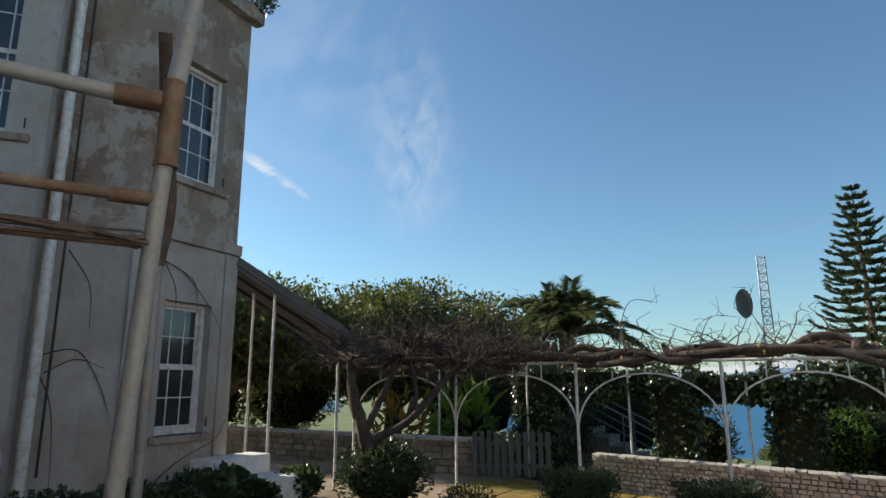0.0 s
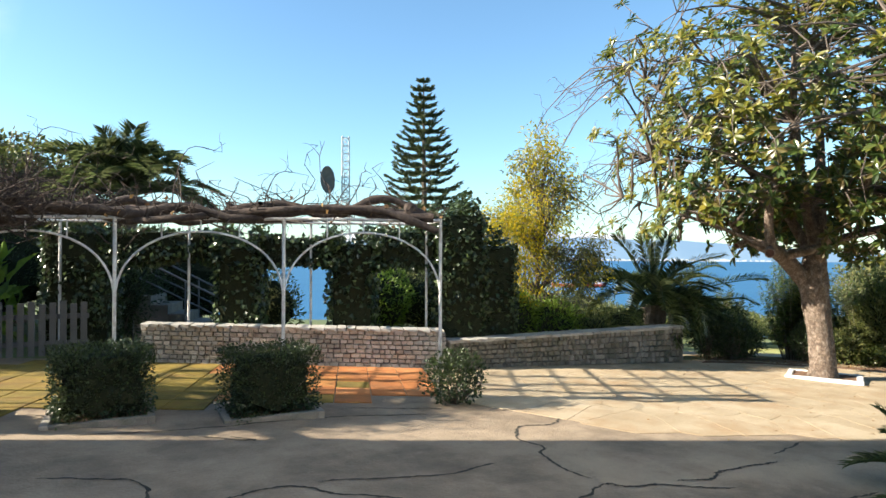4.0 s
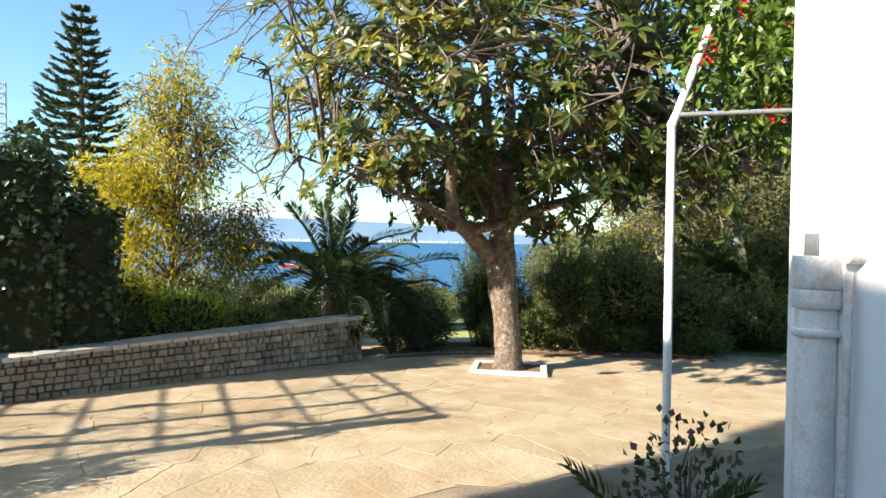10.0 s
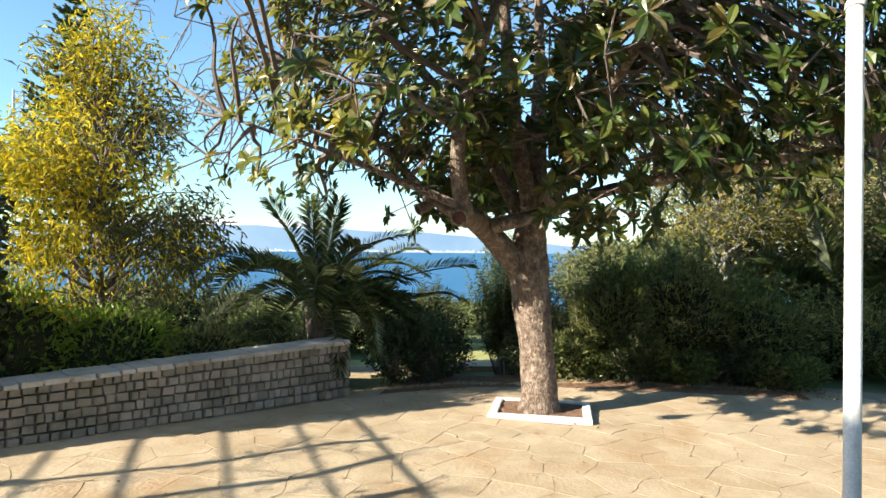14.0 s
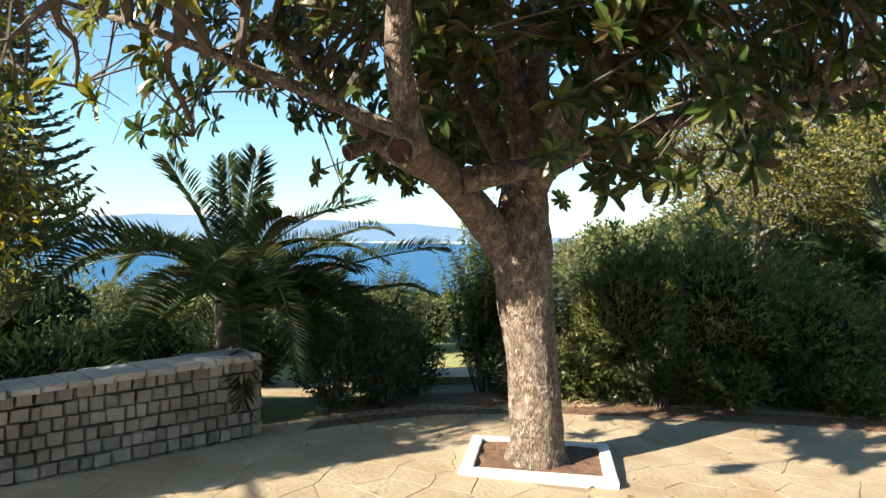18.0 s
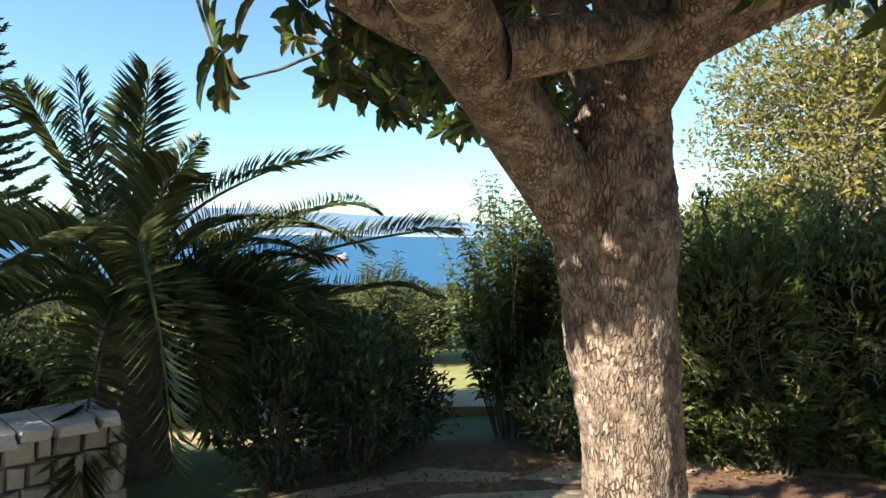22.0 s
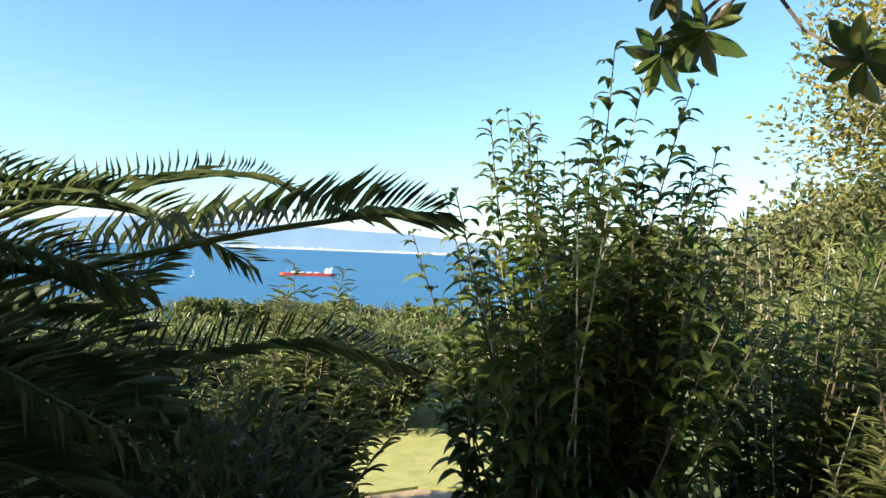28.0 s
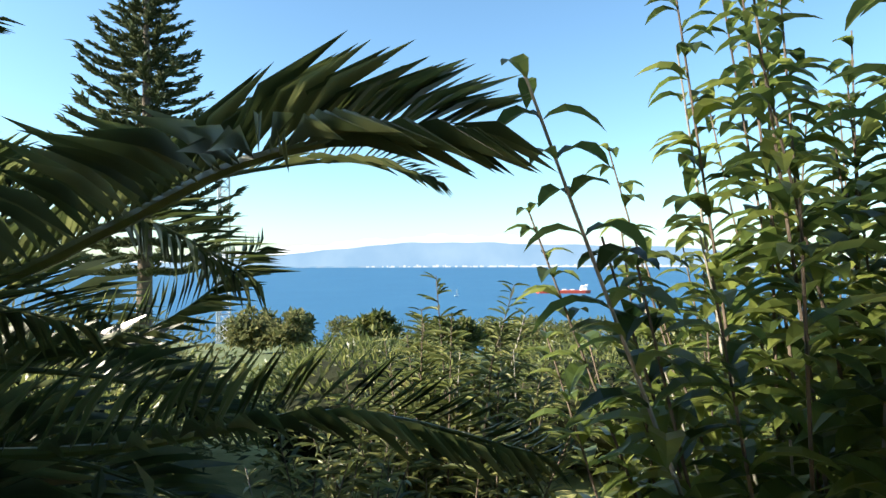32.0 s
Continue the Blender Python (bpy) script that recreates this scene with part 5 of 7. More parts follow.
def frond(parent, base, yaw, elev, length, droop, n=46, leaf=0.42, twist=0.0, material=None):
    """One feather leaf of a palm: an arching midrib with folded leaflets."""
    u = np.linspace(0, 1, 18)
    d0 = np.array([math.sin(radians(yaw)) * math.cos(radians(elev)), math.cos(radians(yaw)) * math.cos(radians(elev)), math.sin(radians(elev))])
    mid = np.asarray(base) + d0 * (u * length)[:, None] + np.array([0, 0, -1.0]) * (droop * length * u ** 2.2)[:, None]
    side = unit(np.cross(d0, (0, 0, 1)))
    mid = mid + side * (twist * length * u ** 2)[:, None]
    a = Acc()
    tube_to(a, mid, np.interp(u, [0, 0.15, 1], [0.03, 0.017, 0.003]), 5)
    t = np.linspace(0.12, 0.995, n)
    pos = np.stack([np.interp(t, u, mid[:, i]) for i in range(3)], -1)
    tan = unit(np.stack([np.interp(t, u, np.gradient(mid[:, i])) for i in range(3)], -1))
    sd = unit(np.cross(tan, np.broadcast_to((0.0, 0.0, 1.0), tan.shape)))
    upv = np.cross(sd, tan)
    size = leaf * np.interp(t, [0, 0.12, 0.3, 0.7, 1], [0.25, 0.55, 1, 0.95, 0.5])
    for s in (-1, 1):
        fwd = np.interp(t, [0, 0.6, 1], [0.55, 0.85, 1.9])[:, None]
        dr = unit(sd * s + tan * fwd + upv * 0.42 + rng.normal(size=tan.shape) * 0.09)
        leaves(a, pos + rng.normal(size=pos.shape) * 0.004, dr, upv + sd * s * -0.8, size * rng.uniform(0.85, 1.1, n), 0.027 * leaf / 0.42, LEAF_S)
    return part("frond", a, material or L_PALM, parent)


def palm(name, place, trunk, fronds, label, leaf=0.42, scale=1.0, n=46):
    p = thing(name, place, label, "palm")
    a = Acc()
    bark_trunk(a, [(0, 0, -0.1), (0, 0, trunk * 0.5), (0, 0, trunk)], [0.24 * scale, 0.2 * scale, 0.22 * scale], 14, 0.25)
    part("trunk", a, BARK_DARK, p)
    for f in fronds:
        frond(p, (0, 0, trunk), *f, leaf=leaf, n=n)
    return p


def frond_to(parent, pts, n=52, leaf=0.42, material=None, w=0.028, roll=35):
    """A palm leaf along a given bend."""
    mid = spline(pts, 20)
    u = np.linspace(0, 1, 20)
    a = Acc()
    tube_to(a, mid, np.interp(u, [0, 0.15, 1], [0.028, 0.016, 0.003]), 6)
    t = np.linspace(0.14, 0.995, n)
    pos = np.stack([np.interp(t, u, mid[:, i]) for i in range(3)], -1)
    tan = unit(np.stack([np.interp(t, u, np.gradient(mid[:, i])) for i in range(3)], -1))
    sd = unit(np.cross(tan, np.broadcast_to((0.0, 0.0, 1.0), tan.shape)))
    upv = np.cross(sd, tan)
    size = leaf * np.interp(t, [0, 0.14, 0.35, 0.75, 1], [0.25, 0.5, 1, 0.95, 0.55])
    for s in (-1, 1):
        fwd = np.interp(t, [0, 0.6, 1], [0.4, 0.7, 1.6])[:, None]
        rl = np.radians(np.interp(t, [0, 0.5, 1], [0.1 * roll, 0.4 * roll, roll]))[:, None]
        s2, u2 = sd * np.cos(rl) + upv * np.sin(rl), upv * np.cos(rl) - sd * np.sin(rl)
        dr = unit(s2 * s + tan * fwd + u2 * np.interp(t, [0, 0.5, 0.8, 1], [1.3, 0.9, 0.3, 0.0])[:, None] + rng.normal(size=tan.shape) * 0.09)
        wd = w * leaf / 0.42 * rng.uniform(0.8, 1.2, n) * np.interp(t, [0, 0.5, 1], [1.6, 1.25, 0.75])
        leaves(a, pos + rng.normal(size=pos.shape) * 0.004, dr, u2 + s2 * s * -0.8, size * rng.uniform(0.85, 1.1, n), wd, LEAF_S)
    return part("frond", a, material or L_PALM, parent)


def arch_frond(p, base, tip, rise, **kw):
    base, tip = np.asarray(base, float), np.asarray(tip, float)
    L = np.linalg.norm(tip - base)
    q1 = base + (tip - base) * 0.35 + np.array([0, 0, rise * L])
    q2 = base + (tip - base) * 0.75 + np.array([0, 0, rise * L * 0.85])
    return frond_to(p, [base, q1, q2, tip], **kw)


PALM = np.array([11.85, 8.85, 0.0])
PALM[2] = gz(PALM[0], PALM[1])
date = thing("date_palm", tuple(PALM), "bushy date palm with long arching feather leaves", "palm")
a = Acc()
bark_trunk(a, [(0, 0, -0.1), (0, 0, 0.45), (0, 0, 1.0)], [0.25, 0.2, 0.24], 16, 0.25)
part("trunk", a, BARK_DARK, date)
CROWN = np.array([0, 0, 0.98])
for pts in ([(12.45, 8.65, 0.60), (12.92, 8.3, 0.77), (13.1, 7.86, 0.885), (13.165, 7.53, 0.94), (13.26, 7.41, 0.965), (13.35, 7.33, 0.975)],
            [(12.2, 8.7, 0.7), (12.6, 8.4, 0.85), (12.95, 8.05, 0.75)], [(12.2, 8.6, 0.55), (12.5, 8.2, 0.6), (12.75, 7.8, 0.4)], [(12.1, 8.6, 0.6), (12.3, 8.1, 0.55), (12.5, 7.7, 0.25)],
            [(12.3, 8.55, 0.5), (13.1, 8.15, 0.47), (13.5, 7.9, 0.53), (13.9, 7.75, 0.41)],
            [(12.5, 8.85, 0.5), (13.3, 8.85, 0.6), (13.72, 8.92, 0.86)],
            [(12.0, 8.6, 0.95), (12.28, 8.2, 1.28), (12.55, 7.74, 1.45)], [(12.5, 8.85, 0.75), (13.3, 8.9, 1.03), (14.0, 8.85, 1.2), (14.38, 8.78, 1.15)], [(12.4, 8.8, 0.75), (12.8, 8.6, 0.95), (13.15, 8.35, 0.95), (13.4, 8.1, 0.8)], [(12.4, 8.7, 0.6), (12.8, 8.5, 0.75), (13.1, 8.3, 0.7)], [(12.3, 8.9, 0.85), (12.7, 8.8, 1.02), (13.1, 8.6, 1.05)],
            [(11.55, 8.3, 0.85), (11.2, 7.75, 0.85), (11.02, 7.35, 0.5), (10.98, 7.2, 0.02)],
            [(12.2, 9.1, 0.9), (12.6, 9.4, 1.4), (12.96, 9.59, 1.71)], [(11.6, 8.75, 1.0), (11.35, 8.57, 1.76)]):
    frond_to(date, [CROWN + rng.normal(size=3) * 0.03, *[np.array(p) - PALM for p in pts]], n=74, leaf=0.22, w=0.0085 * 0.42 / 0.22, roll=-48)
# tips about the crown: yaw, reach, height above the crown, rise
for yaw, reach, hgt, rise in ((-20, 0.8, 1.45, 0.05), (200, 0.45, 1.45, 0.02), (30, 0.6, 1.5, 0.03), (-70, 1.8, 0.55, 0.18), (-100, 2.2, 0.2, 0.2), (-130, 2.0, 0.1, 0.2), (-160, 1.0, 0.85, 0.1), (-175, 1.1, -0.55, 0.25), (160, 0.9, -0.8, 0.28), (-165, 1.2, -0.5, 0.25), (-140, 1.6, -0.6, 0.22), (-110, 1.8, -0.5, 0.2), (125, 1.25, -0.75, 0.14), (112, 1.5, -0.5, 0.12), (105, 1.4, -0.8, 0.16), (140, 1.0, -0.75, 0.2), (132, 1.35, -0.25, 0.1), (118, 1.5, -0.15, 0.1), (100, 1.7, -0.3, 0.12), (90, 1.8, -0.1, 0.12), (80, 1.6, -0.6, 0.16), (60, 2.0, 0.0, 0.2), (30, 1.9, 0.2, 0.2), (0, 2.0, 0.2, 0.2), (-30, 2.0, 0.0, 0.22), (-10, 1.7, -0.5, 0.25), (70, 1.7, -0.5, 0.2), (40, 1.8, -0.4, 0.25), (150, 1.1, -0.45, 0.16)):
    arch_frond(date, CROWN + rng.normal(size=3) * 0.04, CROWN + (math.sin(radians(yaw)) * reach, math.cos(radians(yaw)) * reach, hgt), rise, n=60, leaf=0.31, w=0.018 * 0.42 / 0.31)
palm("date_palm", (2.9, 14.8, gz(2.9, 14.8)), 2.7, [(rng.uniform(0, 360), rng.uniform(15, 82), rng.uniform(1.9, 2.5), rng.uniform(0.35, 0.65)) for _ in range(44)], "tall date palm behind the pergola", leaf=0.42, n=44)
palm("date_palm", (18.5, 2.66, gz(18.5, 2.66)), 0.6, [(rng.uniform(0, 360), rng.uniform(5, 75), rng.uniform(2.2, 3.2), rng.uniform(0.2, 0.5)) for _ in range(30)], "date palm with orange leaf bases among the shrubs", leaf=0.5)


def shrub(name, place, radii, n, leaf, width, material, label, stems=14, category="shrub", shape="box", stem_mat=None, z0=0.0, shell=0.55, along=0.3, group=""):
    """A bush: stems from the base, leaves through the outer part of its volume."""
    x, y = place
    s = thing(name, (x, y, gz(x, y)), label, category, group)
    rx, ry, h = radii
    st, lv = Acc(), Acc()
    if shape == "box":
        p = rng.uniform(-1, 1, (n, 3))
        ax = rng.integers(0, 3, n)
        sg = np.where(rng.random(n) < 0.5, -1, 1)
        k = rng.uniform(shell, 1.0, n) * (1 + 0.06 * rng.normal(size=n))
        p[np.arange(n), ax] = sg * k
        p = p * (rx, ry, h / 2) + (0, 0, h / 2 + z0)
    else:
        p = in_ellipsoid(n, (0, 0, 0), (1, 1, 1), shell)
        wob = np.array([1 + 0.28 * noise.noise(Vector(q) * 2.3 + Vector((x, y, 0))) for q in unit(p)])
        p = p * wob[:, None]
        p = p * (rx, ry, h / 2) + (0, 0, h / 2 + z0)
    p = p[p[:, 2] > 0.02]
    out = unit(p - (0, 0, h * 0.35)) + rng.normal(size=p.shape) * 0.6 + (0, 0, along)
    leaves(lv, p, out, rnd_dirs(len(p), 1.2), leaf * rng.uniform(0.65, 1.2, len(p)), width * rng.uniform(0.8, 1.2, len(p)))
    for _ in range(stems):
        q = p[rng.integers(len(p))] * rng.uniform(0.7, 0.95)
        tube_to(st, branch_line((rng.normal() * 0.06 * rx, rng.normal() * 0.06 * ry, -0.02), q, 0.0, 0.12, 6), np.linspace(0.012, 0.004, 6) * (1 + h * 0.5), 5)
    if n > 2500:  # solid dark core: shade of the middle put into colour, blocks light leaks
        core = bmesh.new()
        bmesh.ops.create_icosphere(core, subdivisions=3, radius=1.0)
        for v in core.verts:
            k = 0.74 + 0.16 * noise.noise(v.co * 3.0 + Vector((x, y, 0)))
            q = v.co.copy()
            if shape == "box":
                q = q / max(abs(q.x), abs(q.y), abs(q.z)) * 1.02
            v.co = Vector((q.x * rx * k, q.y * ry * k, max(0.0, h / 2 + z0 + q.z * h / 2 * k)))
        part("shade_core", core, INNER, s)
    part("stem_growth", st, stem_mat or BARK_DARK, s, kind="stuff")
    part("foliage", lv, material, s, kind="stuff")
    return s


def kerb_box(place, turn, w, d, label):
    x, y = place
    k = thing("planter_kerb", (x, y, gz(x, y)), label, "kerb", turn=turn)
    t = 0.07
    for lo, hi in (((-w, -d, -0.05), (-w + t, d, 0.06)), ((w - t, -d, -0.05), (w, d, 0.055)), ((-w + t, -d, -0.05), (w - t, -d + t, 0.058)), ((-w + t, d - t, -0.05), (w - t, d, 0.058))):
        # pale kerbs take the dark stone: their shade is put into the colour
        part("kerb_stone", box_bm(lo, hi, 0.012), STONE_DARK, k)
    part("soil_bed", box_bm((-w + t, -d + t, -0.05), (w - t, d - t, 0.02), 0.01), SOIL, k)


for (x, y), r, h, nm in (((1.52, 7.5), (0.40, 0.34), 0.66, "hedge_bush"), ((2.95, 7.05), (0.42, 0.34), 0.66, "hedge_bush")):
    shrub(nm, (x, y), (*r, h), 7500, 0.036, 0.022, L_HEDGE, "clipped box-shaped dark green hedge bush", 20, "bush", "box", group="bushes along the pergola")
    kerb_box((x, y), -10, r[0] + 0.05, r[1] + 0.05, "low stone kerb round a clipped bush")
shrub("open_bush", (4.95, 6.6), (0.38, 0.32, 0.62), 1800, 0.05, 0.03, L_HEDGE, "loose open bush with stones at its foot", 16, "bush", "ball", shell=0.2)
shrub("low_bush", (0.3, 7.85), (0.34, 0.3, 0.42), 900, 0.05, 0.028, L_HEDGE, "sparse low bush in a stone kerb", 14, "bush", "ball", shell=0.2)
kerb_box((0.25, 7.85), -8, 0.46, 0.36, "pale stone kerb round a sparse bush")
shrub("low_bush", (-0.75, 8.25), (0.6, 0.5, 0.85), 3200, 0.06, 0.035, L_HEDGE, "bush round the foot of the old vine", 14, "bush", "ball", shell=0.2)
kerb_box((-0.75, 8.25), -12, 0.6, 0.42, "pale stone kerb round the vine")


def tree(name, place, height, crown, n, leaf, width, material, label, trunk_r=0.12, bark=None, base_z=None, clumps=40, crown_base=0.35, droop=0.0, kindname="tree", loose=0.28, lean=(0, 0), shade_leaf=None, taper=0.0):
    """A tree: trunk, limbs to clumps of leaves."""
    x, y = place
    t = thing(name, (x, y, gz(x, y)), label, kindname)
    rx, ry = crown
    cz, rz = height * (1 + crown_base) / 2, height * (1 - crown_base) / 2
    a = Acc()
    top = np.array([lean[0], lean[1], height * 0.75])
    ln = branch_line((0, 0, -0.1), top, 0, 0.05, 12)
    bark_trunk(a, ln, np.linspace(trunk_r, trunk_r * 0.25, 12), 10, 0.1)
    part("trunk", a, bark or BARK_DARK, t, smooth=True)
    cc = in_ellipsoid(clumps, (lean[0], lean[1], cz), (rx, ry, rz), 0.35)
    if taper:
        cc[:, :2] *= (1.25 - taper * (cc[:, 2:3] - cz + rz) / (2 * rz)) * (0.8 + 0.4 * rng.random((clumps, 1)))
    lv, br, l2 = Acc(), Acc(), Acc()
    per = max(1, n // clumps)
    for c in cc:
        p = ln[min(11, max(2, int(11 * min(1, (c[2] / (height * 0.75)) * 0.75))))]
        tube_to(br, branch_line(p, c, 0.1, 0.12, 6), np.linspace(trunk_r * 0.3, trunk_r * 0.06, 6), 5)
        s = loose * min(rx, ry, rz) * rng.uniform(0.7, 1.3)
        q = c + in_ellipsoid(per, (0, 0, 0), (s * 1.75, s * 1.75, s * 1.25), 0.15) - np.array([0, 0, droop]) * np.abs(rng.normal(size=(per, 1)))
        for k in range(5):
            tube_to(br, branch_line(c, q[rng.integers(per)], 0.0, 0.15, 4), np.linspace(trunk_r * 0.06, trunk_r * 0.03, 4), 4)
        d = rnd_dirs(per, -0.5 if droop else 0.3) + unit(q - (lean[0], lean[1], cz)) * 0.6
        # clumps facing away from the sun take shade_leaf: shade put into leaf colour
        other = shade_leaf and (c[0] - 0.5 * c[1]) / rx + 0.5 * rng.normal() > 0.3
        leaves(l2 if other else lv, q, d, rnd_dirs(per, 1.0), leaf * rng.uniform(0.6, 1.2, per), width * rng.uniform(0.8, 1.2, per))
    part("branchwork", br, bark or BARK_DARK, t, kind="stuff")
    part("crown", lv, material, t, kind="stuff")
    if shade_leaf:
        part("shade_side_crown", l2, shade_leaf, t, "greyer green leaves on the side away from the sun, shade put into colour", kind="stuff")
    return t


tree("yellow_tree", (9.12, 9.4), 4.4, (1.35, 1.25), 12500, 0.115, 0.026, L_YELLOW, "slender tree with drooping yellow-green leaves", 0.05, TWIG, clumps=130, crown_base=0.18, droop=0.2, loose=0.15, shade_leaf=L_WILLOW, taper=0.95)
# the round tree by the drive, and its neighbours
tree("round_tree", (-1.4, 18.0), 4.15, (4.2, 3.4), 46000, 0.145, 0.08, L_CANOPY, "broad round-crowned evergreen tree by the drive", 0.28, BARK_DARK, clumps=320, crown_base=0.3, loose=0.26)
tree("round_tree", (-5.3, 15.3), 3.9, (3.0, 2.6), 24000, 0.145, 0.08, L_CANOPY, "broad round-crowned evergreen tree by the drive", 0.24, BARK_DARK, clumps=180, crown_base=0.38, loose=0.26)
tree("round_tree", (1.2, 17.5), 3.2, (2.2, 2.2), 13000, 0.13, 0.07, L_HEDGE, "dark evergreen tree behind the wall", 0.2, BARK_DARK, clumps=110, crown_base=0.2)


def norfolk_pine(place, height):
    x, y = place
    t = thing("norfolk_pine", (x, y, gz(x, y)), "tall tiered pine with upturned branches", "pine tree")
    a = Acc()
    tube_to(a, [(0, 0, -0.2), (0.05, 0, height * 0.5), (0, 0, height)], [0.22, 0.13, 0.02], 10)
    part("trunk", a, BARK_DARK, t, smooth=True)
    tiers = 24
    for k in range(tiers):
        u = k / (tiers - 1)
        z = height * (0.22 + 0.77 * u)
        r = (2.3 * (1 - u) ** 0.75 + 0.22) * rng.uniform(0.88, 1.1)
        a = Acc()
        for b in range(8):
            yaw = b * math.pi / 4 + k * 0.45 + rng.normal() * 0.1
            rr = r * rng.uniform(0.75, 1.1)
            d = np.array([math.cos(yaw), math.sin(yaw), 0])
            s = np.linspace(0, 1, 9)
            ln = np.array([0, 0, z]) + d * (s * rr)[:, None] + np.array([0, 0, 1.0]) * (rr * (-0.22 * s + 0.36 * s ** 3))[:, None]
            tube_to(a, ln, np.linspace(0.022, 0.008, 9), 4)
            m = int(110 * rr / 2.2) + 24
            q = rng.uniform(0.12, 1, m)
            pos = np.stack([np.interp(q, s, ln[:, i]) for i in range(3)], -1) + rng.normal(size=(m, 3)) * 0.02
            sd = np.array([-d[1], d[0], 0])
            dirs = d * 0.9 + sd * np.where(rng.random(m) < 0.5, -1, 1)[:, None] * rng.uniform(0.2, 0.9, m)[:, None] + np.array([0, 0, 0.55]) + rng.normal(size=(m, 3)) * 0.15
            leaves(a, pos, dirs, rnd_dirs(m, 1), 0.30 * rng.uniform(0.6, 1.1, m) * (0.6 + 0.4 * rr / 2), 0.075)
        part("branch_tier", a, L_PINE, t)
    return t


norfolk_pine((16.5, 24.2), 9.3 - gz(16.5, 24.2))

# mast with a dish
DISH_GREY = mat("weathered_dish", [(0.07, 0.07, 0.07), (0.11, 0.105, 0.10)], scale=3, rough=0.8, bump=0.0, coords="World")
MAST = (28.4, 55.2)
mz = gz(*MAST)
mast = thing("radio_mast", (*MAST, mz), "lattice steel mast with a round dish", "mast")
top_z = 12.7 - mz
leg = [(-0.35, -0.3), (0.35, -0.3), (0, 0.4)]
for x, y in leg:
    a = Acc()
    tube_to(a, [(x * 1.5, y * 1.5, 0), (x, y, top_z)], 0.07, 6, True)
    part("leg", a, METAL, mast)
n = int(top_z / 0.75)
for k in range(n):
    for i in range(3):
        (x0, y0), (x1, y1) = leg[i], leg[(i + 1) % 3]
        s0, s1 = 1.5 - 0.5 * k / n, 1.5 - 0.5 * (k + 1) / n
        for low in ((x0 * s0, y0 * s0, k * 0.75), (x0 * s1, y0 * s1, (k + 1) * 0.75)):
            a = Acc()
            tube_to(a, [low, (x1 * s1, y1 * s1, (k + 1) * 0.75)], 0.035, 4)
            part("brace", a, METAL, mast)
a = Acc()
t = np.linspace(0, 2 * np.pi, 28, endpoint=False)
ax_, up_ = np.array([0.55, -0.835, 0]), np.array([0, 0, 1.0])
sd_ = np.cross(ax_, up_)
c0 = np.array([-1.35, 0.75, top_z - 4.2])
prof = [(0.0, 0.45), (0.7, 0.38), (1.3, 0.1), (1.4, 0.0), (1.3, 0.02), (0.6, 0.28), (0.0, 0.35)]
pts = np.array([[c0 - ax_ * dz + r * 0.95 * (np.cos(q) * sd_ + np.sin(q) * up_) for q in t] for r, dz in prof]).reshape(-1, 3)
fi = [(i * 28 + j, i * 28 + (j + 1) % 28, (i + 1) * 28 + (j + 1) % 28, (i + 1) * 28 + j) for i in range(len(prof) - 1) for j in range(28)]
a.add(pts, fi)
part("dish", a, DISH_GREY, mast, "round grey dish", smooth=True)

# ---- hedges and trees beyond the terrace, on the seaward and right side ----
HEDGE = [((14.6, 5.6), (0.6, 0.55, 1.55)), ((15.2, 4.8), (0.8, 0.85, 1.7)), ((15.9, 3.9), (1.0, 0.9, 1.2)), ((16.7, 2.8), (1.0, 1.0, 0.95)), ((17.3, 1.5), (1.1, 1.0, 1.0)), ((17.9, 0.0), (1.1, 1.0, 1.2)), ((16.4, 5.4), (1.2, 1.1, 1.85)), ((17.9, 5.6), (1.2, 1.1, 1.9)), ((18.6, 2.9), (1.1, 1.1, 0.95))]
shoots_on = []
for p, r in HEDGE:
    shoots_on.append(shrub("oleander_bush", p, r, 6500, 0.12, 0.026, L_OLEANDER, "dense dark oleander bush at the terrace edge", 26, "bush", "ball", shell=0.55, group="bushes at the terrace edge"))
    shoots = Acc()
    for k in range(34):
        ang, rr = rng.uniform(0, 6.28), rng.uniform(0.1, 0.9)
        b = np.array([r[0] * rr * math.cos(ang), r[1] * rr * math.sin(ang), r[2] * (0.5 + 0.45 * math.sqrt(1 - rr * rr))])
        q = b + (rng.normal() * 0.12 + 0.1 * math.cos(ang), rng.normal() * 0.12 + 0.1 * math.sin(ang), rng.uniform(0.25, 0.5))
        ln = branch_line(b - (0, 0, 0.15), q, 0, 0.06, 8)
        tube_to(shoots, ln, np.linspace(0.006, 0.002, 8), 4)
        pos = ln[rng.integers(1, 8, 26)]
        leaves(shoots, pos, rnd_dirs(26, 0.7), rnd_dirs(26, 1), 0.12 * rng.uniform(0.6, 1.1, 26), 0.026)
    part("top_shoot_growth", shoots, (L_OLEANDER, L_SHRUB)[len(shoots_on) % 2], shoots_on[-1], kind="stuff")
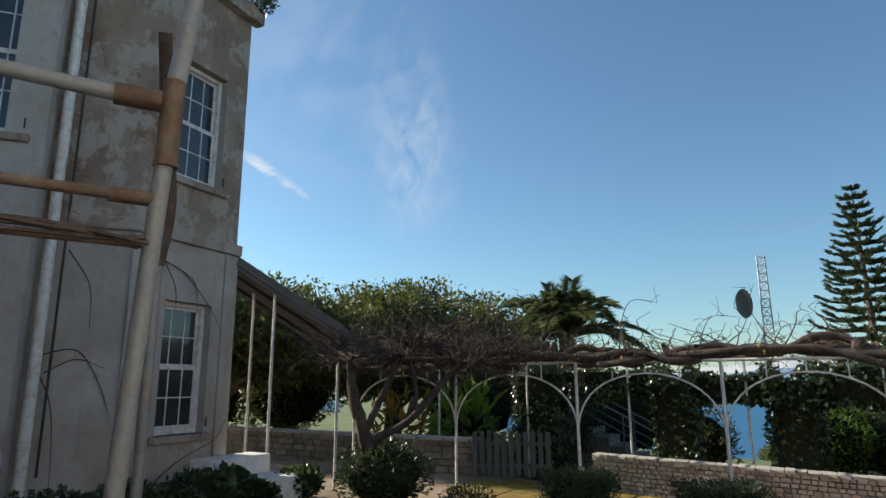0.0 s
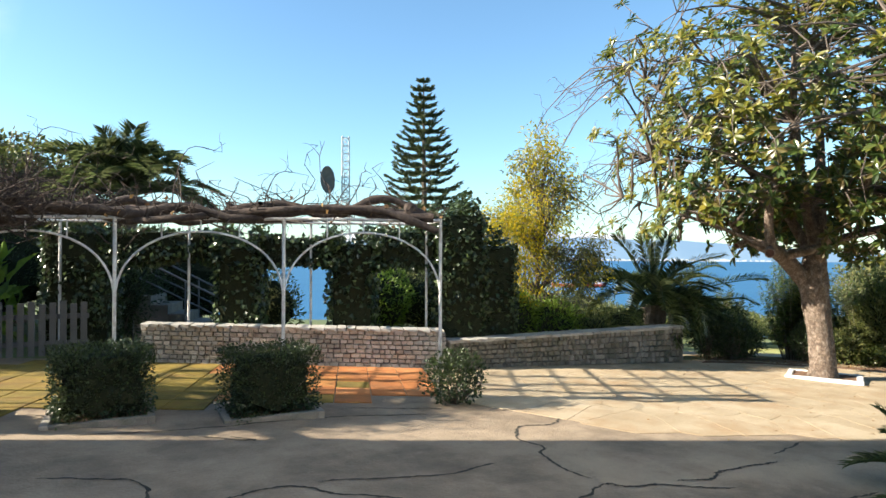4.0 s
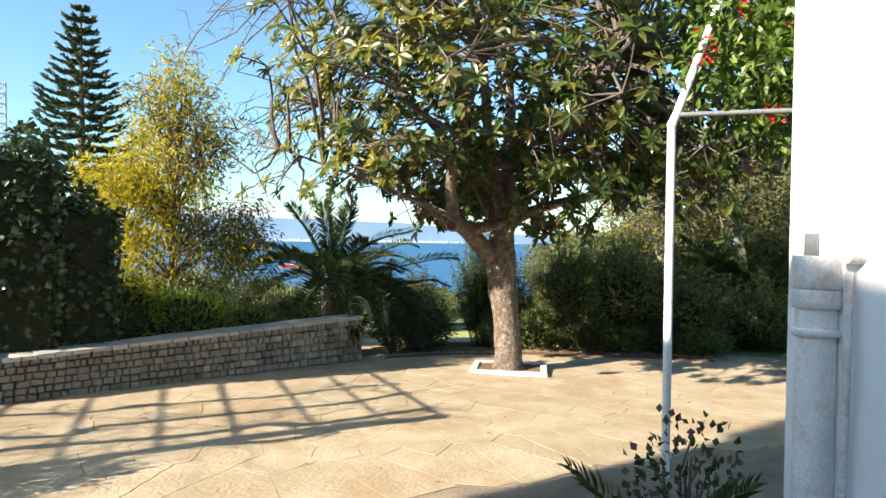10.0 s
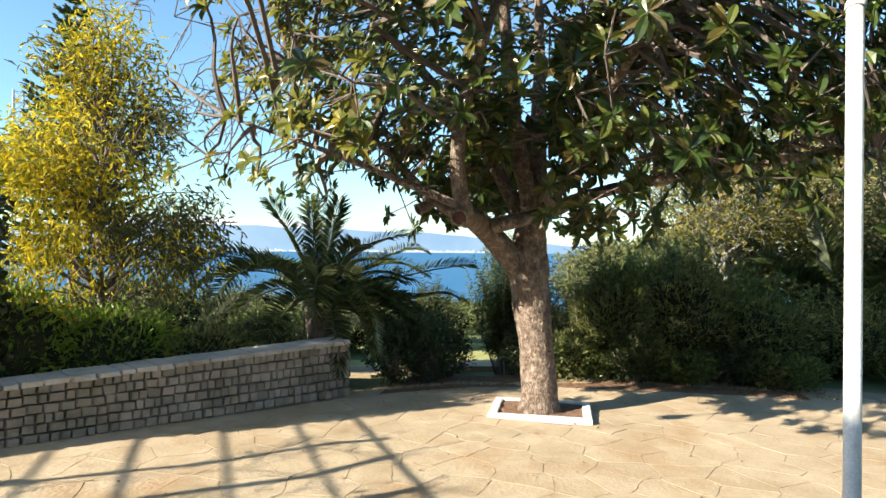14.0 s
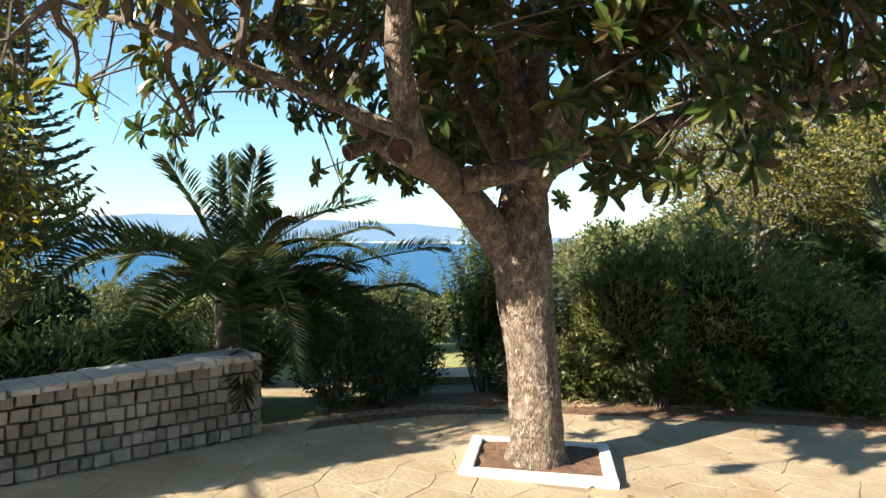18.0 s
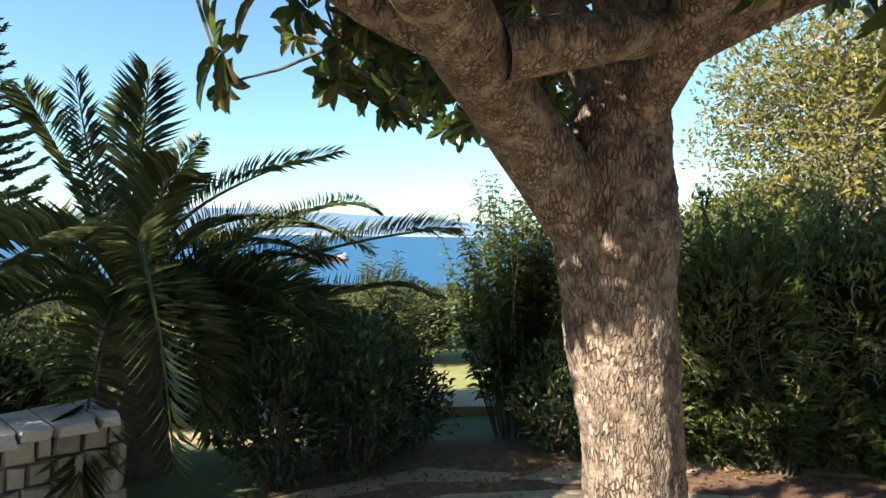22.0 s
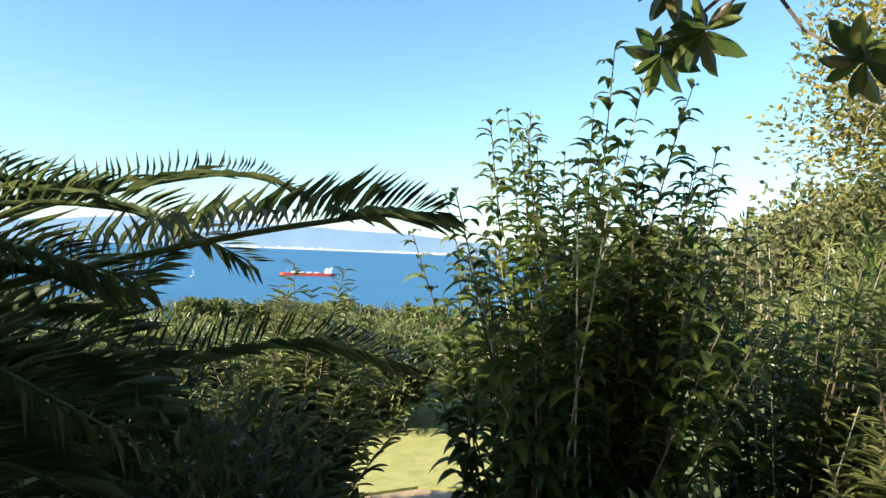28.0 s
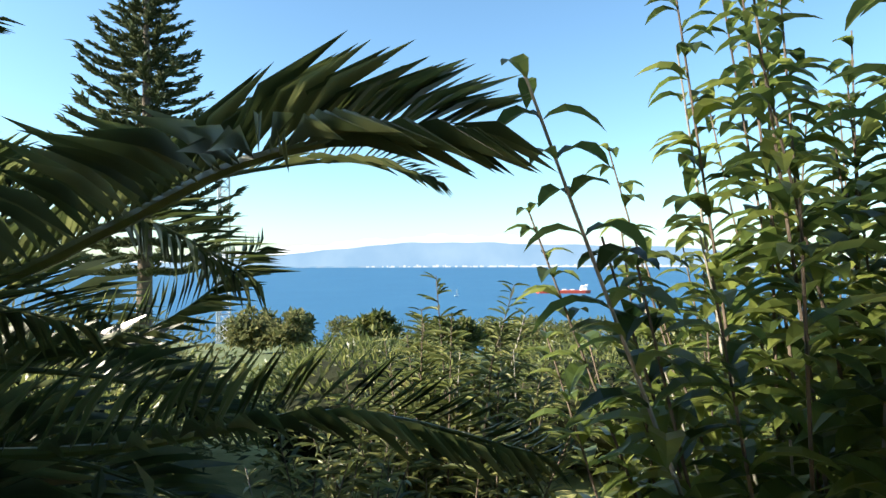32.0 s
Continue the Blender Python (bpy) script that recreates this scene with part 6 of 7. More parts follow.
for p, h, cr, m_ in (((22.8, 5.6), 3.3, (1.9, 1.9), L_OLIVE), ((24, 2.0), 6.5, (2.8, 2.8), L_AUTUMN), ((21.5, -0.5), 6.0, (2.4, 2.4), L_OLIVE), ((27, 8.5), 3.2, (2.6, 2.4), L_OLIVE), ((28, 2.5), 6.5, (2.6, 2.6), L_CANOPY), ((20.5, -3.5), 6.0, (2.6, 2.6), L_CANOPY), ((34, 11), 3.8, (3.2, 3), L_OLIVE), ((19.0, 1.0), 5.0, (1.8, 1.8), L_OLIVE)):
    tree("garden_tree", p, h, cr, 15000, 0.07 + 0.04 * cr[0], 0.03 + 0.022 * cr[0], m_, "grey-green garden tree with a thin trunk", 0.1, BARK_DARK, clumps=130, crown_base=0.15, loose=0.25)

tree("pale_trunk_tree", (19.42, 4.85), 5.1, (1.7, 1.6), 15000, 0.10, 0.045, L_AUTUMN, "thin tree with a pale trunk and sparse autumn leaves", 0.10, PALE_BARK, clumps=110, crown_base=0.42, loose=0.26)

# ---- the vine over the pergola ----
vine = thing("grape_vine", (0, 0, 0), "bare old vine with a gnarled trunk spread over the pergola", "vine")
a = Acc()
vt = spline([(-0.82, 8.2, -0.05), (-0.9, 8.21, 0.38), (-0.96, 8.21, 0.75), (-1.06, 8.22, 1.1), (-1.16, 8.23, 1.45), (-1.2, 8.2, 1.85)], 40)
bark_trunk(a, vt, np.interp(np.linspace(0, 1, 40), [0, 0.1, 0.5, 1], [0.2, 0.13, 0.09, 0.05]), 20, 0.35)
part("trunk", a, VINE, vine, smooth=True)
for pts, r in (([(-0.97, 8.21, 0.8), (-0.72, 8.15, 0.96), (-0.44, 8.08, 1.11), (-0.13, 7.99, 1.44), (0.0, 7.96, 1.6), (0.3, 7.88, 1.85)], 0.055), ([(-1.0, 8.2, 0.95), (-0.85, 8.3, 1.3), (-0.7, 8.25, 1.6), (-0.55, 8.1, 1.9)], 0.05), ([(-0.5, 8.1, 1.08), (-0.35, 8.2, 1.4), (-0.42, 8.15, 1.85)], 0.04)):
    a = Acc()
    bark_trunk(a, spline(pts, 20), np.linspace(r, r * 0.6, 20), 10, 0.25)
    part("stem", a, VINE, vine, smooth=True)
cord = []
for off, z, r in ((0.0, 0.08, 0.05), (-0.1, 0.02, 0.04), (0.3, 0.1, 0.045), (0.9, 0.12, 0.035), (1.5, 0.14, 0.03)):
    pts = []
    for x in np.arange(-1.6, 5.3, 0.5):
        y = 9.553 - 0.5206 * x + off * 0.885
        pts.append((x + off * 0.467 + rng.normal() * 0.05, y + rng.normal() * 0.1, BEAM_Z + z + rng.normal() * 0.06))
    ln = spline(pts, 80)
    a = Acc()
    bark_trunk(a, ln, r * (1 + 0.25 * rng.random(80)), 9, 0.3)
    part("cordon", a, VINE, vine, smooth=True)
    cord.append(ln)
for pts in ([(-1.2, 8.2, 1.8), (-0.6, 8.5, 1.95), (0.2, 8.9, 1.9), (1.2, 8.85, 1.95), (2.2, 8.4, 1.95)], [(-1.2, 8.2, 1.8), (-1.5, 8.7, 2.0), (-1.4, 9.4, 2.05), (-0.8, 9.9, 2.0)], [(0.3, 7.95, 1.8), (0.6, 8.4, 1.95), (1.0, 8.9, 1.95)], [(-0.55, 8.1, 1.85), (-0.2, 8.7, 2.05), (0.0, 9.4, 2.0)]):
    ln = spline(np.array(pts) + rng.normal(size=(len(pts), 3)) * 0.04, 60)
    a = Acc()
    bark_trunk(a, ln, np.linspace(0.055, 0.035, 60) * (1 + 0.25 * rng.random(60)), 9, 0.3)
    part("cordon", a, VINE, vine, smooth=True)
    cord.append(ln)
cord = np.vstack(cord)
a = Acc()
for k in range(22):  # pruned knobs
    p = cord[rng.integers(len(cord))]
    bark_trunk(a, spline([p, p + (rng.normal() * 0.04, rng.normal() * 0.04, 0.09), p + (rng.normal() * 0.05, rng.normal() * 0.05, rng.uniform(0.12, 0.24))], 6), [0.05, 0.055, 0.06, 0.06, 0.055, 0.03], 8, 0.3)
part("knob_growth", a, VINE, vine, kind="stuff")
a = Acc()
for k in range(1350):
    p = cord[rng.integers(len(cord))]
    left = p[0] < 1.0
    if not left and rng.random() < 0.68:
        continue
    up = rng.uniform(0.05, 0.42) * (1.15 if left else 1.0) * (1.9 if rng.random() < 0.06 else 1)
    d = np.array([rng.normal() * 0.4, rng.normal() * 0.35, up if rng.random() < 0.75 else -0.25 * rng.random()])
    ln = branch_line(p, p + d, rng.normal() * 0.08, 0.25, 6)
    tube_to(a, ln, np.linspace(0.009, 0.0028, 6), 4)
    for q in range(2):
        b = ln[rng.integers(2, 6)]
        tube_to(a, branch_line(b, b + rng.normal(size=3) * 0.11, 0, 0.2, 3), np.linspace(0.0045, 0.002, 3), 3)
for x0, y0, h in ((0.95, 8.9, 0.95), (1.35, 8.8, 0.7), (2.3, 8.3, 0.8), (0.5, 9.2, 0.75), (3.2, 7.9, 0.55), (-0.4, 9.0, 0.5), (3.9, 7.5, 0.4)):  # long free shoots
    ln = spline([(x0, y0, BEAM_Z + 0.1), (x0 + 0.05, y0, BEAM_Z + h * 0.6), (x0 + 0.2, y0, BEAM_Z + h), (x0 + 0.55, y0, BEAM_Z + h * 0.97)], 12)
    tube_to(a, ln, np.linspace(0.009, 0.002, 12), 4)
    for k in range(7):
        b = ln[rng.integers(3, 12)]
        tube_to(a, branch_line(b, b + rng.normal(size=3) * 0.13, 0, 0.2, 4), np.linspace(0.004, 0.002, 4), 3)
part("shoot_growth", a, VINE, vine, kind="stuff")
a = Acc()
p = cord[rng.integers(len(cord), size=160)] + rng.normal(size=(160, 3)) * (0.1, 0.1, 0.08)
leaves(a, p, rnd_dirs(160, -0.6), rnd_dirs(160), 0.07, 0.06)
part("dry_foliage", a, L_DRY, vine, kind="stuff")

# ---- ivy-grown arches and greenery behind the garden wall ----
def ivy(place, radii, z0, n, label="dense glossy ivy on an old arch behind the wall", turn=-28):
    s = thing("ivy_clump", (place[0], place[1], gz(*place)), label, "ivy", "ivy behind the wall", turn=turn)
    rx, ry, h = radii
    p = rng.uniform(-1, 1, (n, 3))
    ax = rng.integers(0, 3, n)
    p[np.arange(n), ax] = np.where(rng.random(n) < 0.5, -1, 1) * rng.uniform(0.75, 1.05, n)
    p *= 1 + 0.14 * np.sin(p[:, [1, 2, 0]] * 4 + place[0])
    p = p * (rx, ry, h / 2) + (0, 0, z0 + h / 2)
    a = Acc()
    d = unit(p - (0, 0, z0 + h / 2)) * 0.5 + rng.normal(size=p.shape) * 0.5 + (0, 0, -0.7)
    leaves(a, p, d, unit(p - (0, 0, z0 + h / 2)) + rng.normal(size=p.shape) * 0.5, 0.085 * rng.uniform(0.6, 1.2, n), 0.08 * rng.uniform(0.7, 1.2, n))
    part("foliage", a, L_IVY, s, kind="stuff")
    # dark box added for the shade within the ivy
    part("shade_core", box_bm((-rx * 0.85, -ry * 0.85, z0), (rx * 0.85, ry * 0.85, z0 + h * 0.93), min(rx, ry) * 0.3), INNER, s)


for place, radii, z0, n in (((3.88, 10.75), (0.33, 0.35, 1.95), 0.0, 2400), ((5.42, 9.95), (0.36, 0.35, 2.0), 0.0, 2400), ((6.95, 9.15), (0.42, 0.4, 2.6), 0.0, 3400), ((4.65, 10.35), (0.6, 0.3, 0.45), 1.5, 1500), ((6.2, 9.55), (0.5, 0.3, 0.6), 1.55, 1500), ((2.9, 11.3), (0.8, 0.3, 0.5), 1.45, 1700), ((1.85, 12.0), (0.5, 0.4, 2.0), 0.0, 2600), ((7.6, 9.0), (0.35, 0.35, 2.1), 0.0, 1800)):
    ivy(place, radii, z0, n)
for p, r, n, m_, nm in (((8.1, 9.25), (0.8, 0.5, 1.25), 2600, L_BRIGHT, "bright"), ((9.0, 9.05), (0.8, 0.4, 1.05), 2600, L_BRIGHT, "bright"), ((10.0, 8.9), (0.7, 0.4, 0.8), 2600, L_OLEANDER, "dark"), ((10.9, 9.2), (0.8, 0.6, 0.9), 2600, L_OLEANDER, "dark"), ((6.9, 11.9), (0.9, 0.7, 1.6), 3600, L_BRIGHT, "bright"), ((4.7, 12.0), (0.7, 0.6, 1.4), 2600, L_OLIVE, "grey"), ((8.6, 12.2), (1.3, 1.0, 1.7), 3600, L_OLEANDER, "dark"), ((11.0, 12.0), (1.3, 1.2, 1.6), 3600, L_OLEANDER, "dark"), ((13.5, 12.5), (1.4, 1.2, 1.5), 3600, L_OLIVE, "grey"), ((2.6, 14.0), (1.0, 0.8, 1.7), 3000, L_HEDGE, "dark"), ((0.6, 14.5), (1.2, 0.8, 2.2), 3600, L_HEDGE, "dark"), ((2.3, 12.9), (0.7, 0.5, 1.7), 3000, L_HEDGE, "dark"), ((4.4, 15.5), (1.3, 0.9, 2.1), 3600, L_HEDGE, "dark"), ((3.2, 16.5), (1.6, 1.0, 2.4), 3600, L_HEDGE, "dark"), ((7.6, 12.6), (0.9, 0.7, 1.8), 3600, L_OLEANDER, "dark")):
    shrub("garden_bush", p, r, n, 0.09, 0.03, m_, {"bright": "bright green bush behind the garden wall", "dark": "dark green bush behind the garden wall", "grey": "grey-green bush behind the garden wall"}[nm], 18, "bush", "ball", shell=0.5)
shrub("leafy_plant", (-0.9, 13.9), (0.7, 0.4, 1.2), 110, 0.4, 0.1, ORANGE_LEAF, "large yellow-leaved plant behind the back wall", 12, "plant", "ball", shell=0.2)
shrub("leafy_plant", (0.5, 13.2), (0.7, 0.4, 1.5), 110, 0.5, 0.16, L_BRIGHT, "large green-leaved plant behind the back wall", 12, "plant", "ball", shell=0.2)
for i, (x, y) in enumerate(((-6.5, 17), (-4.5, 18.5), (-9, 18), (-12, 20))):
    shrub("garden_bush", (x, y), (1.5, 1.2, 1.9 + 0.3 * (i % 2)), 3600, 0.12, 0.06, L_CANOPY, "green bushes along the drive", 18, "bush", "ball", shell=0.5)

# stair beyond the wall; shade on its white rails is put into grey paint
stair = thing("garden_stair", (3.6, 13.0, gz(3.6, 13.0)), "garden stair with thin white handrails", "stair", turn=-28)
for i in range(5):
    part("step", box_bm((-0.9 + 0.3 * i, 0, 0), (-0.6 + 0.3 * i, 1.0, 0.85 - 0.17 * i), 0.01), STONE_DARK, stair)
for dy in (0.0, 1.0):
    a = Acc()
    tube_to(a, [(-0.95, dy, 1.6), (0.7, dy, 0.75)], 0.02, 8, True)
    part("handrail", a, PIPE_GREY, stair, smooth=True)
    a = Acc()
    tube_to(a, [(-0.95, dy, 1.25), (0.7, dy, 0.4)], 0.015, 8, True)
    part("handrail", a, PIPE_GREY, stair, smooth=True)
    for u in (-0.9, 0.0, 0.65):
        a = Acc()
        tube_to(a, [(u, dy, 0.0), (u, dy, 1.6 - 0.515 * (u + 0.95))], 0.017, 8, True)
        part("rail_post", a, PIPE_GREY, stair, smooth=True)

# a far house with a red roof by the drive
RED_ROOF = mat("red_roof_tile", [(0.22, 0.06, 0.04), (0.34, 0.10, 0.06)], scale=3, rough=0.9, coords="World")
fh = thing("far_house", (-15.0, 66.0, gz(-15, 66) - 0.2), "distant white house with a red roof", "house")
part("wall", box_bm((-4, -3, 0), (4, 3, 2.6), 0.05), WALL_WHITE, fh)
bm = bmesh.new()
vs = [bm.verts.new(c) for c in ((-4.4, -3.4, 2.6), (4.4, -3.4, 2.6), (4.4, 3.4, 2.6), (-4.4, 3.4, 2.6), (-2, 0, 4.2), (2, 0, 4.2))]
for f in ((0, 1, 5, 4), (1, 2, 5), (2, 3, 4, 5), (3, 0, 4), (3, 2, 1, 0)):
    bm.faces.new([vs[i] for i in f])
part("roof", bm, RED_ROOF, fh)
for x in (-2.5, 0, 2.5):
    part("window", box_bm((x - 0.5, -3.04, 0.9), (x + 0.5, -2.98, 2.0), 0.02), GLASS_DARK, fh)

# ---- planting by the white house ----
bed_n = np.array([-0.458, 0.889])


def by_wall(s, out):
    """A place s metres back from the white house's corner and out from its wall."""
    return H2 - U2 * s + bed_n * out


bed = thing("flower_bed", (0, 0, 0), "narrow flower bed with a rough kerb along the white wall", "flower bed")
x0y0, x1y1 = by_wall(-0.75, 0.56), by_wall(4.6, 0.56)
for k in range(8):
    p, q = x0y0 + (x1y1 - x0y0) * k / 8, x0y0 + (x1y1 - x0y0) * (k + 0.97) / 8
    L = float(np.linalg.norm(q - p))
    part("kerb_stone", box_bm((0, -0.05, -0.1), (L, 0.05, 0.07 + 0.012 * (k % 3)), 0.015, pose(p[0], p[1], gz(*p), 0, 0, math.degrees(math.atan2(q[1] - p[1], q[0] - p[0])))), COPING, bed)
so = [tuple(by_wall(-0.7, 0.51)), tuple(by_wall(-0.7, 0.02)), tuple(by_wall(4.6, 0.02)), tuple(by_wall(4.6, 0.51))]
part("soil", poly_mesh("soil", *slab(so, 0.03, 0.1), SOIL), SOIL, bed)
boug_at = by_wall(2.95, 0.22)
boug = thing("bougainvillea", (boug_at[0], boug_at[1], gz(*boug_at)), "purple bougainvillea with twisted pale stems on the white wall", "climber")
st, lv, br = Acc(), Acc(), Acc()
along = np.array([*U2, 0.0])
outw = np.array([*bed_n, 0.0])
heads = []
for n_, (s0, s1), (o0, o1), (z0_, z1_) in ((92, (-0.9, 0.8), (-0.1, 0.42), (0.95, 2.2)), (14, (-0.9, 0.5), (0.0, 0.35), (0.1, 0.9)), (9, (0.75, 0.98), (0.05, 0.36), (1.0, 1.7)), (10, (-0.7, 0.5), (-0.1, 0.25), (2.1, 2.5))):
    for k in range(n_):
        heads.append(along * rng.uniform(s0, s1) + outw * rng.uniform(o0, o1) + np.array([0, 0, rng.uniform(z0_, z1_)]))
for c in heads:
    root = along * rng.normal() * 0.12
    if rng.random() < 0.3:
        ln = spline([root, root + along * rng.normal() * 0.2 + (0, 0, min(0.8, c[2] * 0.6)), c - outw * 0.15, c], 10)
        tube_to(st, ln, np.linspace(0.012, 0.003, 10), 6)
    m = 115
    q = c + in_ellipsoid(m, (0, 0, 0), (0.2, 0.2, 0.17), 0.1)
    leaves(lv, q, rnd_dirs(m, -0.8), rnd_dirs(m, 1), 0.045 * rng.uniform(0.6, 1.2, m), 0.030 * rng.uniform(0.7, 1.2, m), LEAF_L)
    if rng.random() < 0.6:
        m = 15
        q = c + outw * 0.17 + rng.normal(size=3) * 0.07 + in_ellipsoid(m, (0, 0, 0), (0.045, 0.045, 0.04), 0.0)
        leaves(br, q, rnd_dirs(m, 0.3), rnd_dirs(m, 0.5), 0.036 * rng.uniform(0.7, 1.2, m), 0.03)
for k in range(5):
    tube_to(st, spline([(0, 0, 0), along * rng.uniform(-0.3, 0.3) + (0, 0, 0.45), along * rng.uniform(0.0, 0.6) + outw * 0.2 + (0, 0, 0.75), along * rng.uniform(0.5, 1.3) + outw * 0.2 + (0, 0, 0.98)], 14), np.linspace(0.022, 0.010, 14), 7)
for k in range(3):
    w0 = along * 0.1 + outw * 0.05 + np.array([0, 0, 0.4 + 0.1 * k])
    tube_to(st, spline([w0 * (1, 1, 0.2), w0, along * (0.35 + 0.1 * k) + outw * (0.05 + 0.05 * k) + (0, 0, 0.66 + 0.1 * k), along * (0.62 + 0.12 * k) + outw * 0.03 * k + (0, 0, 0.86 + 0.12 * k)], 18) + np.cumsum(rng.normal(size=(18, 3)) * 0.016, axis=0), np.linspace(0.011, 0.005, 18) * (1 + 0.3 * rng.random(18)), 7)
part("stem_growth", st, TWIG, boug, kind="stuff")
part("foliage", lv, L_BOUG, boug, kind="stuff")
part("bract_growth", br, BRACT, boug, "magenta bracts", kind="stuff")
sp = by_wall(-0.15, 0.40)
palm("small_palm", (sp[0], sp[1], gz(*sp)), 0.12, [(rng.uniform(0, 360), rng.uniform(20, 75), rng.uniform(0.5, 0.8), rng.uniform(0.15, 0.45)) for _ in range(17)], "small young palm in the flower bed", leaf=0.17, scale=0.25, n=30)
sp2 = by_wall(0.9, 0.46)
palm("small_palm", (sp2[0], sp2[1], gz(*sp2)), 0.1, [(rng.uniform(250, 420), rng.uniform(10, 55), rng.uniform(0.45, 0.75), rng.uniform(0.25, 0.5)) for _ in range(13)], "small young palm leaning over the kerb", leaf=0.17, scale=0.25, n=26)
for s, o, r, hh in ((0.45, 0.26, 0.27, 0.5), (0.95, 0.36, 0.3, 0.42), (1.4, 0.4, 0.28, 0.38), (1.9, 0.36, 0.32, 0.4), (2.6, 0.36, 0.32, 0.42), (0.1, 0.2, 0.2, 0.5), (3.4, 0.36, 0.34, 0.45)):
    q = by_wall(s, o)
    g = shrub("geranium", (q[0], q[1]), (r, r, hh), 520, 0.075, 0.07, L_SHRUB, "leafy geranium in the flower bed", 16, "flowering plant", "ball", shell=0.3, along=0.6)
    fl_ = Acc()
    for k in range(1):
        c = np.array([rng.normal() * r * 0.6, rng.normal() * r * 0.6, hh * 1.05])
        leaves(fl_, c + rng.normal(size=(26, 3)) * 0.022, rnd_dirs(26, 0.8), rnd_dirs(26, 1), 0.03, 0.028)
        tube_to(fl_, [c * (1, 1, 0.5), c], 0.003, 4)
    if s in (0.45, 0.1, 2.6):
        part("flower_head", fl_, RED_PETAL, g, "red flower head")

tb = by_wall(-0.5, 0.22)
shrub("twiggy_bush", (tb[0], tb[1]), (0.34, 0.3, 0.8), 330, 0.055, 0.04, L_BOUG, "open twiggy bush at the corner of the white house", 34, "bush", "ball", shell=0.2)
third = by_wall(0.42, 0.2)
palm("small_palm", (third[0], third[1], gz(*third)), 0.1, [(rng.uniform(0, 360), rng.uniform(30, 75), rng.uniform(0.45, 0.65), rng.uniform(0.2, 0.5)) for _ in range(12)], "small young palm at the foot of the drain pipe", leaf=0.16, scale=0.22, n=26)

# climber with red flowers on the white post
cl_at = np.array([8.9, 2.25])
climb = thing("flowering_climber", (cl_at[0], cl_at[1], gz(*cl_at)), "leafy green climber with red flowers on white rails", "climber")
st, lv, br = Acc(), Acc(), Acc()
for k in range(80):
    c = np.array([rng.uniform(-0.2, 0.9), rng.uniform(-0.7, 0.42), rng.uniform(2.7, 4.6)])
    if c[2] < 3.0 and c[1] > 0.1:
        continue
    if k % 14 == 0:
        tube_to(st, spline([(0.3, -0.8, 0.0), (0.4, -0.8, 1.6), c * (0.6, 0.6, 0.8), c], 9), np.linspace(0.012, 0.004, 9), 5)
    m = 80
    q = c + rng.normal(size=(m, 3)) * (0.2, 0.2, 0.17)
    leaves(lv, q, rnd_dirs(m, -0.9), rnd_dirs(m, 1), 0.10 * rng.uniform(0.6, 1.2, m), 0.055 * rng.uniform(0.7, 1.2, m))
    if rng.random() < 0.25:
        q = c + rng.normal(size=3) * 0.2 + rng.normal(size=(18, 3)) * 0.045
        leaves(br, q, rnd_dirs(18), rnd_dirs(18), 0.05, 0.03)
part("stem_growth", st, BARK_DARK, climb, kind="stuff")
part("foliage", lv, L_BRIGHT_CLIMB, climb, kind="stuff")
part("flower_growth", br, RED_PETAL, climb, "red flowers", kind="stuff")

# ---- shrubs where the walk ends ----
def wand_bush(name, place, n, height, spread, leaf, width, material, label, lean=0.0, gap=0.05, stem_r=0.0075, z_from=0.15, pairs=2, arch=0.12, shape=LEAF_L, droop=0.25):
    """A bush of upright wands with leaves set along each of them."""
    x, y = place
    s = thing(name, (x, y, gz(x, y)), label, "bush")
    for k in range(n):
        r, ang = spread * math.sqrt(rng.random()), rng.uniform(0, 6.28)
        hgt = height * rng.uniform(0.66, 1.0) * (1 - 0.22 * (r / spread) ** 2)
        d = np.array([math.cos(ang), math.sin(ang), 0]) * r
        ln = spline([d * 0.25, d * 0.6 + (0, 0, hgt * 0.45), d + (rng.normal() * 0.12, rng.normal() * 0.12, hgt)], 14)
        a = Acc()
        tube_to(a, ln, np.linspace(stem_r, stem_r * 0.25, 14), 5)
        wand = part("stem", a, PALE_BARK if k % 4 == 0 else BARK_DARK, s)
        t = np.arange(z_from, 1.0, gap / hgt)
        u = np.linspace(0, 1, 14)
        pos = np.stack([np.interp(t, u, ln[:, i]) for i in range(3)], -1)
        a = Acc()
        m = len(t)
        for j in range(pairs):
            an = np.arange(m) * 1.9 + j * math.pi + rng.uniform(0, 6.28)
            dr = np.stack([np.cos(an), np.sin(an), 0.38 + 0 * an], -1) + rng.normal(size=(m, 3)) * 0.2
            sz = leaf * np.interp(t, [0, 0.2, 0.8, 1], [0.8, 1, 0.95, 0.5]) * rng.uniform(0.75, 1.15, m)
            keep_ = rng.random(m) < np.interp(t, [0, 0.3, 1], [0.35, 0.75, 1])
            leaves(a, pos[keep_], dr[keep_], np.stack([-np.cos(an) * droop, -np.sin(an) * droop, np.ones(m)], -1)[keep_], sz[keep_], sz[keep_] * width, shape)
        part("leaf_growth", a, material, wand, kind="stuff")
    return s


wand_bush("laurel_bush", (14.22, 7.2), 104, 2.42, 0.66, 0.12, 0.45, L_SHRUB, "tall leafy shrub of upright wands with glossy leaves", gap=0.04, z_from=0.25, droop=0.3, shape=LEAF_D)
wand_bush("laurel_bush", (15.0, 6.5), 60, 2.1, 0.7, 0.105, 0.42, L_SHRUB, "tall leafy shrub of upright wands with glossy leaves", gap=0.05)
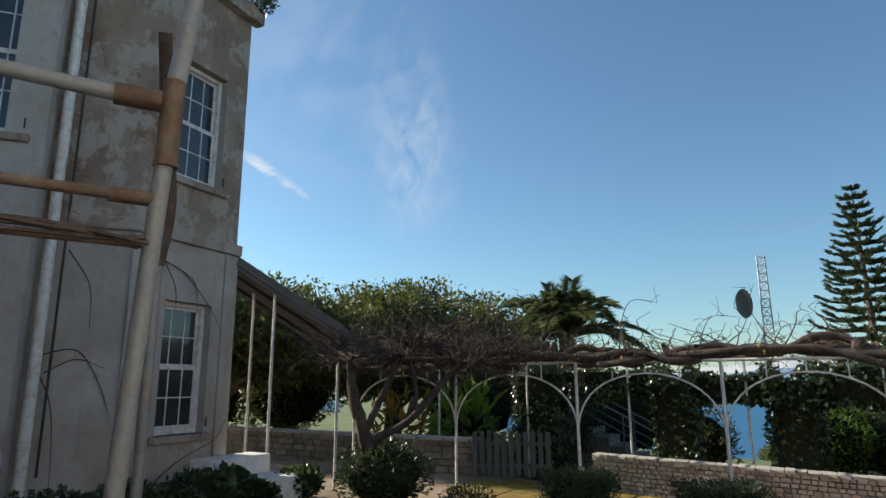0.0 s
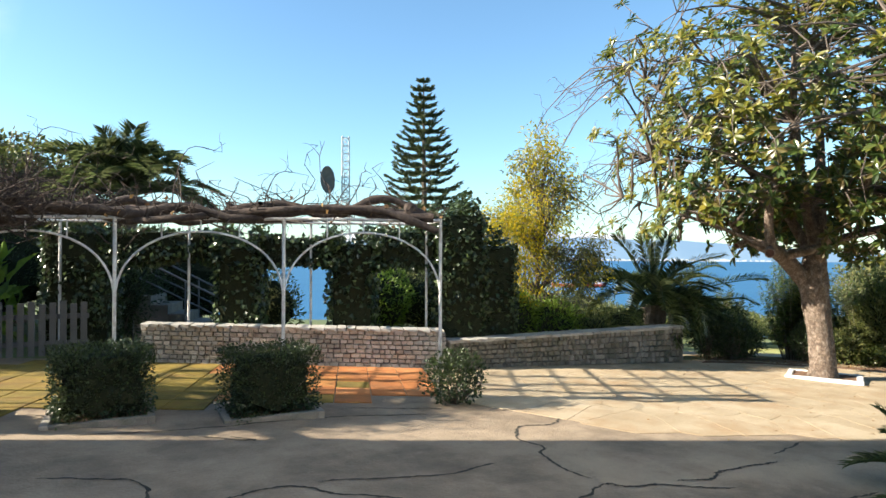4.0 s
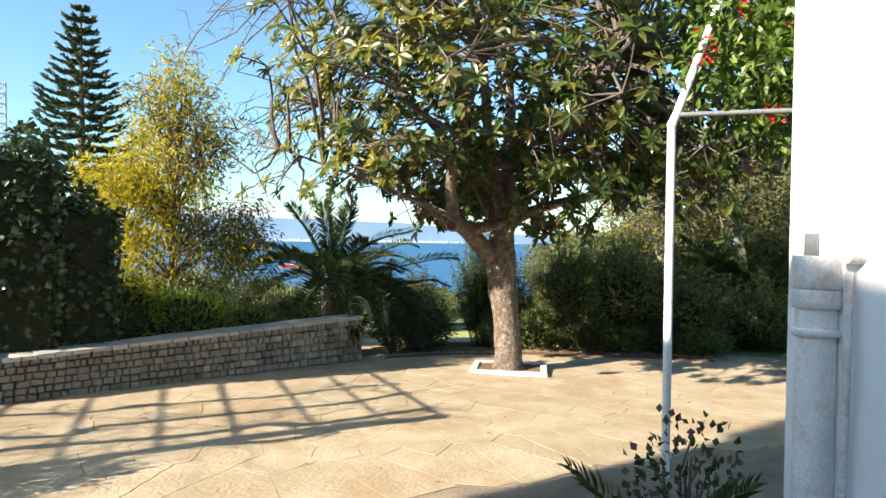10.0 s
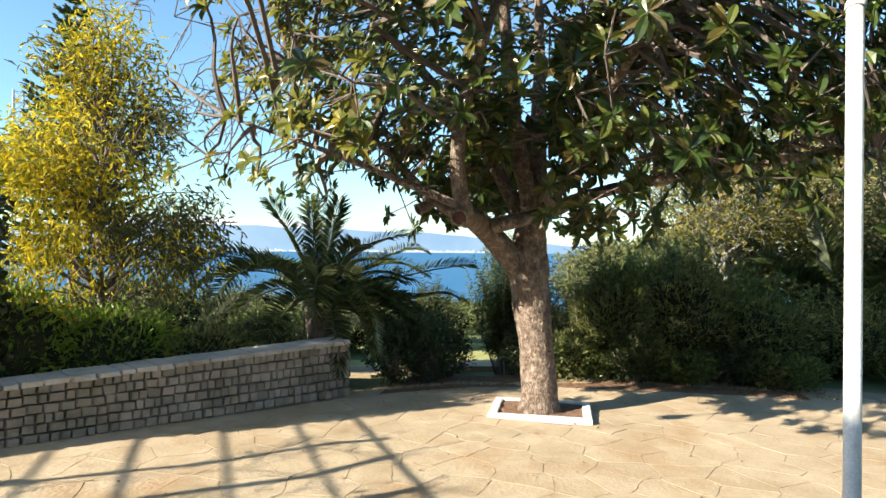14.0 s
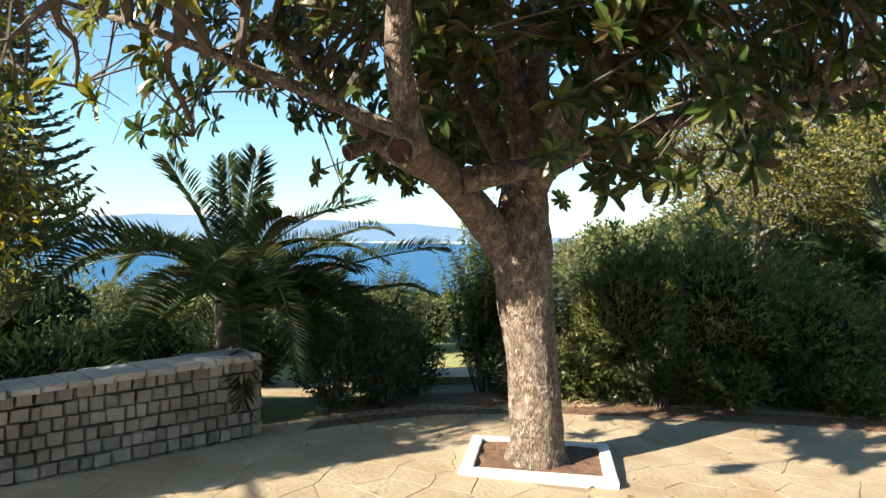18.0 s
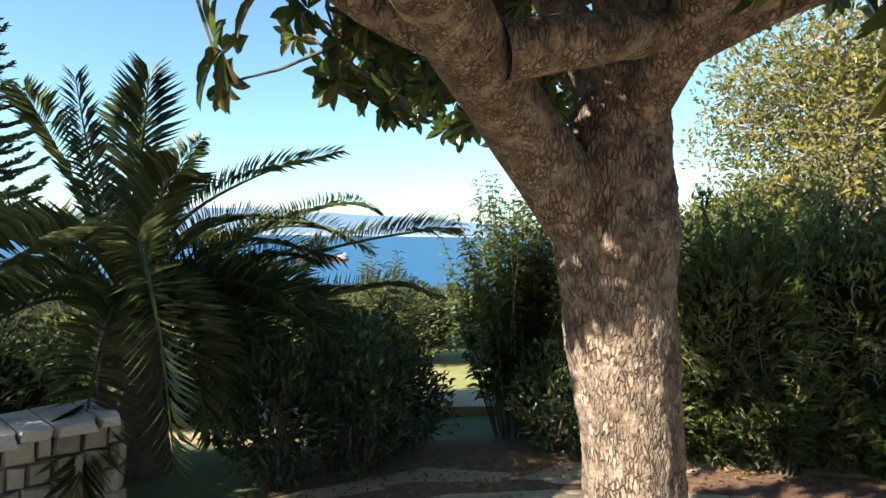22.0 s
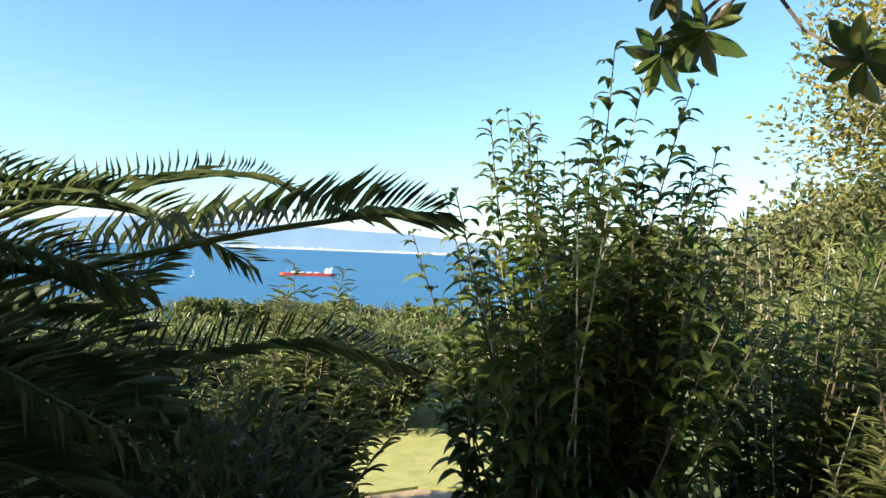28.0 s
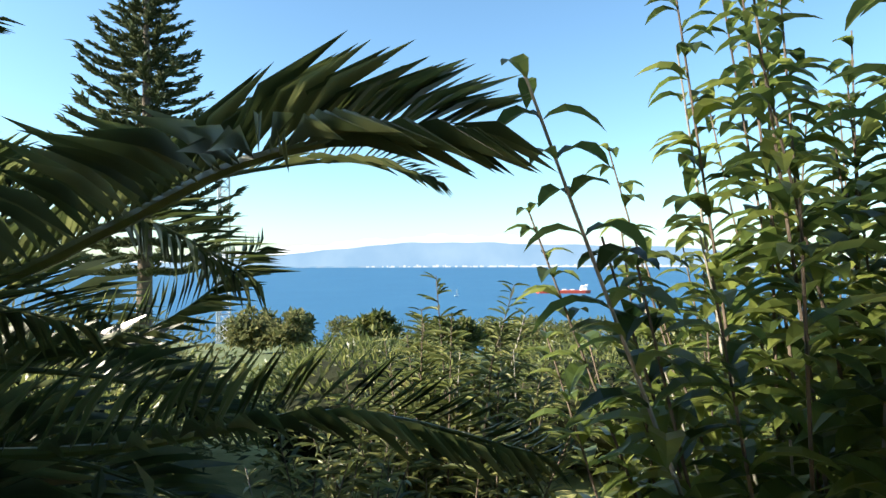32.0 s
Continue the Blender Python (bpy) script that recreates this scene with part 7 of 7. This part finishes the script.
wand_bush("oleander_bush", (14.55, 8.85), 60, 1.7, 0.55, 0.14, 0.2, L_OLEANDER, "oleander with narrow leaves below the view", gap=0.03, pairs=3)
wand_bush("oleander_bush", (13.75, 8.55), 50, 1.2, 0.5, 0.12, 0.2, L_OLEANDER, "oleander with narrow leaves under the palm", gap=0.03, pairs=3)
wand_bush("oleander_bush", (14.75, 5.9), 60, 1.7, 0.7, 0.12, 0.24, L_OLEANDER, "dense oleander beside the path's end", gap=0.032, pairs=3)
wand_bush("oleander_bush", (14.2, 5.2), 24, 1.3, 0.4, 0.11, 0.24, L_SHRUB, "light green leafy bush at the terrace edge", gap=0.035, pairs=3)
shrub("twiggy_bush", (13.05, 7.9), (0.55, 0.5, 1.05), 1900, 0.075, 0.03, L_HEDGE, "dark twiggy bush beside the palm", 40, "bush", "ball", shell=0.3)
for p_, r_ in (((13.3, 7.75), (0.4, 0.4, 0.7)), ((12.15, 7.85), (0.4, 0.35, 0.85)), ((12.65, 7.6), (0.42, 0.35, 0.8)), ((13.85, 6.7), (0.4, 0.36, 0.8))):
    shrub("twiggy_bush", p_, r_, 1900, 0.07, 0.026, L_HEDGE, "low dark bush at the terrace edge", 30, "bush", "ball", shell=0.25)

for p, r, n in (((13.2, 11.2), (0.9, 0.8, 1.3), 3600), ((12.9, 10.0), (0.6, 0.5, 1.0), 3000), ((17.8, 10.9), (1.2, 1.1, 1.7), 3600), ((15.8, 11.8), (1.2, 1.1, 1.8), 3600), ((19.6, 9.4), (1.2, 1.1, 1.6), 3600), ((20.5, 12.5), (1.6, 1.4, 2.2), 3600), ((17.5, 14.5), (1.6, 1.4, 2.2), 3600), ((14.0, 13.5), (1.5, 1.3, 2.0), 3600), ((23.5, 11), (1.6, 1.5, 2.2), 3600), ((24, 16), (2.0, 1.8, 2.6), 3600), ((20, 19), (2.0, 1.8, 2.8), 3600), ((28, 14), (2.0, 1.8, 2.6), 3600)):
    top_ = 0.72 - 0.115 * math.hypot(p[0] - 12.9, p[1] - 6.8)
    r = (r[0], r[1], max(0.4, min(r[2], top_ - gz(*p))))
    shrub("slope_bush", p, r, n, 0.12, 0.03, L_OLEANDER if n == 3600 else L_HEDGE, "dark green bush on the slope below the terrace", 20, "bush", "ball", shell=0.5, group="bushes on the slope")

# lawn and path below the terrace
LOW = [(14.2, 9.9), (15.2, 8.1), (16.0, 7.0), (17.6, 7.6), (16.6, 9.6), (15.2, 11.4)]


def draped(name, poly, lift, material, label, category):
    tv, tf = slab(poly, lift, 0.3)
    ob = tagged(new(name, poly_mesh(name, tv, tf, material)), label, category, kind="structure")
    return ob


draped("path", [(12.2, 9.9), (13.0, 8.9), (14.9, 8.5), (16.2, 6.6), (16.9, 6.9), (15.9, 8.9), (14.2, 9.9)], 0.03, FLAG, "pale path below the terrace", "path")
draped("lawn", [(12.2, 10.0), (14.2, 10.0), (16.0, 8.95), (17.0, 7.0), (21.0, 8.5), (19.0, 13.0), (13.0, 14.0)], 0.02, LAWN, "sunlit lawn below the terrace", "lawn")

# slope woods below
for k in range(44):
    ang = radians(rng.uniform(14, 82))
    d = rng.uniform(22, 95)
    x, y = 12 + d * math.sin(ang), 6 + d * math.cos(ang)
    hgt = rng.uniform(3.0, 5.5)
    hgt = min(hgt, max(1.5, 0.5 - gz(x, y) - 0.085 * d))
    tree("hillside_tree", (x, y), hgt, (hgt * 0.6, hgt * 0.6), 1800, 0.3, 0.14, (L_CANOPY, L_OLIVE)[k % 2], "grey-green tree on the slope above the sea", 0.12, BARK_DARK, clumps=24, crown_base=0.15, loose=0.3)

# ships on the bay
SHIP_RED = mat("red_hull_paint", [(0.40, 0.05, 0.03), (0.52, 0.09, 0.05)], scale=0.2, rough=0.5, coords="World")
SHIP_WHITE = mat("white_superstructure", [(0.7, 0.7, 0.7), (0.8, 0.8, 0.8)], scale=0.5, rough=0.5, coords="World")


def ship(px, py, length, turn, label):
    s = thing("tanker_ship", (px, py, SEA_Z), label, "ship", turn=turn)
    L = length / 2
    bm = bmesh.new()
    prof = [(-L, 0.35), (-L * 0.9, 1.0), (L * 0.8, 1.0), (L * 1.0, 0.05)]
    wv = length * 0.075
    lo = [bm.verts.new((x * 0.97, sgn * w * wv * 0.9, -1)) for sgn in (-1, 1) for x, w in (prof if sgn < 0 else prof[::-1])]
    hi = [bm.verts.new((x, sgn * w * wv, length * 0.055)) for sgn in (-1, 1) for x, w in (prof if sgn < 0 else prof[::-1])]
    n = len(lo)
    for i in range(n):
        bm.faces.new([lo[i], lo[(i + 1) % n], hi[(i + 1) % n], hi[i]])
    bm.faces.new(hi)
    part("hull", bm, SHIP_RED, s)
    part("bridge_house", boxes_bm([((L * 0.62, -wv * 0.8, length * 0.055), (L * 0.84, wv * 0.8, length * 0.12)), ((L * 0.66, -wv * 0.9, length * 0.12), (L * 0.78, wv * 0.9, length * 0.14))], 0.1), SHIP_WHITE, s)
    part("funnel", box_bm((L * 0.8, -1, length * 0.12), (L * 0.88, 1, length * 0.165), 0.2), SHIP_WHITE, s)
    part("mast", box_bm((-L * 0.75, -0.3, length * 0.055), (-L * 0.74, 0.3, length * 0.13), 0), SHIP_WHITE, s)
    for k in range(4):
        part("deck_gear", box_bm((-L * 0.6 + k * L * 0.28, -wv * 0.4, length * 0.055), (-L * 0.45 + k * L * 0.28, wv * 0.4, length * 0.075), 0.1), SHIP_WHITE, s)
    return s


boat = thing("sail_boat", (420, 520, SEA_Z), "small white sailing boat on the bay", "boat")
part("hull", box_bm((-3, -0.8, 0), (3, 0.8, 0.9), 0.3), SHIP_WHITE, boat)
part("sail", box_bm((-0.6, -0.1, 0.9), (1.6, 0.1, 7), 0.05), SHIP_WHITE, boat)
ship(548, 488, 62, -40, "red-hulled tanker at anchor on the bay")

# shrubs along the old house, and dead vine stems on its wall
for x, y, r, hh in ((-3.15, 6.6, 0.45, 0.5), (-2.65, 7.2, 0.4, 0.55), (-2.6, 7.9, 0.35, 0.5), (-3.6, 6.1, 0.5, 0.5), (-2.2, 7.75, 0.25, 0.35), (-1.9, 8.75, 0.3, 0.4)):
    shrub("geranium", (x, y), (r, r, hh), 900, 0.07, 0.065, L_HEDGE, "leafy dark green geranium along the house", 14, "plant", "ball", shell=0.3, along=0.6)
wall_vine = thing("dead_vine", (0, 0, 0), "thin dead vine stems hanging on the house wall and rails", "vine")
a = Acc()


def on_wall(m, s, z, out=-0.02):
    v = m @ Vector((s, out, z))
    return (v.x, v.y, v.z)


for pts in ([(0.15, 1.9), (0.5, 1.95), (0.75, 1.6), (0.9, 1.2)], [(0.15, 1.7), (0.3, 1.35), (0.36, 0.9), (0.38, 0.5)], [(0.2, 1.7), (0.5, 1.85), (0.8, 1.75)], [(0.3, 3.1), (0.55, 2.7), (0.6, 2.2)]):
    tube_to(a, spline([on_wall(m_l, *p) for p in pts], 16), np.linspace(0.008, 0.003, 16), 5)
for pts in ([(0.3, 3.1), (0.7, 3.0), (1.2, 2.6), (1.5, 2.2)], [(0.4, 3.1), (0.6, 2.8), (0.65, 2.5)], [(0.4, 3.1), (0.9, 2.9), (1.0, 2.5)], [(0.1, 0.1), (0.8, 0.6), (1.45, 0.85), (1.65, 1.1)]):
    tube_to(a, spline([on_wall(m_r, *p, -0.05) for p in pts], 16), np.linspace(0.008, 0.003, 16), 5)
part("stem_growth", a, VINE, wall_vine, kind="stuff")
a = Acc()
for k in range(7):
    p, q = np.array([-0.61, 1.25, 1.855]), np.array([-2.6, -0.03, 1.865])
    tube_to(a, spline([p + (q - p) * u + rng.normal(size=3) * 0.012 for u in np.linspace(0, 1, 13)], 60), 0.0045, 5)
part("rail_growth", a, VINE, wall_vine, kind="stuff")

# weed on the roof corner, a slack cable, litter under the hedge
weed = thing("roof_weed", (Q[0] + 0.02, Q[1] - 0.1, 7.34), "small dark weed growing from the roof corner", "plant")
a = Acc()
p = in_ellipsoid(260, (0.18, 0.0, 0.18), (0.22, 0.2, 0.28), 0.1)
leaves(a, p, rnd_dirs(260, -0.3), rnd_dirs(260, 1), 0.11, 0.03)
part("foliage", a, L_HEDGE, weed, kind="stuff")
a = Acc()
for q in p[:9]:
    tube_to(a, branch_line((0, 0, 0), q, 0, 0.1, 4), 0.008, 4)
part("stem_growth", a, VINE, weed, kind="stuff")
litter = Acc()
FOOT = spline([(11.4, 7.5, 0), (12.6, 6.9, 0), (13.3, 6.0, 0), (13.8, 4.9, 0), (14.3, 3.6, 0), (14.5, 2.7, 0)], 60)
for k in range(900):
    p = FOOT[rng.integers(60)] + (0.3 + rng.normal() * 0.2, 0.1 + rng.normal() * 0.2, 0)
    p[2] = gz(p[0], p[1]) + 0.02
    leaves(litter, p[None], rnd_dirs(1) * (1, 1, 0.2), rnd_dirs(1, 3.0), 0.05 * rng.uniform(0.5, 1.2), 0.022)
for k in range(90):
    p = np.array([rng.uniform(6, 13), rng.uniform(3.4, 7.2), 0.0])
    p[2] = gz(p[0], p[1]) + 0.018
    leaves(litter, p[None], rnd_dirs(1) * (1, 1, 0.2), rnd_dirs(1, 3.0), 0.05 * rng.uniform(0.4, 1.1), 0.022)
tagged(part("leaf_litter", litter, L_DRY), "dry brown leaves lying on the terrace and under the hedge", "dead leaves", kind="stuff")
outer = [tuple(q[:2] + np.array([1.5, 0.6])) for q in FOOT[::6]]
draped("soil_strip", [tuple(q[:2] + np.array([0.02, 0.02])) for q in FOOT[::6]] + outer[::-1], 0.012, SOIL, "reddish bare soil along the hedge foot", "soil")
for k in range(4, 13):
    q = FOOT[6 + k * 4] + (rng.uniform(0.45, 0.8), rng.uniform(0.15, 0.4), 0)
    shrub("low_bush", (float(q[0]), float(q[1])), (rng.uniform(0.28, 0.42), rng.uniform(0.28, 0.42), rng.uniform(0.35, 0.75)), 1300, 0.085, 0.034, (L_SHRUB, L_HEDGE, L_OLEANDER)[k % 3], "low leafy bush at the foot of the hedge", 14, "bush", "ball", shell=0.25, group="low bushes along the hedge")
meter = by_wall(0.3, 0.0)
mb = thing("meter_box", (meter[0], meter[1], 1.22), "small grey electric box with conduits on the white wall", "electric box", turn=math.degrees(math.atan2(U2[1], U2[0])))
part("box", box_bm((-0.06, 0.0, 0.0), (0.06, 0.07, 0.2), 0.008), PAINT_POST, mb)
part("cover", box_bm((-0.045, 0.07, 0.03), (0.045, 0.078, 0.15), 0.004), PIPE_GREY, mb)
a = Acc()
tube_to(a, [(-0.16, 0.0, 0.1), (-0.16, 0.05, 0.1)], 0.055, 16, True)
part("round_cap", a, PAINT_POST, mb, smooth=True)
for x_ in (-0.03, -0.15):
    a = Acc()
    tube_to(a, spline([(x_, 0.03, 0.02), (x_ - 0.01, 0.035, -0.3), (x_ + 0.01, 0.03, -0.9), (x_, 0.03, -1.3)], 12), 0.014, 8, True)
    part("conduit", a, PAINT_POST, mb, smooth=True)
# ---- floor pieces: flagstones, mossy tiles, cracks ----
def inside(poly, x, y):
    c = False
    for i in range(len(poly)):
        (x0, y0), (x1, y1) = poly[i], poly[i - 1]
        if (y0 > y) != (y1 > y) and x < (x1 - x0) * (y - y0) / (y1 - y0) + x0:
            c = not c
    return c


AREA = [(5.4, 7.4), (6.2, 5.3), (8.6, 3.6), (10.2, 2.6), (14.6, 2.6), (14.2, 4.4), (13.6, 5.4), (12.7, 6.6), (11.2, 7.45), (8.0, 8.1)]
seeds = []
for _ in range(4000):
    x, y, gap2 = rng.uniform(5.2, 15), rng.uniform(2.4, 8.4), rng.uniform(0.22, 0.6) ** 2
    if inside(AREA, x, y) and all((x - a_) ** 2 + (y - b_) ** 2 > gap2 for a_, b_ in seeds):
        seeds.append((x, y))
kx, ky = TREE[0], TREE[1]
for i, (x, y) in enumerate(seeds):
    if abs(x - kx) < 0.3 and abs(y - ky) < 0.3:
        continue
    poly = [(x + 0.75 * math.cos(t), y + 0.75 * math.sin(t)) for t in np.linspace(0, 2 * math.pi, 9)[:-1]]
    for j, (u, v) in enumerate(seeds):
        if j != i and abs(u - x) < 1.6 and abs(v - y) < 1.6:
            nx, ny = u - x, v - y
            d = math.hypot(nx, ny)
            poly = clip_poly(poly, nx / d, ny / d, (nx * (u + x) + ny * (v + y)) / 2 / d - 0.0035)
    if len(poly) < 3:
        continue
    lift = 0.004 + rng.uniform(0, 0.002)
    fine = []
    for k_ in range(len(poly)):
        p_, q_ = np.array(poly[k_]), np.array(poly[(k_ + 1) % len(poly)])
        m_ = max(1, int(np.linalg.norm(q_ - p_) / 0.09))
        for e_ in range(m_):
            c_ = p_ + (q_ - p_) * e_ / m_
            fine.append((c_[0] + 0.02 * noise.noise(Vector((c_[0] * 9, c_[1] * 9, 3))), c_[1] + 0.02 * noise.noise(Vector((c_[0] * 9, c_[1] * 9, 8)))))
    tv, tf = slab(fine, lift, 0.03)
    ob = new("flagstone", poly_mesh("flagstone", tv, tf, FLAG))
    ob.parent = terrace
# tiles under the pergola, in rows parallel to the pale wall
tw_, td_ = 0.42, 0.42
du, dv = np.array([0.885, -0.467]), np.array([0.467, 0.885])
FLOOR = [(0.6, 8.1), (4.75, 7.0), (6.2, 8.65), (2.5, 10.65), (1.4, 11.2), (0.2, 10.9)]
o = np.array([0.0, 8.2])
tile_floor = tagged(new("floor_tiles"), "mossy orange tiles under the pergola", "floor", kind="structure")
for i in range(-4, 16):
    for j in range(-6, 9):
        p = o + du * i * tw_ + dv * j * td_
        poly = [tuple(p), tuple(p + du * (tw_ - 0.012)), tuple(p + du * (tw_ - 0.012) + dv * (td_ - 0.012)), tuple(p + dv * (td_ - 0.012))]
        c = np.mean(poly, axis=0)
        if not inside(FLOOR, *c):
            continue
        tv, tf = slab(poly, 0.01 + rng.uniform(0, 0.004), 0.03, 0.004)
        ob = new("tile", poly_mesh("tile", tv, tf, MOSS_TILE if c[0] > 3.5 + 0.7 * rng.normal() else MOSS_GREEN))
        ob.parent = tile_floor
CRACKS = [
    [(5.70, 5.65), (5.24, 5.38), (4.91, 5.47), (4.55, 5.12), (4.55, 4.84), (4.41, 4.69), (4.29, 4.38), (4.27, 4.01)],
    [(6.27, 3.69), (7.03, 3.77)], [(4.84, 3.68), (5.11, 3.59), (5.43, 3.65), (5.76, 3.60), (6.05, 3.55)],
    [(5.18, 2.95), (5.34, 2.90), (5.56, 2.83), (5.97, 2.77)],
    [(0.90, 5.89), (1.45, 5.54), (1.48, 4.97), (1.74, 4.80), (1.91, 4.93), (2.31, 4.94), (2.59, 4.60), (2.85, 4.34), (2.89, 3.97)],
    [(2.10, 6.43), (2.46, 6.13), (2.36, 6.31)], [(2.50, 4.95), (3.32, 4.66), (3.92, 4.67)],
    [(3.69, 3.70), (4.25, 3.90), (4.37, 3.80), (4.65, 3.66), (5.09, 3.34)], [(3.71, 6.9), (4.30, 6.6), (4.68, 6.4)],
    [(-1.28, 4.89), (-1.44, 5.85), (-1.01, 6.16)], [(1.2, 6.9), (2.2, 6.7), (3.4, 6.6), (4.4, 6.25)]]
CRACK_DARK = mat("crack_dirt", [(0.02, 0.017, 0.014), (0.05, 0.045, 0.03)], scale=20, rough=1.0, coords="World")
for line in CRACKS:
    ln = spline([(x, y, 0) for x, y in line], 14 * len(line))[:, :2]
    ln = ln + np.array([[0.035 * noise.noise(Vector((p[0] * 5, p[1] * 5, k))) for k in (0, 9)] for p in ln]) + rng.normal(size=ln.shape) * 0.006
    d = unit(np.gradient(ln, axis=0))
    nn = np.stack([-d[:, 1], d[:, 0]], -1)
    w = 0.013 * (0.4 + rng.random(len(ln))) * np.minimum(1, np.minimum(np.arange(len(ln)), np.arange(len(ln))[::-1]) / 4 + 0.1)
    a = Acc()
    L_, R_ = ln + nn * w[:, None], ln - nn * w[:, None]
    v = [(p[0], p[1], gz(*p) + 0.004) for p in np.vstack([L_, R_])]
    k = np.arange(len(ln) - 1)
    a.add(v, np.stack([len(ln) + k, len(ln) + k + 1, k + 1, k], -1))
    ob = part("crack", a, CRACK_DARK, terrace)
